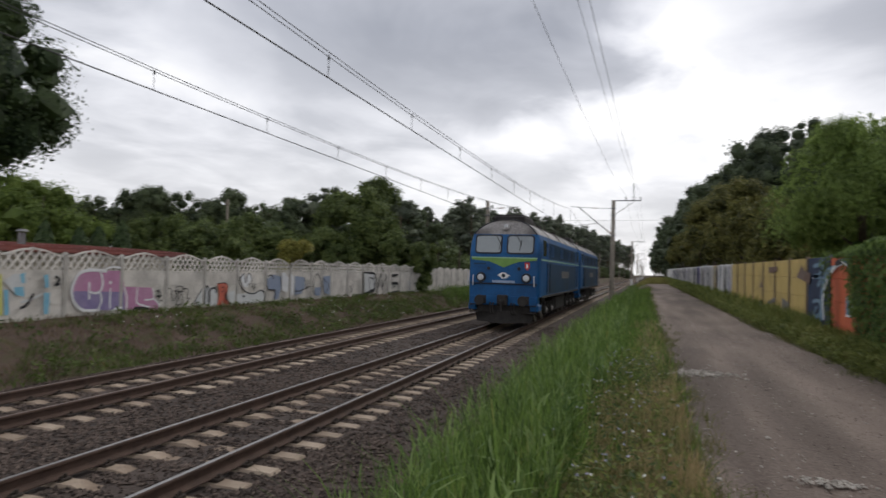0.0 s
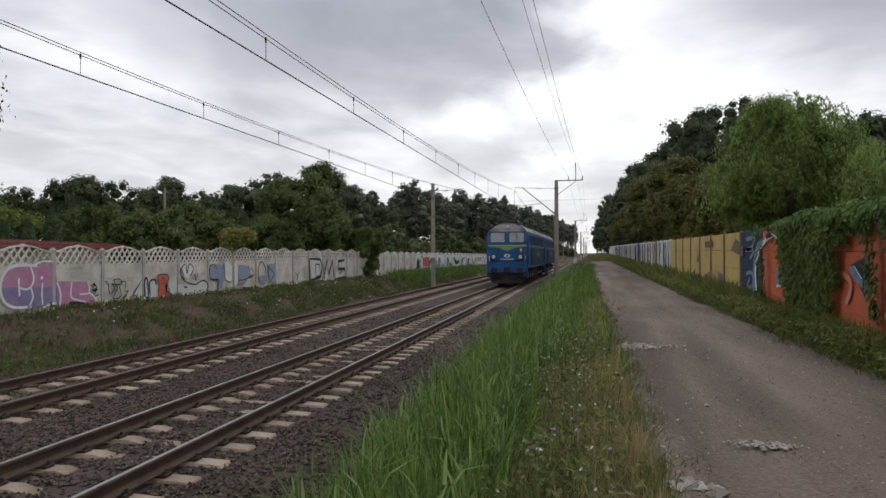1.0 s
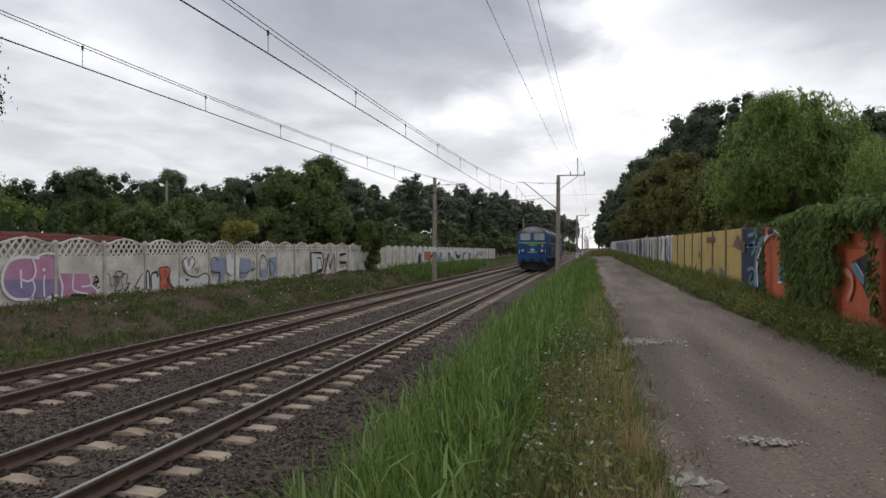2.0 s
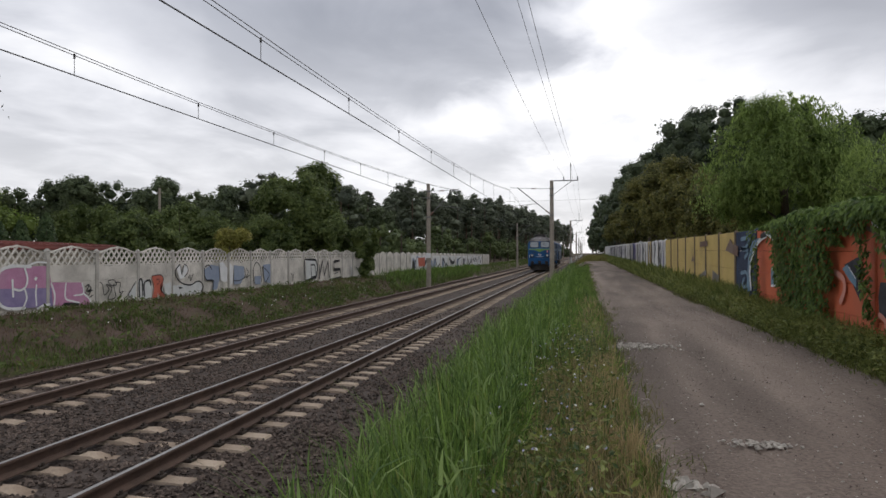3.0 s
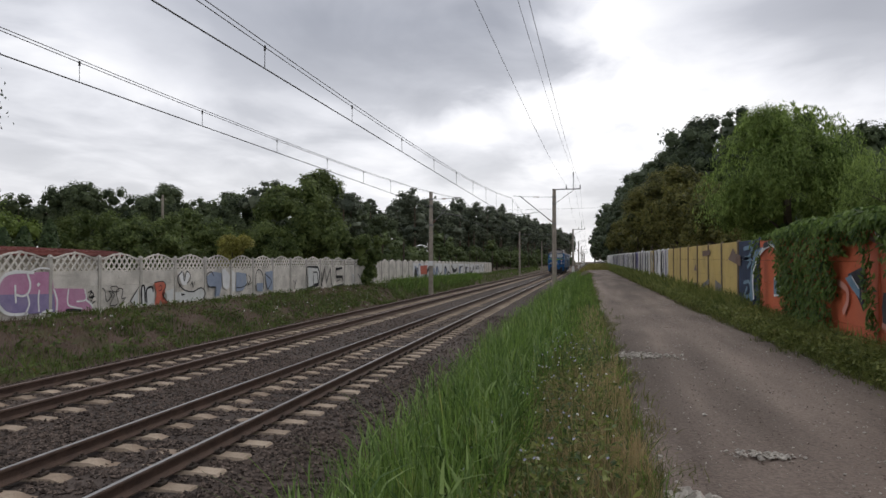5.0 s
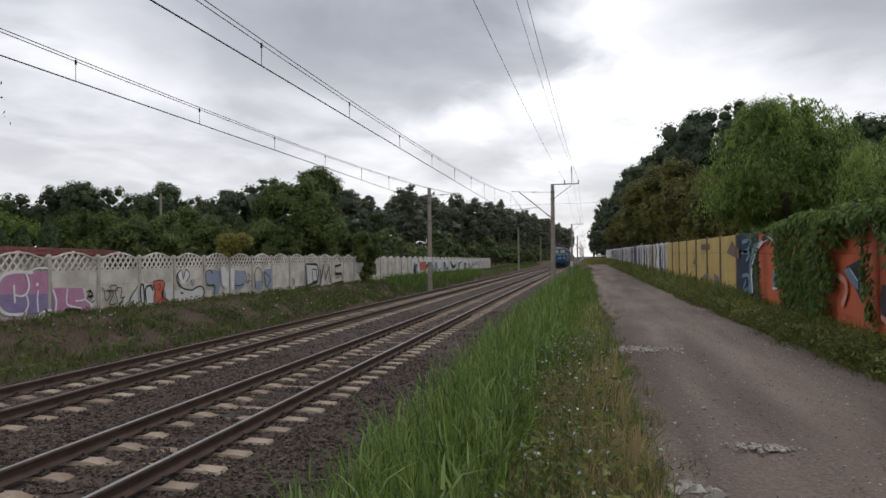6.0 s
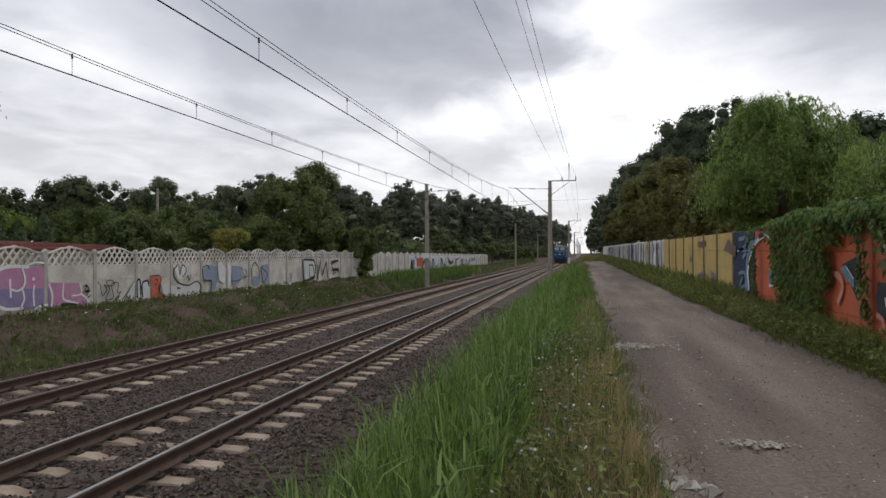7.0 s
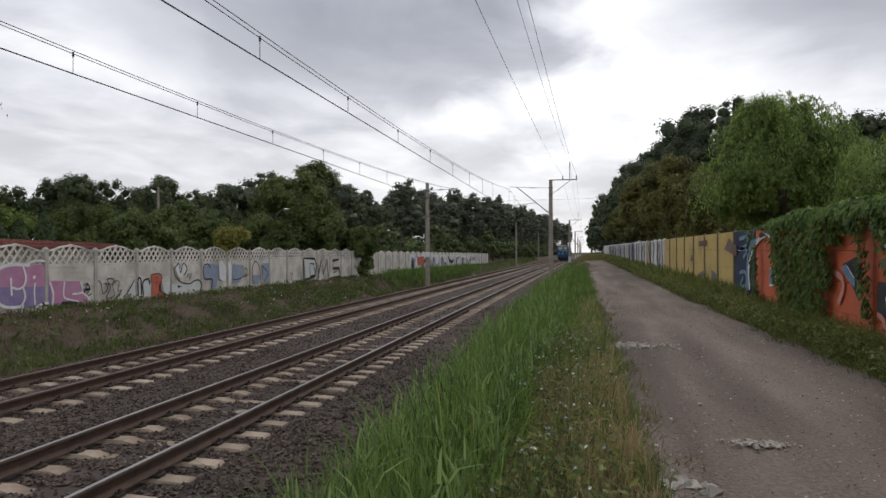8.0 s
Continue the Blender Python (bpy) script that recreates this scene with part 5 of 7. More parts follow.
    for x in (-0.5, -0.38, 0.36, 0.48):
        hose = tube("hose", [(x, 0.0, 0.95), (x, -0.16, 0.93), (x, -0.22, 0.78), (x + 0.03, -0.18, 0.55), (x + 0.06, -0.1, 0.5)], 0.028, LOCO_BLACK, loco)
    plough = bmesh.new()
    a = [plough.verts.new(p) for p in ((-1.12, 0.25, 0.18), (0, -0.2, 0.13), (1.12, 0.25, 0.18), (1.22, 0.35, 0.6), (0, -0.05, 0.64), (-1.22, 0.35, 0.6))]
    b = [plough.verts.new(v.co + Vector((0, 0.06, 0))) for v in a]
    for q in ((0, 1, 4, 5), (1, 2, 3, 4)):
        plough.faces.new([a[i] for i in q])
        plough.faces.new([b[i] for i in q[::-1]])
    for i in range(6):
        plough.faces.new((a[i], b[i], b[(i + 1) % 6], a[(i + 1) % 6]))
    part("plough", plough, LOCO_BLACK, loco, "black snow plough")
    skirt = bmesh.new()
    box(skirt, -1.28, 1.28, 0.12, 0.3, 0.55, 0.9, 0.02)
    part("skirt", skirt, LOCO_BLACK, loco)
    tank = bmesh.new()
    box(tank, -1.3, 1.3, 6.4, 10.2, 0.35, 1.15, 0.12)
    part("fuel_tank", tank, LOCO_BLACK, loco)
    for yb in (3.3, BODY_LEN - 3.3):
        bm = bmesh.new()
        for s in (-1, 1):
            box(bm, s * 1.12 - 0.06, s * 1.12 + 0.06, yb - 2.5, yb + 2.5, 0.62, 0.86, 0.03)
            for k in (-1.85, 0, 1.85):
                box(bm, s * 1.2 - 0.1, s * 1.2 + 0.1, yb + k - 0.2, yb + k + 0.2, 0.38, 0.72, 0.04)
                for d in (-0.42, 0.42):
                    rod(bm, (s * 1.22, yb + k + d, 0.55), (s * 1.22, yb + k + d, 0.95), 0.1, None, 10)
            box(bm, s * 1.05 - 0.1, s * 1.05 + 0.1, yb - 0.5, yb + 0.5, 0.8, 1.15, 0.04)
        bogie = part("bogie", bm, LOCO_BLACK, loco)
        for s in (-1, 1):
            for k in (-1.85, 0, 1.85):
                cap = bmesh.new()
                rod(cap, (s * 1.3, yb + k, 0.55), (s * 1.34, yb + k, 0.55), 0.13, 0.1, 12)
                part("axle_cap", cap, LOCO_STEEL, bogie)
        for k in (-1.85, 0, 1.85):
            w = bmesh.new()
            for s in (-1, 1):
                rod(w, (s * 0.69, 0, 0), (s * 0.82, 0, 0), 0.525, None, 28)
                rod(w, (s * 0.66, 0, 0), (s * 0.69, 0, 0), 0.55, None, 28)
                for j in range(4):
                    a0 = j * math.pi / 2
                    rod(w, (s * 0.83, 0.32 * math.cos(a0), 0.32 * math.sin(a0)), (s * 0.79, 0.32 * math.cos(a0), 0.32 * math.sin(a0)), 0.07, None, 8, 1)
            rod(w, (-0.9, 0, 0), (0.9, 0, 0), 0.09, None, 12)
            ob = part("wheelset", w, [LOCO_STEEL, LOCO_BLACK], loco, "worn steel wheelset")
            ob.location = (0, yb + k, 0.525)
    return loco


LOCO_PITCH = 17.55
# seconds and the leading buffer beam's place along the line
LOCO_ROWS = [(0.0, 26.3), (0.5, 36.0), (1.0, 45.7), (1.5, 55.2), (2.0, 64.6), (2.5, 74.0), (3.0, 83.4), (3.5, 92.8), (4.0, 102.1), (4.5, 111.4), (5.0, 120.7), (5.5, 130.0), (6.0, 139.3), (6.5, 148.6), (7.0, 157.9), (7.5, 167.1), (8.0, 176.3)]


def run_at(t):
    for (ta, a), (tb, b) in zip(LOCO_ROWS, LOCO_ROWS[1:]):
        if t <= tb + 1e-6:
            return a + (b - a) * (t - ta) / (tb - ta)
    return LOCO_ROWS[-1][1]


def build_train():
    return [build_loco("diesel_locomotive", "blue diesel locomotive with green stripe on the nearer track"), build_loco("diesel_locomotive", "second blue diesel locomotive coupled behind the first")]


def motions(train):
    for i, loco in enumerate(train):
        rows = []
        for t, y in LOCO_ROWS:
            y += i * LOCO_PITCH
            x0, x1 = drift(y), drift(y + BODY_LEN)
            rows.append((t, pose(AXIS_NEAR + x0, y, 0, 0, 0, -math.degrees(math.atan2(x1 - x0, BODY_LEN)))))
        walk(loco, rows)
        for part_ob in loco.children:
            if part_ob.name.startswith("wheelset"):
                x, y, z = part_ob.location
                spin = []
                for k in range(241):
                    t = k / 30
                    spin.append((t, pose(x, y, z, -math.degrees((run_at(t) - run_at(0)) / 0.525) % 360, 0, 0)))
                walk(part_ob, spin)


# ---- plants ----
BARK = material("bark", (0.05, 0.04, 0.03), (0.13, 0.105, 0.08), 5, 0.95, 0.6, fine=25)
PINE_BARK = material("pine_bark", (0.07, 0.05, 0.038), (0.16, 0.115, 0.085), 4, 0.95, 0.5, fine=25)
OAK_LEAF = leaf_material("oak_leaves", (0.016, 0.032, 0.012), (0.06, 0.09, 0.03), 0.4, 0.25)
WOOD_LEAF = leaf_material("wood_leaves", (0.03, 0.046, 0.024), (0.125, 0.158, 0.075), 0.25, 0.25)
DARK_LEAF = leaf_material("roadside_leaves", (0.024, 0.038, 0.022), (0.1, 0.13, 0.064), 0.3, 0.22)
SCRUB_LEAF = leaf_material("scrub_leaves", (0.05, 0.076, 0.028), (0.165, 0.21, 0.08), 0.6, 0.35)
# pine needles lightened and greyed: the haze of distance is put into their colour
HAZY_PINE_LEAF = leaf_material("hazy_pine_needles", (0.045, 0.06, 0.042), (0.145, 0.168, 0.108), 0.25, 0.2)
FRUIT_LEAF = leaf_material("orchard_leaves", (0.04, 0.066, 0.02), (0.17, 0.215, 0.066), 0.7, 0.4)
WILLOW_LEAF = leaf_material("willow_leaves", (0.05, 0.085, 0.02), (0.27, 0.365, 0.1), 0.9, 0.5)
LIME_LEAF = leaf_material("lime_leaves", (0.07, 0.11, 0.02), (0.17, 0.23, 0.05), 0.6, 0.4)
YELLOW_LEAF = leaf_material("yellowing_leaves", (0.12, 0.12, 0.025), (0.33, 0.31, 0.075), 2.0, 0.4)
BRONZE_LEAF = leaf_material("bronze_leaves", (0.045, 0.055, 0.018), (0.215, 0.205, 0.06), 0.5, 0.38)
CREEPER_LEAF = leaf_material("creeper_leaves", (0.03, 0.062, 0.018), (0.19, 0.275, 0.07), 3.5, 0.45)
THUJA_LEAF = leaf_material("thuja_leaves", (0.022, 0.045, 0.016), (0.07, 0.105, 0.036), 1.5, 0.15)
GRASS_LEAF = leaf_material("tall_grass", (0.018, 0.045, 0.01), (0.195, 0.305, 0.068), 3.0, 0.42, (0.32, 0.31, 0.1))
WEED_LEAF = leaf_material("weeds", (0.06, 0.078, 0.022), (0.165, 0.165, 0.055), 0.8, 0.35, (0.23, 0.165, 0.085))
VERGE_LEAF = leaf_material("verge_grass", (0.06, 0.085, 0.022), (0.255, 0.285, 0.085), 1.2, 0.45, (0.3, 0.24, 0.1))
OAK_HERB = leaf_material("herbs", (0.035, 0.06, 0.02), (0.1, 0.14, 0.05), 2.0, 0.35)
MEADOW_LEAF = leaf_material("meadow_grass", (0.12, 0.12, 0.035), (0.27, 0.25, 0.085), 0.6, 0.4)
BANK_LEAF = leaf_material("bank_grass", (0.04, 0.07, 0.018), (0.13, 0.175, 0.045), 0.9, 0.35, (0.17, 0.14, 0.06))
BROWN_LEAF = leaf_material("dead_grass", (0.075, 0.055, 0.035), (0.19, 0.14, 0.088), 1.2, 0.3)
REED_LEAF = leaf_material("reed_leaves", (0.06, 0.115, 0.035), (0.25, 0.345, 0.12), 2.4, 0.4)
DRY_LEAF = leaf_material("dry_grass", (0.14, 0.12, 0.055), (0.46, 0.37, 0.19), 1.8, 0.35, (0.34, 0.2, 0.13))


def leaves_at(points, normals, sizes, rng, aspect=1.7, droop=0.0):
    """Folded diamond leaves: vertices and faces as arrays."""
    n = len(points)
    t = rng.normal(0, 1, (n, 3))
    t[:, 2] -= droop * 3
    t -= normals * (t * normals).sum(1, keepdims=True)
    t /= np.linalg.norm(t, axis=1, keepdims=True) + 1e-9
    u = np.cross(normals, t)
    s = sizes[:, None]
    v = np.stack([points - t * s * aspect / 2, points + u * s * 0.5 + normals * s * 0.12, points + t * s * aspect / 2, points - u * s * 0.5 + normals * s * 0.12], 1)
    f = np.arange(4 * n).reshape(n, 4)
    return v.reshape(-1, 3), f


PHI = (1 + 5 ** 0.5) / 2
ICO = np.array([(-1, PHI, 0), (1, PHI, 0), (-1, -PHI, 0), (1, -PHI, 0), (0, -1, PHI), (0, 1, PHI), (0, -1, -PHI), (0, 1, -PHI), (PHI, 0, -1), (PHI, 0, 1), (-PHI, 0, -1), (-PHI, 0, 1)]) / math.sqrt(1 + PHI * PHI)
ICO_FACES = np.array([(0, 11, 5), (0, 5, 1), (0, 1, 7), (0, 7, 10), (0, 10, 11), (1, 5, 9), (5, 11, 4), (11, 10, 2), (10, 7, 6), (7, 1, 8), (3, 9, 4), (3, 4, 2), (3, 2, 6), (3, 6, 8), (3, 8, 9), (4, 9, 5), (2, 4, 11), (6, 2, 10), (8, 6, 7), (9, 8, 1)])


def unit(rng, n):
    d = rng.normal(0, 1, (n, 3))
    return d / np.linalg.norm(d, axis=1, keepdims=True)


def crown_mesh(rng, centre, radii, count, leaf, boughs=11, clumps=8, aspect=1.6, droop=0.0, loose=0.2, core=0.74, low=-0.75, flat=1.0, fill=0.72):
    """A crown of boughs, each with leaf clumps: dense inner tufts and many small leaves on them. Vertices and faces."""
    d = unit(rng, boughs)
    d[:, 2] = np.clip(d[:, 2] + 0.12, low, 1)
    c = d * rng.uniform(0.38, 0.72, (boughs, 1))
    r = rng.uniform(0.26, 0.42, boughs)
    e = unit(rng, boughs * clumps) + 0.75 * np.repeat(d, clumps, 0)
    e /= np.linalg.norm(e, axis=1, keepdims=True)
    cc = np.repeat(c, clumps, 0) + e * np.repeat(r, clumps)[:, None] * rng.uniform(0.65, 1.05, (len(e), 1))
    cr = np.repeat(r, clumps) * rng.uniform(0.24, 0.55, len(e))
    top = np.percentile(cc[:, 2] + cr, 99)
    side = np.percentile(np.hypot(cc[:, 0], cc[:, 1]) + cr, 95)
    scale = np.array((1 / side, 1 / side, 1 / top)) * np.array(radii)
    size = float(np.mean(scale))
    # leaves over the outer side of every clump
    pick = rng.choice(len(cc), count, p=cr ** 2 / (cr ** 2).sum())
    out = cc[pick] / (np.linalg.norm(cc[pick], axis=1, keepdims=True) + 1e-6)
    q = unit(rng, count) + 0.55 * out + np.array((0, 0, 0.15))
    q /= np.linalg.norm(q, axis=1, keepdims=True)
    far = 1 + loose * rng.normal(0, 1, (count, 1)) * 0.7
    p = np.array(centre) + cc[pick] * scale + q * far * (cr[pick] * size)[:, None] * np.array((1, 1, flat))
    nrm = 0.75 * q + 0.35 * out + rng.normal(0, 0.45, (count, 3)) + np.array((0, 0, 0.35))
    nrm /= np.linalg.norm(nrm, axis=1, keepdims=True)
    v, f = leaves_at(p, nrm, rng.uniform(0.6, 1.35, count) * leaf, rng, aspect, droop)
    # the dense inside of clumps and boughs
    mids, rads = np.concatenate([cc, c]) * scale, np.concatenate([cr * core, r * core * fill]) * size
    k = len(mids)
    w = ICO[None] * rng.uniform(0.72, 1.18, (k, 12, 1)) * rads[:, None, None] * np.array((1, 1, flat)) + (mids + np.array(centre))[:, None]
    tri = (ICO_FACES[None] + 12 * np.arange(k)[:, None, None]).reshape(-1, 3) + len(v)
    return np.concatenate([v, w.reshape(-1, 3)]), f.tolist() + tri.tolist()


def limb_mesh(base, height, r, crown_z, spread, rng, lean=(0, 0), limbs=7):
    bm = bmesh.new()
    x, y, z = base
    pts = [Vector((x + lean[0] * k + rng.normal(0, 0.04) * height * 0.1, y + lean[1] * k + rng.normal(0, 0.04) * height * 0.1, z - 0.2 + (height * 0.86 + 0.2) * k)) for k in (0, 0.15, 0.4, 0.7, 1)]
    rad = [r * 1.25, r, r * 0.75, r * 0.45, r * 0.12]
    for (a, b), (ra, rb) in zip(zip(pts, pts[1:]), zip(rad, rad[1:])):
        rod(bm, a, b, ra, rb, 8)
    for i in range(limbs):
        k = rng.uniform(crown_z, 0.85)
        a = pts[0].lerp(pts[-1], k)
        g = rng.uniform(0, 6.28)
        l = spread * rng.uniform(0.5, 0.95) * (1.15 - 0.6 * k)
        mid = a + Vector((math.cos(g) * l * 0.55, math.sin(g) * l * 0.55, l * 0.35))
        end = a + Vector((math.cos(g) * l, math.sin(g) * l, l * rng.uniform(0.45, 0.8)))
        rod(bm, a, mid, r * 0.4 * (1.1 - k), r * 0.24 * (1.1 - k), 6)
        rod(bm, mid, end, r * 0.24 * (1.1 - k), r * 0.06, 5)
    return bm


def tree(name, label, x, y, height, radius, crown_low, mat, seed, leaf=0.16, count=9000, boughs=11, category="tree", aspect=1.6, droop=0.0, trunk=0.16, bark=BARK, group="", clumps=8, loose=0.2, low=-0.75, flat=1.0, core=0.74):
    rng = np.random.default_rng(seed)
    z = ground_height(x, y)
    root = thing(name, label, category, (x, y, z), group)
    bm = limb_mesh((0, 0, 0), height, trunk, max(0.25, crown_low / height), radius, rng)
    part("trunk", bm, bark, root, smooth=True)
    half = (height - crown_low) / 2
    v, f = crown_mesh(rng, (0, 0, crown_low + half), (radius, radius, half), count, leaf, boughs, clumps, aspect, droop, loose, core, low, flat)
    mesh_object("crown", v.tolist(), f, mat, root)
    return root


def shoots(root, mat, seed, count, centre, radii, length, leaf, rise=0.6):
    """Slender leafy shoots that spring from a crown and arch over, as one part."""
    rng = np.random.default_rng(seed)
    d = unit(rng, count)
    d[:, 2] = np.abs(d[:, 2]) * 1.1 - 0.25
    d /= np.linalg.norm(d, axis=1, keepdims=True)
    start = np.array(centre) + d * np.array(radii) * rng.uniform(0.8, 0.97, (count, 1))
    reach = rng.uniform(0.45, 1.0, count) * length
    per = 15
    t = np.tile(np.linspace(0.05, 1, per), count)
    a, g, ln = np.repeat(start, per, 0), np.repeat(d, per, 0), np.repeat(reach, per)
    p = a + (g + np.array((0, 0, rise))) * (ln * t)[:, None] * 0.75
    p[:, 2] -= ln * t ** 2 * (0.55 + rise)
    p += rng.normal(0, 0.03, p.shape)
    nrm = unit(rng, len(p)) + 0.5 * g
    nrm /= np.linalg.norm(nrm, axis=1, keepdims=True)
    v, f = leaves_at(p, nrm, rng.uniform(0.7, 1.3, len(p)) * leaf, rng, 4.2, 0.9)
    return tagged(mesh_object("shoot_growth", v.tolist(), f.tolist(), mat, root), kind="stuff")


def woods(name, label, trees, mat, seed, leaf=0.3, per=1500, bark=BARK, pine=False):
    """A far wood in one mesh: crowns of leaf clumps over trunks."""
    rng = np.random.default_rng(seed)
    vs, fs, idx, off = [], [], [], 0
    for x, y, h, r in trees:
        z = ground_height(x, y)
        low = h * (rng.uniform(0.28, 0.5) if pine else 0.06)
        half = (h - low) / 2
        thin = min(1.0, max(0.22, 70.0 / (abs(y) + 1)))
        v, f = crown_mesh(rng, (x, y, z + low + half), (r, r, half), int(per * thin), leaf / math.sqrt(thin), 9, 7, 1.4, loose=0.34 if pine else 0.24, core=0.76, flat=0.8 if pine else 0.9, fill=1.05)
        vs.append(v); fs += [[q + off for q in face] for face in f]; idx += [0] * len(f); off += len(v)
        ring = [(math.cos(a), math.sin(a)) for a in (0, 1.26, 2.51, 3.77, 5.03)]
        t = np.array([(x + 0.16 * c * q, y + 0.16 * s * q, zz) for zz, q in ((z - 0.2, 1.2), (z + h * 0.85, 0.4)) for c, s in ring])
        vs.append(t); fs += [[off + k, off + (k + 1) % 5, off + 5 + (k + 1) % 5, off + 5 + k] for k in range(5)]; idx += [1] * 5; off += 10
    ob = mesh_object(name, np.concatenate(vs).tolist(), fs, [mat, bark], None, False, idx)
    return tagged(ob, label, "woods", kind="stuff")


# bearing to the left of the line in degrees, distance, height, crown radius
WOOD_OAKS = [(44.7, 97.8, 9.6, 4.2), (42.5, 97.9, 11.0, 4.5), (40.5, 98.2, 11.5, 4.8), (38.8, 98.9, 11.1, 4.3), (37.1, 99.7, 10.6, 4.2), (35.1, 93.7, 11.7, 4.8), (32.9, 98.7, 10.4, 4.4), (31.1, 93.3, 10.7, 4.7), (29.2, 94.4, 10.4, 4.8), (27.4, 98.7, 9.1, 3.6), (20.4, 99.1, 10.0, 4.3), (18.7, 100.8, 11.0, 4.5), (47.5, 103.6, 9.5, 4.7), (49.4, 108.7, 10.0, 4.8)]


def build_trees():
    rng = np.random.default_rng(21)
    # far woods to the left of the line: the fill behind the single oaks
    row = []
    for i in range(30):
        bearing = 17 + 50 * i / 29 + rng.normal(0, 0.4)
        reach = 100 + rng.normal(0, 3) + (8 if bearing < 26 else 0)
        row.append((-reach * math.sin(radians(bearing)), reach * math.cos(radians(bearing)), reach * (0.09 if bearing > 29.5 else 0.078) + rng.normal(0, 0.4), rng.uniform(3.8, 5.0)))
    woods("deciduous_woods", "dark green deciduous woods beyond the gardens", row, WOOD_LEAF, 31, 0.22, 1800)
    for i, (bearing, reach, h, r) in enumerate(WOOD_OAKS):
        tree("oak_tree", "dark green oak at the edge of the woods", -reach * math.sin(radians(bearing)), reach * math.cos(radians(bearing)), h, r, 1.5 + 0.1 * h, WOOD_LEAF, 130 + i, 0.19, 5200, 12, group="oaks at the woods' edge", trunk=0.22)
    row = []
    for y0, x0, h0 in ((95, -33, 11.7), (125, -28.5, 14.2), (165, -25.0, 17.2), (210, -21.7, 18.6), (260, -18.5, 19.6), (320, -15.2, 20.4), (400, -11.5, 22), (500, -8.5, 23), (620, -7.5, 24)):
        for j in range(12):
            row.append((x0 - rng.uniform(0, 9), y0 + rng.uniform(-14, 26), 1.03 * h0 + rng.normal(0, 0.5), rng.uniform(2.6, 3.8)))
    woods("pine_woods", "dark pine woods along the railway", row, HAZY_PINE_LEAF, 32, 0.2, 1900, PINE_BARK, True)
    tree("pine_tree", "tall pine rising above the woods", -38.5, 100.5, 13.4, 2.9, 5.2, HAZY_PINE_LEAF, 150, 0.2, 3800, 9, trunk=0.24, bark=PINE_BARK, group="pines", flat=0.55)
    tree("pine_tree", "dark pine with a flat layered crown", -34.5, 101, 11.9, 2.5, 6.6, HAZY_PINE_LEAF, 151, 0.2, 3200, 8, trunk=0.22, bark=PINE_BARK, group="pines", flat=0.55)
    # added fill: dark crowns close sky gaps, standing in for the woods' shaded interior
    row = []
    for i in range(36):
        y = 84 + 10.5 * i + rng.normal(0, 2)
        x = -46 + 0.075 * (y - 84) + rng.uniform(-3, 5)
        row.append((x, y, 11.0 + 5.6 * min(1, (y - 84) / 120) + rng.normal(0, 0.7), rng.uniform(3.6, 4.8)))
        row.append((x + 7, y + 3, rng.uniform(5, 8), 3.8))
        row.append((x + 11, y - 2, rng.uniform(3.5, 5.5), 3.4))
    woods("pine_woods_fill", "dark broadleaf fill added for the shaded interior of the pine woods", row, WOOD_LEAF, 36, 0.24, 1000)
    row = []
    for i in range(46):
        y = 70 + 5.2 * i + rng.normal(0, 2)
        x = -21.5 + 0.034 * (y - 70) - rng.uniform(0, 5)
        row.append((x, y, rng.uniform(3.2, 5.6) + (2.0 if i % 7 == 0 else 0), rng.uniform(1.5, 2.5)))
    woods("young_birch_scrub", "young green birch and shrub scrub before the pines", row, SCRUB_LEAF, 33, 0.17, 800)
    # woods on the right of the lane
    row = []
    for i in range(44):
        k = i / 43
        y = 38 + 420 * k ** 1.9
        edge = 17.9 - 7.9 * min(1, (y - 38) / 30) - 2.75 * min(1, max(0, y - 66) / 60) - 1.6 * min(1, max(0, y - 126) / 250)
        h = 7.0 + 6.2 * min(1, (y - 38) / 30) + 4.0 * min(1, max(0, y - 66) / 80)
        for j in range(2):
            row.append((edge + 1.6 + 4.5 * j + rng.uniform(-0.9, 0.9), y + rng.normal(0, 2), 1.07 * h + rng.normal(0, 0.8) + 0.6 * j, rng.uniform(2.8, 4.2)))
    for i in range(0, 22, 3):
        row.append((11 + rng.uniform(0, 3) + max(0, 10 - 0.5 * i), 14 + 5 * i, rng.uniform(3.4, 5.0), 2.4))
    woods("roadside_woods", "tall dark deciduous woods beside the lane", row, DARK_LEAF, 34, 0.18, 2500)
    for i, (x, y, h, r) in enumerate(((10.9, 57, 13.2, 3.7), (9.9, 66, 13.2, 3.6), (17.6, 37, 7.5, 3.4), (20.8, 37, 7.9, 3.8))):
        tree("oak_tree", "dark oak standing behind the willow", x, y, h, r, 2.0, DARK_LEAF, 160 + i, 0.12, 9000, 13, group="oaks beside the lane", trunk=0.2)
    # single trees
    tree("oak_tree", "large dark oak tree behind the gardens", -41.3, 29.0, 20.5, 8.3, 2.6, OAK_LEAF, 41, 0.18, 22000, 26, trunk=0.4, clumps=9, loose=0.26)
    tree("ash_tree", "leafy green tree hanging over the concrete fence", -18.3, 41.2, 7.7, 3.4, 0.3, FRUIT_LEAF, 42, 0.12, 17000, 17, clumps=8, loose=0.3, aspect=2.0, low=-0.9)
    tree("ash_tree", "leafy green bush pressing over the concrete fence", -15.6, 44.2, 3.7, 1.75, 0.3, FRUIT_LEAF, 43, 0.11, 9000, 10)
    tree("yellow_shrub", "yellow-green shrub hanging over the fence top", -15.3, 26.9, 2.75, 1.0, 0.65, YELLOW_LEAF, 44, 0.075, 4600, 9, "shrub", trunk=0.06, loose=0.35)
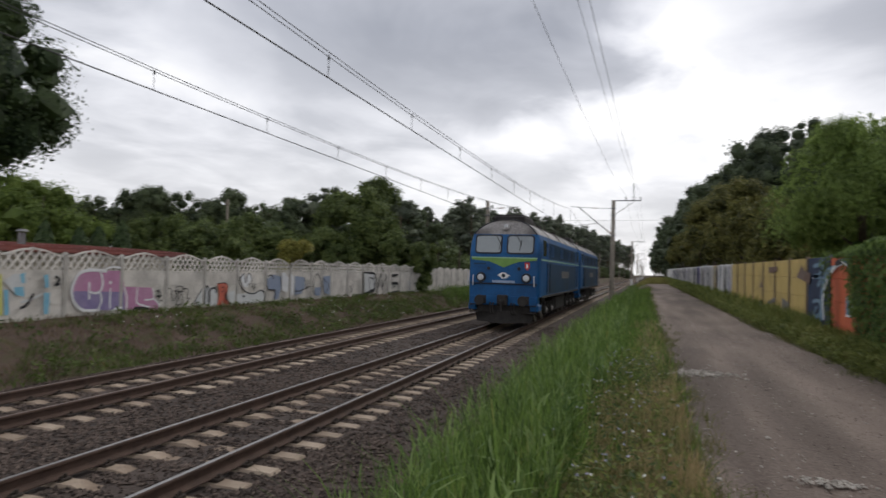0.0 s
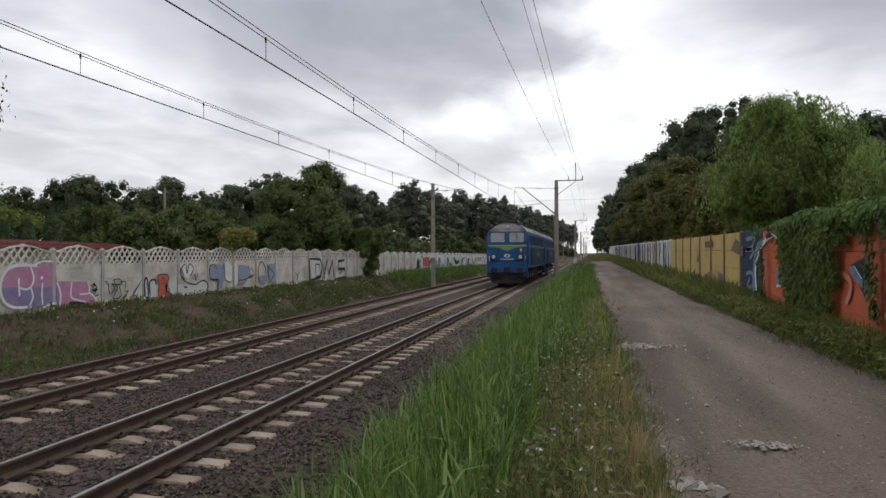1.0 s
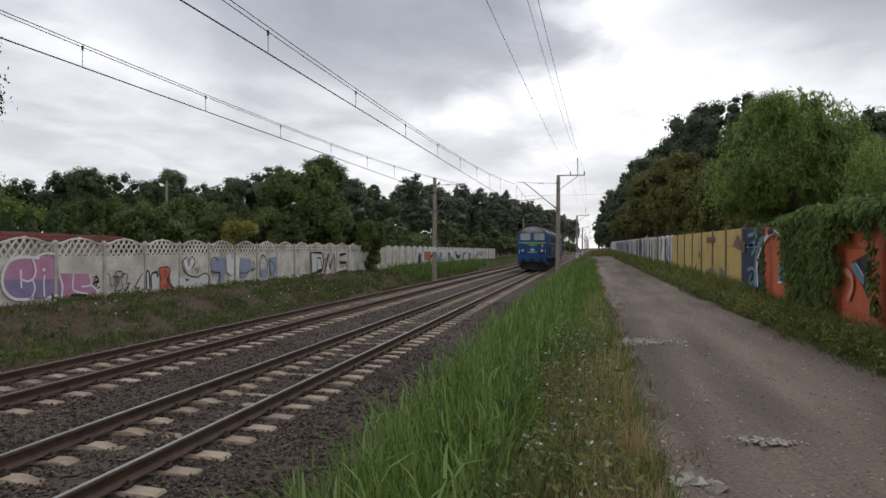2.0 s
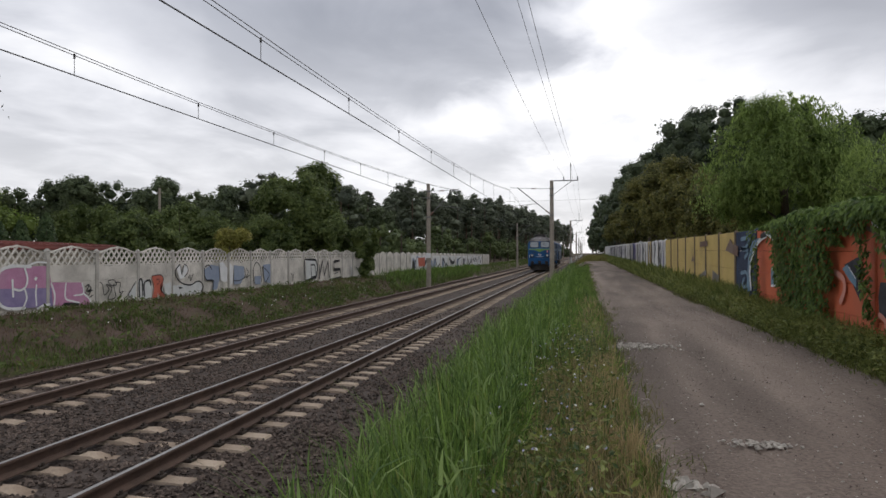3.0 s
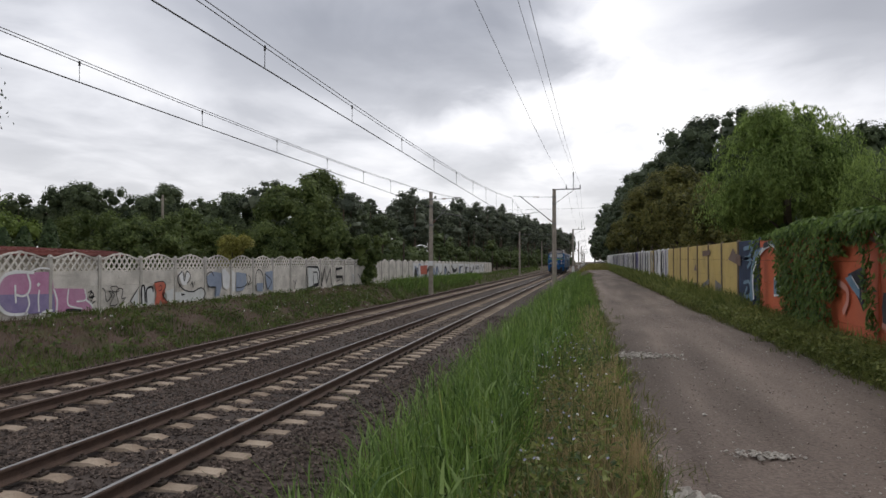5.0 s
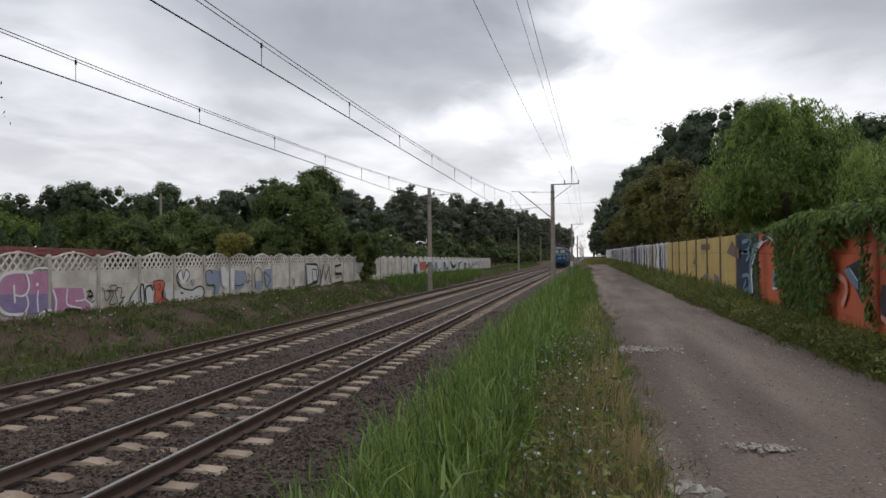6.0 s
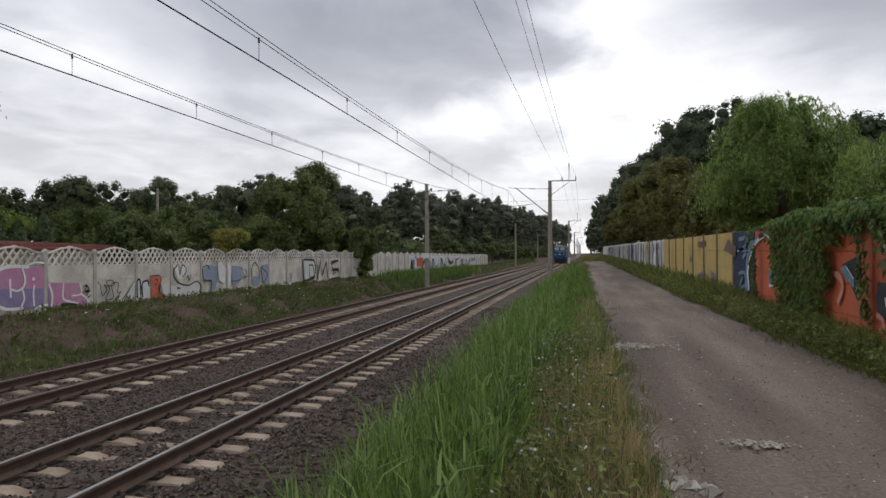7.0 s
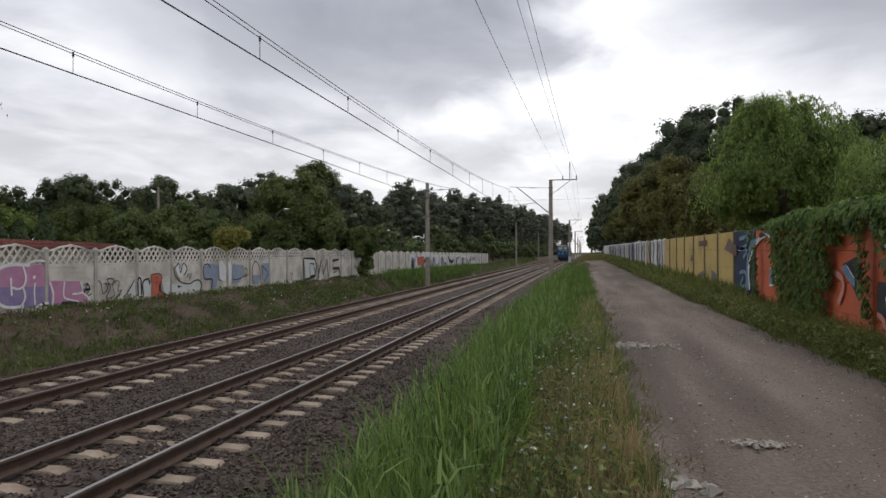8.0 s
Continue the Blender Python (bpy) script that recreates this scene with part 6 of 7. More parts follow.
    spots = [(-29, 26.0, 5.4, 3.0), (-33, 28.5, 6.0, 3.4), (-24.5, 32, 4.6, 2.3), (-22.5, 30, 4.3, 2.0), (-23.5, 35.5, 5.4, 2.4), (-20.5, 36.5, 4.2, 1.9), (-21.5, 41.5, 4.8, 2.3), (-18.8, 37.2, 4.7, 1.9), (-26.5, 39, 5, 2.6), (-19.5, 47.5, 5.6, 2.3), (-30, 36, 5.2, 2.8)]
    for i, (x, y, h, r) in enumerate(spots):
        tree("fruit_tree", "bright green garden tree behind the fence" if i < 2 else "round green garden tree behind the fence", x, y, h if i < 2 else h * 0.84, r * 1.12, 0.3, LIME_LEAF if i < 2 else FRUIT_LEAF, 50 + i, 0.1, 7500, 12, group="garden trees", trunk=0.1, loose=0.32)
    for i, (x, y, h) in enumerate(((-22, 23.8, 3.3), (-22.2, 22.7, 2.9), (-22.3, 21.8, 2.8), (-22.6, 20.4, 3.0))):
        rng2 = np.random.default_rng(70 + i)
        z = ground_height(x, y)
        root = thing("thuja", "slim dark green columnar conifer in a garden", "tree", (x, y, z), "thujas")
        n = 2600
        t = rng2.uniform(0, 1, n)
        g = rng2.uniform(0, 6.28, n)
        rr = 0.52 * (1 - t ** 2.2) ** 0.7 * rng2.uniform(0.75, 1.05, n) + 0.03
        p = np.stack([rr * np.cos(g), rr * np.sin(g), 0.1 + (h - 0.1) * t], 1)
        nrm = np.stack([np.cos(g), np.sin(g), 0.5 + 0 * g], 1) + rng2.normal(0, 0.4, (n, 3))
        nrm /= np.linalg.norm(nrm, axis=1, keepdims=True)
        v, f = leaves_at(p, nrm, rng2.uniform(0.05, 0.1, n), rng2, 2.2)
        mesh_object("crown", v.tolist(), f.tolist(), THUJA_LEAF, root)
        bm = bmesh.new()
        rod(bm, (0, 0, -0.1), (0, 0, h * 0.8), 0.07, 0.02, 7)
        part("trunk", bm, BARK, root)
    # beside the lane
    willow = tree("willow_tree", "bright green willow tree behind the painted wall", 6.85, 24.6, 6.5, 2.4, 0.8, WILLOW_LEAF, 81, 0.04, 46000, 20, aspect=4.4, droop=0.5, trunk=0.2, clumps=9, loose=0.36, core=0.5)
    shoots(willow, WILLOW_LEAF, 85, 620, (0, 0, 3.8), (2.4, 2.4, 2.75), 1.15, 0.042)
    willow = tree("willow_tree", "pale green willow tree beside the ivy-covered wall", 8.5, 19.2, 4.6, 1.9, 0.8, WILLOW_LEAF, 82, 0.038, 24000, 14, aspect=4.4, droop=0.5, trunk=0.15, loose=0.36, core=0.5)
    shoots(willow, WILLOW_LEAF, 86, 300, (0, 0, 2.7), (1.85, 1.85, 1.9), 0.7, 0.036)
    for i, (x, y, h, r) in enumerate(((6.0, 45, 7.2, 2.5), (6.1, 52, 8.0, 2.7), (6.0, 61, 7.9, 2.8), (5.8, 74, 7.6, 2.8), (6.0, 38, 5.6, 2.1), (6.0, 31, 4.2, 1.8), (5.7, 92, 7.5, 2.8))):
        tree("maple_tree", "bronze-green broadleaf tree leaning over the painted wall", x, y, h, r, 1.35, BRONZE_LEAF, 90 + i, 0.11, 8500, 14, group="trees behind the wall", trunk=0.14, loose=0.3)


def blades(name, places, heights, widths, mat, label, category, seed, bend=0.42):
    """Blades of grass, three joints each, in one mesh."""
    rng = np.random.default_rng(seed)
    p, h, w = np.asarray(places, float), np.asarray(heights, float), np.asarray(widths, float)
    n = len(p)
    a, g = rng.uniform(0, 6.28, n), rng.uniform(0, 6.28, n)
    side = np.stack([np.cos(a), np.sin(a), 0 * a], 1) * w[:, None]
    lean = np.stack([np.cos(g), np.sin(g), 0 * g], 1) * (rng.uniform(0.1, 1, n) ** 1.5 * bend * h * 2)[:, None]
    rows = []
    for t, q in ((0, 1.0), (0.45, 0.85), (0.8, 0.5), (1.0, 0.0)):
        c = p + lean * t * t + np.array((0, 0, 1)) * (h * (t - 0.22 * t * t * (np.linalg.norm(lean, axis=1) / (h + 1e-6))))[:, None]
        rows += [c - side * q / 2, c + side * q / 2] if q else [c]
    v = np.stack(rows, 1).reshape(-1, 3)
    o = 7 * np.arange(n)[:, None]
    quads = np.concatenate([o + np.array((0, 1, 3, 2)), o + np.array((2, 3, 5, 4))])
    tris = o + np.array((4, 5, 6))
    ob = mesh_object(name, v.tolist(), quads.tolist() + tris.tolist(), mat)
    return tagged(ob, label, category, kind="stuff")


def scatter(rng, count, x0, x1, y0, y1, clump=0.0, size=0.8):
    """Random places on the ground, thinned in patches."""
    out = []
    xs, ys, rs = rng.uniform(x0, x1, count), y0 + (y1 - y0) * rng.uniform(0, 1, count), rng.uniform(0, 1, count)
    for x, y, r in zip(xs, ys, rs):
        if clump and bump_at(x, y, size) * 0.5 + 0.5 < clump * r + 0.12:
            continue
        out.append((x, y, ground_height(x, y) - 0.02))
    return out


def build_grass():
    rng = np.random.default_rng(61)
    # tall reed-like grass on the bank between the ballast and the lane
    pts = []
    for y0, y1, n in ((2.2, 6, 9500), (6, 12, 12500), (12, 24, 15000), (24, 50, 15000), (50, 120, 15000)):
        for x, y, z in scatter(rng, n, -2.2, 0.05, y0, y1, 1.15, 0.45):
            if y < 8.2 and x > -0.62 + 0.3 * bump_at(x, y, 0.7) and rng.random() < 0.8:
                continue
            if y < 8 and x < -1.9 + 0.3 * bump_at(x, y, 0.5):
                continue
            pts.append((x + (drift(y) if y > 0 else 0), y, z))
    p = np.array(pts)
    k = np.clip((p[:, 0] + 2.4) / 0.8, 0.35, 1) * np.clip((0.35 - p[:, 0]) / 1.3, 0.3, 1)
    h = k * rng.uniform(0.3, 0.85, len(p)) * (1 + 1.1 * np.array([bump_at(a, b, 0.6) for a, b, _ in pts]))
    w = rng.uniform(0.005, 0.015, len(p)) * (1 + p[:, 1] / 28)
    blades("tall_grass", p, h, w, GRASS_LEAF, "tall bright green grass on the bank beside the track", "grass", 62)
    # reeds: upright stalks with arching leaves along them
    stalks, starts, sizes, wide, heights = [], [], [], [], []
    for x, y, z in scatter(rng, 640, -2.05, -0.55, 2.6, 9, 0.95, 0.5) + scatter(rng, 700, -2.2, -0.4, 9, 22, 0.8, 0.6) + scatter(rng, 320, -2.1, -0.5, 22, 60, 0.6):
        h = rng.uniform(0.45, 0.95) * (0.75 + 0.25 * min(1, -x / 1.5))
        stalks.append((x, y, z))
        heights.append(h)
        for q in np.linspace(0.2, 0.95, 7):
            starts.append((x + rng.normal(0, 0.012), y + rng.normal(0, 0.012), z + h * q))
            sizes.append(rng.uniform(0.2, 0.36) * (1.1 - 0.5 * q))
            wide.append(rng.uniform(0.01, 0.022) * (1 + y / 35))
    blades("reed_stalks", stalks, heights, [0.008 + y / 3000 for _, y, _ in stalks], GRASS_LEAF, "upright green reed stalks on the bank", "reeds", 75, 0.08)
    blades("reed_leaves", starts, sizes, wide, REED_LEAF, "arching blue-green reed leaves on the bank", "reeds", 76, 0.75)
    tufts = []
    for x, y, z in scatter(rng, 120, -1.95, -0.5, 3.2, 14) + scatter(rng, 120, -2.4, -0.5, 14, 40):
        for q in rng.normal(0, 0.1, (26, 2)):
            tufts.append((x + q[0], y + q[1], z))
    p = np.array(tufts)
    blades("reed_tufts", p, rng.uniform(0.45, 1.0, len(p)) * np.clip((0.2 - p[:, 0]) / 1.2, 0.5, 1), rng.uniform(0.009, 0.02, len(p)), GRASS_LEAF, "tufts of tall reed grass on the bank", "grass", 74, 0.3)
    # dry, low growth along the edge of the lane
    p = np.array(scatter(rng, 21000, -0.85, 0.44, 2.4, 9, 0.6, 0.35) + scatter(rng, 1600, -0.3, 0.47, 9, 20, 0.6, 0.5))
    blades("dry_grass", p, rng.uniform(0.06, 0.34, len(p)), rng.uniform(0.003, 0.009, len(p)) * (1 + p[:, 1] / 25), DRY_LEAF, "dry brownish low grass along the lane's edge", "grass", 63)
    p = np.array(scatter(rng, 8000, -1.0, 0.52, 2.4, 9, 1.1, 0.3) + [(x + drift(y), y, z) for x, y, z in scatter(rng, 15000, -0.8, 0.5, 9, 60, 0.5, 0.5)])
    blades("low_grass", p, rng.uniform(0.08, 0.32, len(p)), rng.uniform(0.005, 0.011, len(p)) * (1 + p[:, 1] / 25), GRASS_LEAF, "low green grass along the lane's edge", "grass", 78)
    # ragged tufts that spill over both edges of the lane
    tufts = []
    for y0, y1, n, edge, way in ((2.6, 9, 46, 0.4, 1), (9, 24, 60, 0.42, 1), (24, 70, 80, 0.42, 1), (6, 24, 70, 3.36, -1), (24, 80, 80, 3.38, -1)):
        for _ in range(n):
            y = rng.uniform(y0, y1)
            x = edge + way * rng.exponential(0.07) + (drift(y) if way > 0 else 0)
            size = rng.uniform(0.03, 0.09) * (1 + y / 60)
            for q in rng.normal(0, 1, (34, 2)):
                a, b = x + q[0] * size, y + q[1] * size * 2.2
                tufts.append((a, b, ground_height(a, b) - 0.01))
    p = np.array(tufts)
    blades("edge_tufts", p, rng.uniform(0.04, 0.2, len(p)), rng.uniform(0.004, 0.01, len(p)) * (1 + p[:, 1] / 25), WEED_LEAF, "ragged low tufts spilling onto the lane", "grass", 91, 0.7)
    # far bank
    p = np.array([q for q in scatter(rng, 26000, -15.0, -11.9, 8, 46) if bump_at(q[0] * 1.6, q[1] * 0.7, 1.4) + 0.35 * bump_at(q[0], q[1], 0.4) > -0.1 + 0.4 * (abs(q[0] + 14.2) < 0.5)] + scatter(rng, 12000, -15.0, -11.9, 46, 75, 0.7, 2.0) + scatter(rng, 8000, -16, -11.7, 75, 190, 0.2, 2.0))
    far = p[:, 1] > 48
    blades("bank_grass", p, rng.uniform(0.07, 0.24, len(p)) * np.where(far, 2.2, 1.0), rng.uniform(0.012, 0.026, len(p)) * (1 + p[:, 1] / 60), BANK_LEAF, "patchy green grass on the far bank", "grass", 64)
    p = np.array(scatter(rng, 19000, -15.0, -12.0, 8, 48, 0.6, 0.9))
    blades("dead_bank_grass", p, rng.uniform(0.07, 0.24, len(p)), rng.uniform(0.008, 0.018, len(p)) * (1 + p[:, 1] / 60), BROWN_LEAF, "matted brown dead grass on the far bank", "grass", 98, 0.8)
    p = np.array(scatter(rng, 6500, -14.5, -12.4, 44, 85, 0.9, 2.0))
    blades("reeds", p, rng.uniform(0.3, 0.85, len(p)), rng.uniform(0.03, 0.055, len(p)), GRASS_LEAF, "tall green reeds below the far fence", "grass", 65)
    # verge under the painted wall
    p = np.array(scatter(rng, 17000, 3.3, 3.98, 6, 24, 0.4, 0.5) + scatter(rng, 13000, 3.35, 3.98, 24, 110, 0.2))
    h = rng.uniform(0.12, 0.55, len(p)) * np.where(p[:, 1] > 17, 1.35, 1.0) * np.clip((p[:, 0] - 3.2) / 0.5, 0.3, 1)
    blades("verge_grass", p, h, rng.uniform(0.007, 0.016, len(p)) * (1 + p[:, 1] / 40), VERGE_LEAF, "green grass and weeds under the painted wall", "grass", 66)
    p = np.array(scatter(rng, 9000, 3.25, 3.95, 24, 112, 0.3))
    blades("verge_bushes", p, rng.uniform(0.25, 0.85, len(p)) * np.clip((p[:, 0] - 3.0) / 0.7, 0.4, 1), rng.uniform(0.03, 0.06, len(p)) * (1 + p[:, 1] / 60), VERGE_LEAF, "rank green growth under the far end of the wall", "grass", 79)
    p = np.array([(x + drift(y), y, z) for x, y, z in scatter(rng, 9000, -1.2, 4.6, 86, 150)])
    blades("far_meadow", p, rng.uniform(0.3, 0.75, len(p)), rng.uniform(0.06, 0.11, len(p)), MEADOW_LEAF, "pale green rough meadow where the lane ends", "grass", 80)
    p = np.array(scatter(rng, 5000, -2.2, 0.0, -6, 2.2, 0.8, 0.6))
    blades("near_grass", p, rng.uniform(0.25, 0.6, len(p)), rng.uniform(0.008, 0.018, len(p)), GRASS_LEAF, "tall bright green grass on the bank", "grass", 83)
    # broad weed leaves
    def weeds(name, label, spots, size, seed, mat):
        r = np.random.default_rng(seed)
        base = np.repeat(np.array(spots), 9, 0)
        q = base + r.normal(0, 0.09, base.shape) * np.array((1, 1, 0)) + np.array((0, 0, 1)) * r.uniform(0.05, 0.38, (len(base), 1))
        nrm = r.normal(0, 0.5, base.shape) + np.array((0, 0, 0.8))
        nrm /= np.linalg.norm(nrm, axis=1, keepdims=True)
        v, f = leaves_at(q, nrm, r.uniform(0.6, 1.3, len(q)) * size, r, 2.6)
        tagged(mesh_object(name, v.tolist(), f.tolist(), mat), label, "weeds", kind="stuff")
    weeds("broadleaf_weeds", "leafy green weeds along the painted wall", scatter(rng, 2900, 3.3, 3.97, 7, 34, 0.45, 0.6), 0.031, 67, VERGE_LEAF)
    weeds("bank_weeds", "leafy weeds among the tall grass", scatter(rng, 1700, -1.6, 0.25, 2.6, 12, 0.9, 0.5), 0.026, 68, VERGE_LEAF)
    weeds("bank_herbs", "dark leafy herbs on the dry edge of the bank", scatter(rng, 750, -1.1, 0.15, 3.0, 11, 1.2, 0.5), 0.024, 84, OAK_HERB)
    weeds("far_bank_weeds", "leafy weeds on the far bank", scatter(rng, 2200, -14.35, -11.9, 8, 60, 1.5, 1.1), 0.06, 69, BANK_LEAF)
    # flowers: a stalk and a small star of petals
    blue, white = material("chicory_petal", (0.3, 0.3, 0.4), (0.44, 0.44, 0.56), 20, 0.7, 0.0), material("white_petal", (0.6, 0.6, 0.55), (0.8, 0.8, 0.76), 20, 0.7, 0.0)
    def flowers(name, label, spots, petal, radius, seed, h0, h1):
        r = random.Random(seed)
        vs, fs, idx = [], [], []
        for x, y, z in spots:
            h = r.uniform(h0, h1)
            cx, cy, cz = x + r.uniform(-0.1, 0.1), y + r.uniform(-0.1, 0.1), z + h
            o = len(vs)
            vs += [(x - 0.004, y, z), (x + 0.004, y, z), (cx + 0.003, cy, cz), (cx - 0.003, cy, cz)]
            fs.append((o, o + 1, o + 2, o + 3)); idx.append(0)
            tilt = r.uniform(-0.6, 0.6)
            for j in range(6):
                a, b = j * math.pi / 3, j * math.pi / 3 + 0.8
                o = len(vs)
                vs += [(cx, cy, cz)] + [(cx + radius * math.cos(q), cy + radius * math.sin(q) * 0.7 - 0.4 * radius, cz + radius * 0.7 * math.sin(q) + tilt * radius * math.cos(q)) for q in (a, b)]
                fs.append((o, o + 1, o + 2)); idx.append(1)
        tagged(mesh_object(name, vs, fs, [WEED_LEAF, petal], None, False, idx), label, "flowers", kind="stuff")
    flowers("chicory_flowers", "pale blue chicory flowers in the grass bank", scatter(rng, 40, -0.9, 0.2, 3.4, 6.5) + scatter(rng, 170, -0.9, 0.1, 6.2, 10.5, 0.9, 0.4), blue, 0.0095, 71, 0.25, 0.6)
    flowers("white_flowers", "small white flowers in the grass bank", scatter(rng, 26, -0.6, 0.3, 4, 9), white, 0.011, 72, 0.15, 0.4)
    flowers("bank_flowers", "small white flowers on the far bank", scatter(rng, 70, -14.6, -12.0, 12, 45), white, 0.024, 73, 0.15, 0.35)


def build_creeper():
    """Creeper over the top and down the face of the wall, in hanging tongues."""
    rng = np.random.default_rng(77)
    root = thing("creeper", "dense green creeper hanging over the painted wall", "vine", (WALL_X, 0, 0))
    tongues = [(15.9, 0.12, 1.9), (14.25, 0.3, 1.3), (13.8, 0.35, 2.05), (13.2, 0.45, 2.1), (12.6, 0.45, 2.1), (12.05, 0.4, 2.0), (11.65, 0.2, 1.2), (11.3, 0.2, 0.5), (10.7, 0.35, 0.35), (10.12, 0.09, 1.6), (9.6, 0.25, 0.35), (8.6, 0.9, 1.2), (7.2, 0.9, 1.6)]
    for y, half, drop in tongues:
        n = int(1250 * half * drop) + 140
        t = rng.uniform(0, 1, n) ** 0.8
        strand = rng.integers(0, 5, n)
        yy = y + (0.42 * (strand - 2) + 0.13 * np.sin(6 * t + strand) + rng.normal(0, 0.16, n)) * half * (1 - 0.3 * t)
        zz = wall_foot(y) + 2.02 - drop * t
        out = 0.05 + 0.22 * (1 - t) * rng.uniform(0.3, 1, n) + 0.12 * rng.uniform(0, 1, n)
        p = np.stack([-out, yy, zz], 1)
        nrm = np.stack([-1 + 0 * t, rng.normal(0, 0.45, n), 0.35 + rng.normal(0, 0.4, n)], 1)
        nrm /= np.linalg.norm(nrm, axis=1, keepdims=True)
        v, f = leaves_at(p, nrm, rng.uniform(0.026, 0.06, n), rng, 2.3, 0.6)
        tagged(mesh_object("hanging_shoot", v.tolist(), f.tolist(), CREEPER_LEAF, root), kind="stuff")
    n = 19000
    yy = rng.uniform(5.5, 15.3, n)
    lump = np.array([bump_at(q, 1.0, 0.8) for q in yy])
    g = rng.uniform(0, math.pi, n)
    rr = (0.26 + 0.1 * lump) * rng.uniform(0.6, 1.05, n)
    fade = np.clip((15.6 - yy) / 1.6, 0.3, 1)
    p = np.stack([0.05 - rr * np.cos(g) * 1.2, yy, np.array([wall_foot(q) for q in yy]) + 1.88 + rr * np.sin(g) * 1.15 * fade], 1)
    nrm = np.stack([-np.cos(g), rng.normal(0, 0.4, n), np.sin(g) + 0.2], 1) + rng.normal(0, 0.3, (n, 3))
    nrm /= np.linalg.norm(nrm, axis=1, keepdims=True)
    v, f = leaves_at(p, nrm, rng.uniform(0.03, 0.065, n), rng, 2.2, 0.5)
    mesh_object("top_growth", v.tolist(), f.tolist(), CREEPER_LEAF, root)
    for y, half, drop in tongues[2:6]:
        stem = bmesh.new()
        rod(stem, (-0.07, y, wall_foot(y)), (-0.07, y + 0.1, wall_foot(y) + 1.95), 0.006, 0.004, 5)
        part("stem", stem, BARK, root)


# ---- behind the fence, and small things ----
def build_shed():
    red = material("roof_red", (0.13, 0.035, 0.03), (0.22, 0.07, 0.055), 1.5, 0.7, 0.2, blotch=(0.1, 0.05, 0.045), amount=0.5)
    block = material("shed_wall", (0.36, 0.33, 0.26), (0.52, 0.48, 0.39), 2, 0.9, 0.3, blotch=(0.3, 0.27, 0.2), amount=0.4)
    shed = thing("garden_shed", "low garden shed with a dark red sheet roof behind the fence", "shed", (-16.0, 0, 0.6))
    bm = bmesh.new()
    box(bm, -3.6, -0.35, 12.6, 20.2, -0.1, 1.83, 0.01)
    part("wall", bm, block, shed)
    bm = bmesh.new()
    tilt = Matrix.Translation((-0.15, 0, 1.9)) @ Matrix.Rotation(radians(2.5), 4, "Y")
    box(bm, -4.0, 0.05, 12.2, 20.6, -0.05, 0.06, 0.01, rot=tilt)
    roof = part("roof", bm, red, shed)
    for i in range(28):
        bm = bmesh.new()
        box(bm, -4.0, 0.06, 12.22 + 0.3 * i, 12.28 + 0.3 * i, 0.055, 0.085, rot=tilt)
        part("rib", bm, red, roof)
    bm = bmesh.new()
    box(bm, -0.12, 0.02, 12.2, 20.6, 1.79, 1.88, 0.01)
    part("fascia", bm, red, shed)
    bm = bmesh.new()
    rod(bm, (-1.0, 14.6, 1.88), (-1.0, 14.6, 2.35), 0.1, None, 12)
    rod(bm, (-1.0, 14.6, 2.38), (-1.0, 14.6, 2.45), 0.17, 0.1, 12)
    part("chimney", bm, STEEL, shed, "short metal chimney with a cap")


def build_utility_pole():
    wood = material("pole_wood", (0.2, 0.175, 0.14), (0.34, 0.3, 0.25), 4, 0.9, 0.3)
    x, y = -38.5, 55.0
    pole = thing("utility_pole", "weathered wooden utility pole among garden trees", "pole", (x, y, ground_height(x, y)))
    bm = bmesh.new()
    rod(bm, (0, 0, -0.5), (0, 0, 7.7), 0.15, 0.1, 9)
    part("pole", bm, wood, pole)
    bm = bmesh.new()
    rod(bm, (-0.3, 0, 7.3), (0.3, 0, 7.3), 0.04, None, 6)
    part("crossbar", bm, wood, pole)


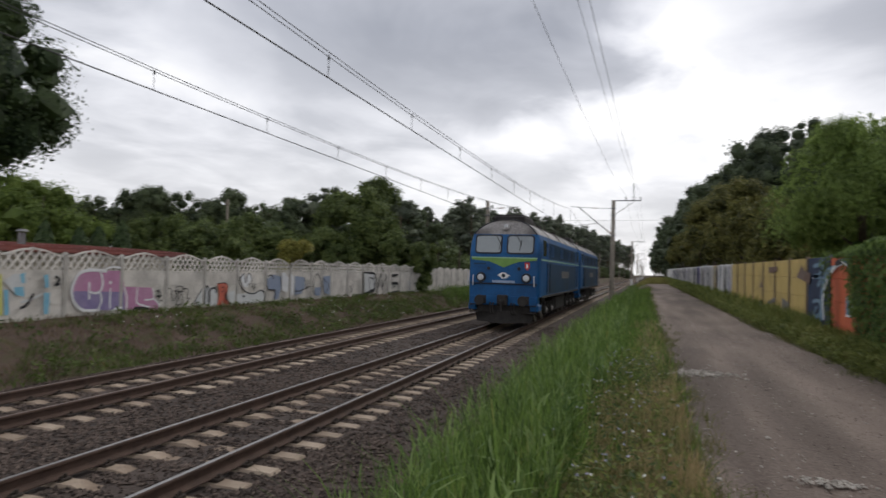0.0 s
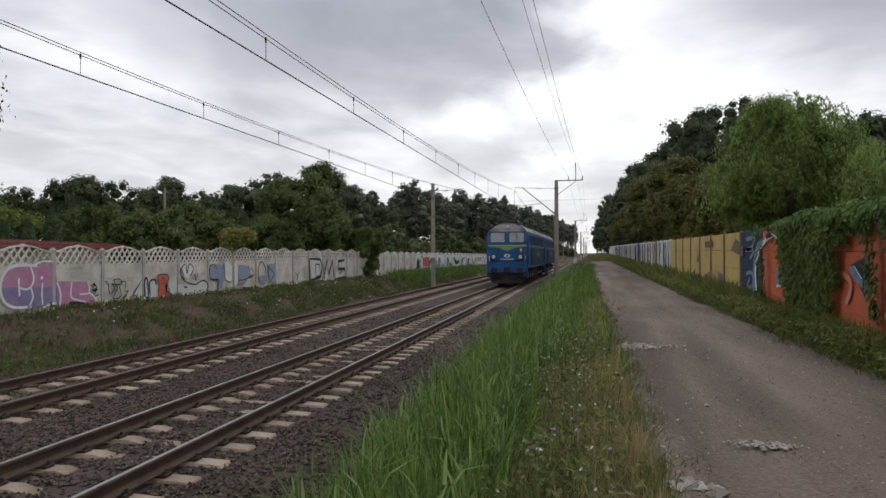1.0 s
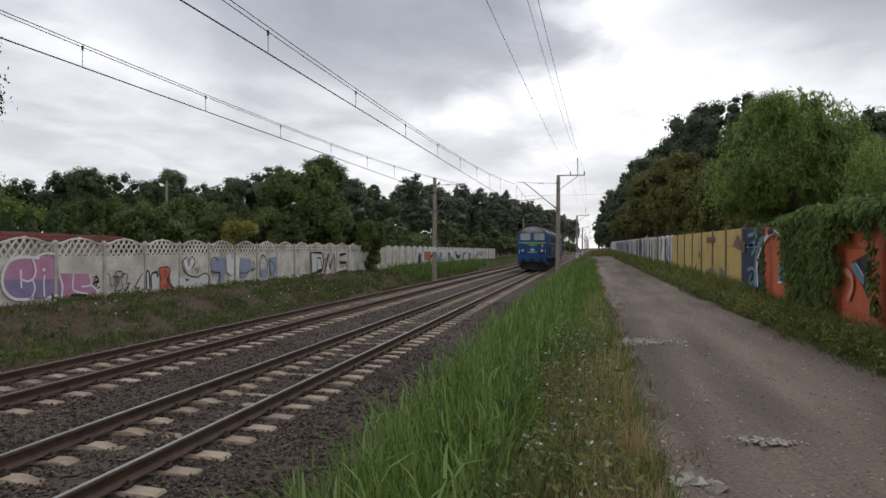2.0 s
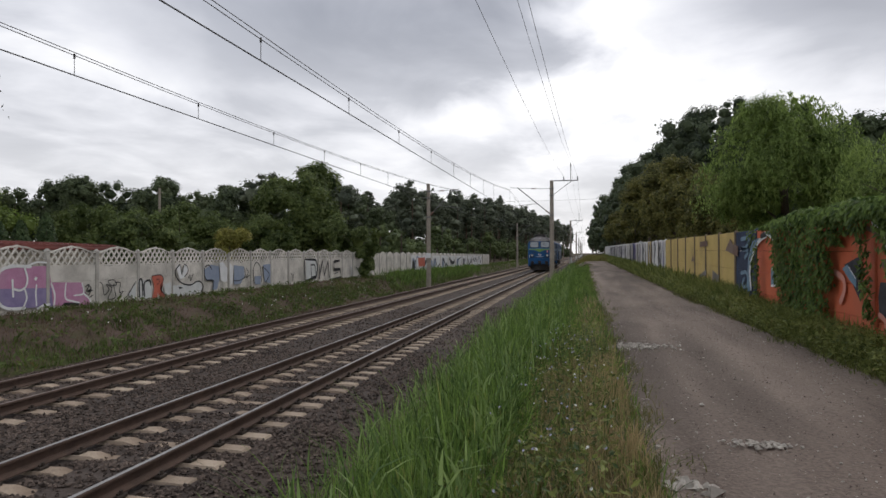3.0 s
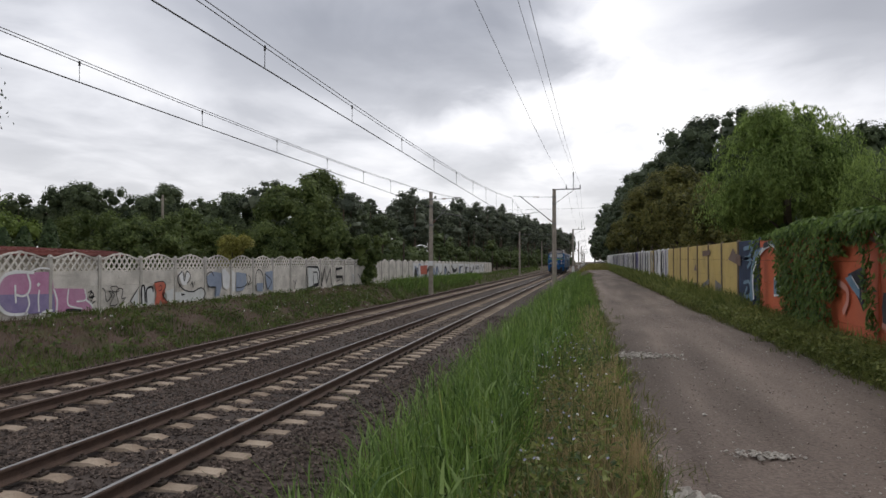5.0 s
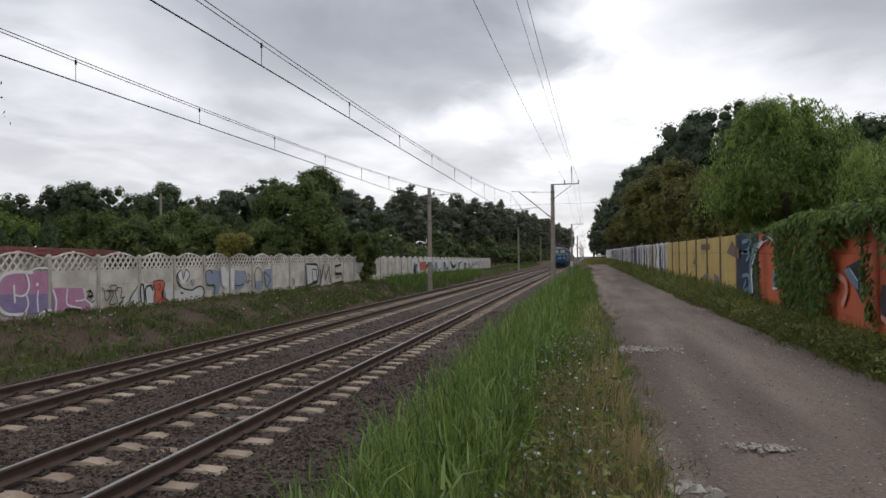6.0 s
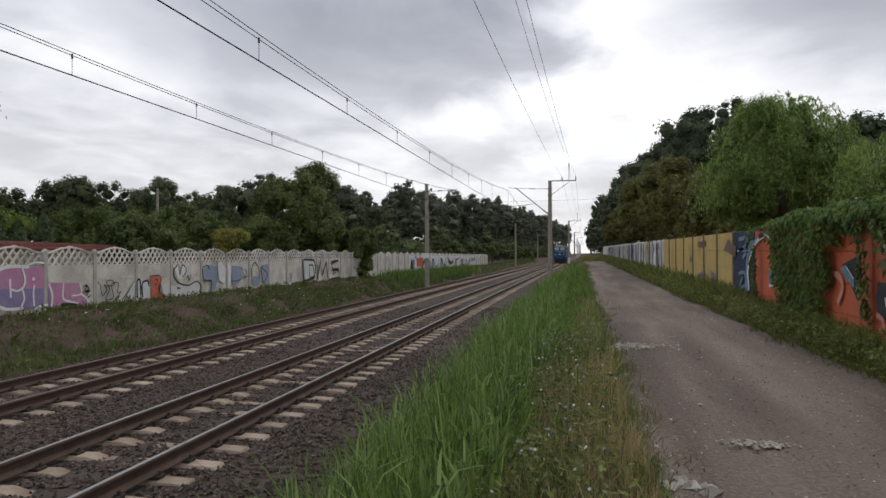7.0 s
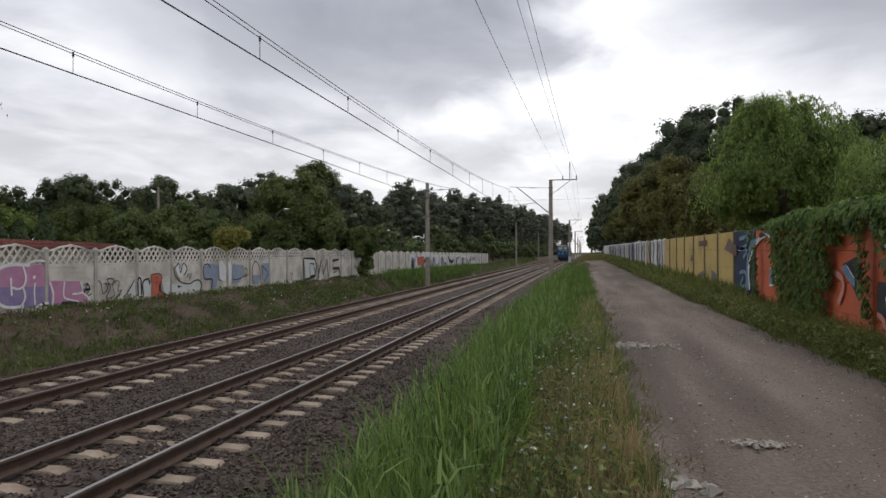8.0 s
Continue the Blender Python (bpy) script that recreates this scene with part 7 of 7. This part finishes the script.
def build_rubble():
    rng = np.random.default_rng(91)
    def on_lane(x, y):
        return (x, y, ground_height(x, y) + 0.05)
    def heap(name, cx, cy, sx, sy, n, s0, s1, label, seed):
        pts = [on_lane(cx + sx * a, cy + sy * b) for a, b in rng.normal(0, 1, (n, 2))]
        rock_field(name, pts, rng.uniform(s0, s1, n), RUBBLE, label, "rubble", 0.6, seed)
    heap("rubble_heap", 0.62, 4.32, 0.11, 0.045, 24, 0.025, 0.085, "small heap of pale broken concrete on the lane", 92)
    heap("rubble_strip", 0.8, 10.5, 0.26, 0.16, 260, 0.008, 0.036, "strip of pale rubble across the lane's edge", 93)
    heap("pothole_rubble", 1.35, 5.4, 0.12, 0.05, 95, 0.006, 0.034, "pale stones in a shallow pothole", 94)
    n = 3600
    xs, ys = rng.uniform(0.45, 3.4, n), 3.0 + 22 * rng.uniform(0, 1, n) ** 1.3
    rock_field("lane_pebbles", [on_lane(a, b) for a, b in zip(xs, ys)], 0.004 + 0.014 * rng.uniform(0, 1, n) ** 4, RUBBLE, "scattered pale pebbles on the gravel lane", "gravel", 0.6, 95)
    n = 5200
    xs, ys = rng.uniform(0.4, 3.5, n), 3.0 + 15 * rng.uniform(0, 1, n) ** 1.2
    rock_field("lane_grit", [on_lane(a, b - 0.004) for a, b in zip(xs, ys)], 0.003 + 0.008 * rng.uniform(0, 1, n) ** 3, STONE, "dark grit strewn over the gravel lane", "gravel", 0.6, 96)
    heap("edge_rubble", 0.52, 7.0, 0.1, 1.6, 160, 0.004, 0.014, "crumbled stones along the lane's edge", 97)
    for x, y, s in ((0.55, 5.15, 0.045), (0.51, 5.96, 0.03), (1.13, 6.71, 0.025), (2.34, 6.26, 0.025), (3.3, 10.1, 0.035), (0.6, 4.62, 0.02)):
        ob = rock_field("lane_stone", [on_lane(x, y)], [s], RUBBLE, "single pale stone on the gravel lane", "stone", 0.6, int(y * 100))
        del ob["kind"]


build_ground()
build_ballast()
build_left_graffiti(build_left_fence())
build_right_graffiti(build_right_wall())
build_poles()
build_wires()
build_shed()
build_utility_pole()
build_trees()
build_creeper()
build_grass()
build_rubble()
TRAIN = build_train()
build_tracks()
build_ballast_stones()
motions(TRAIN)
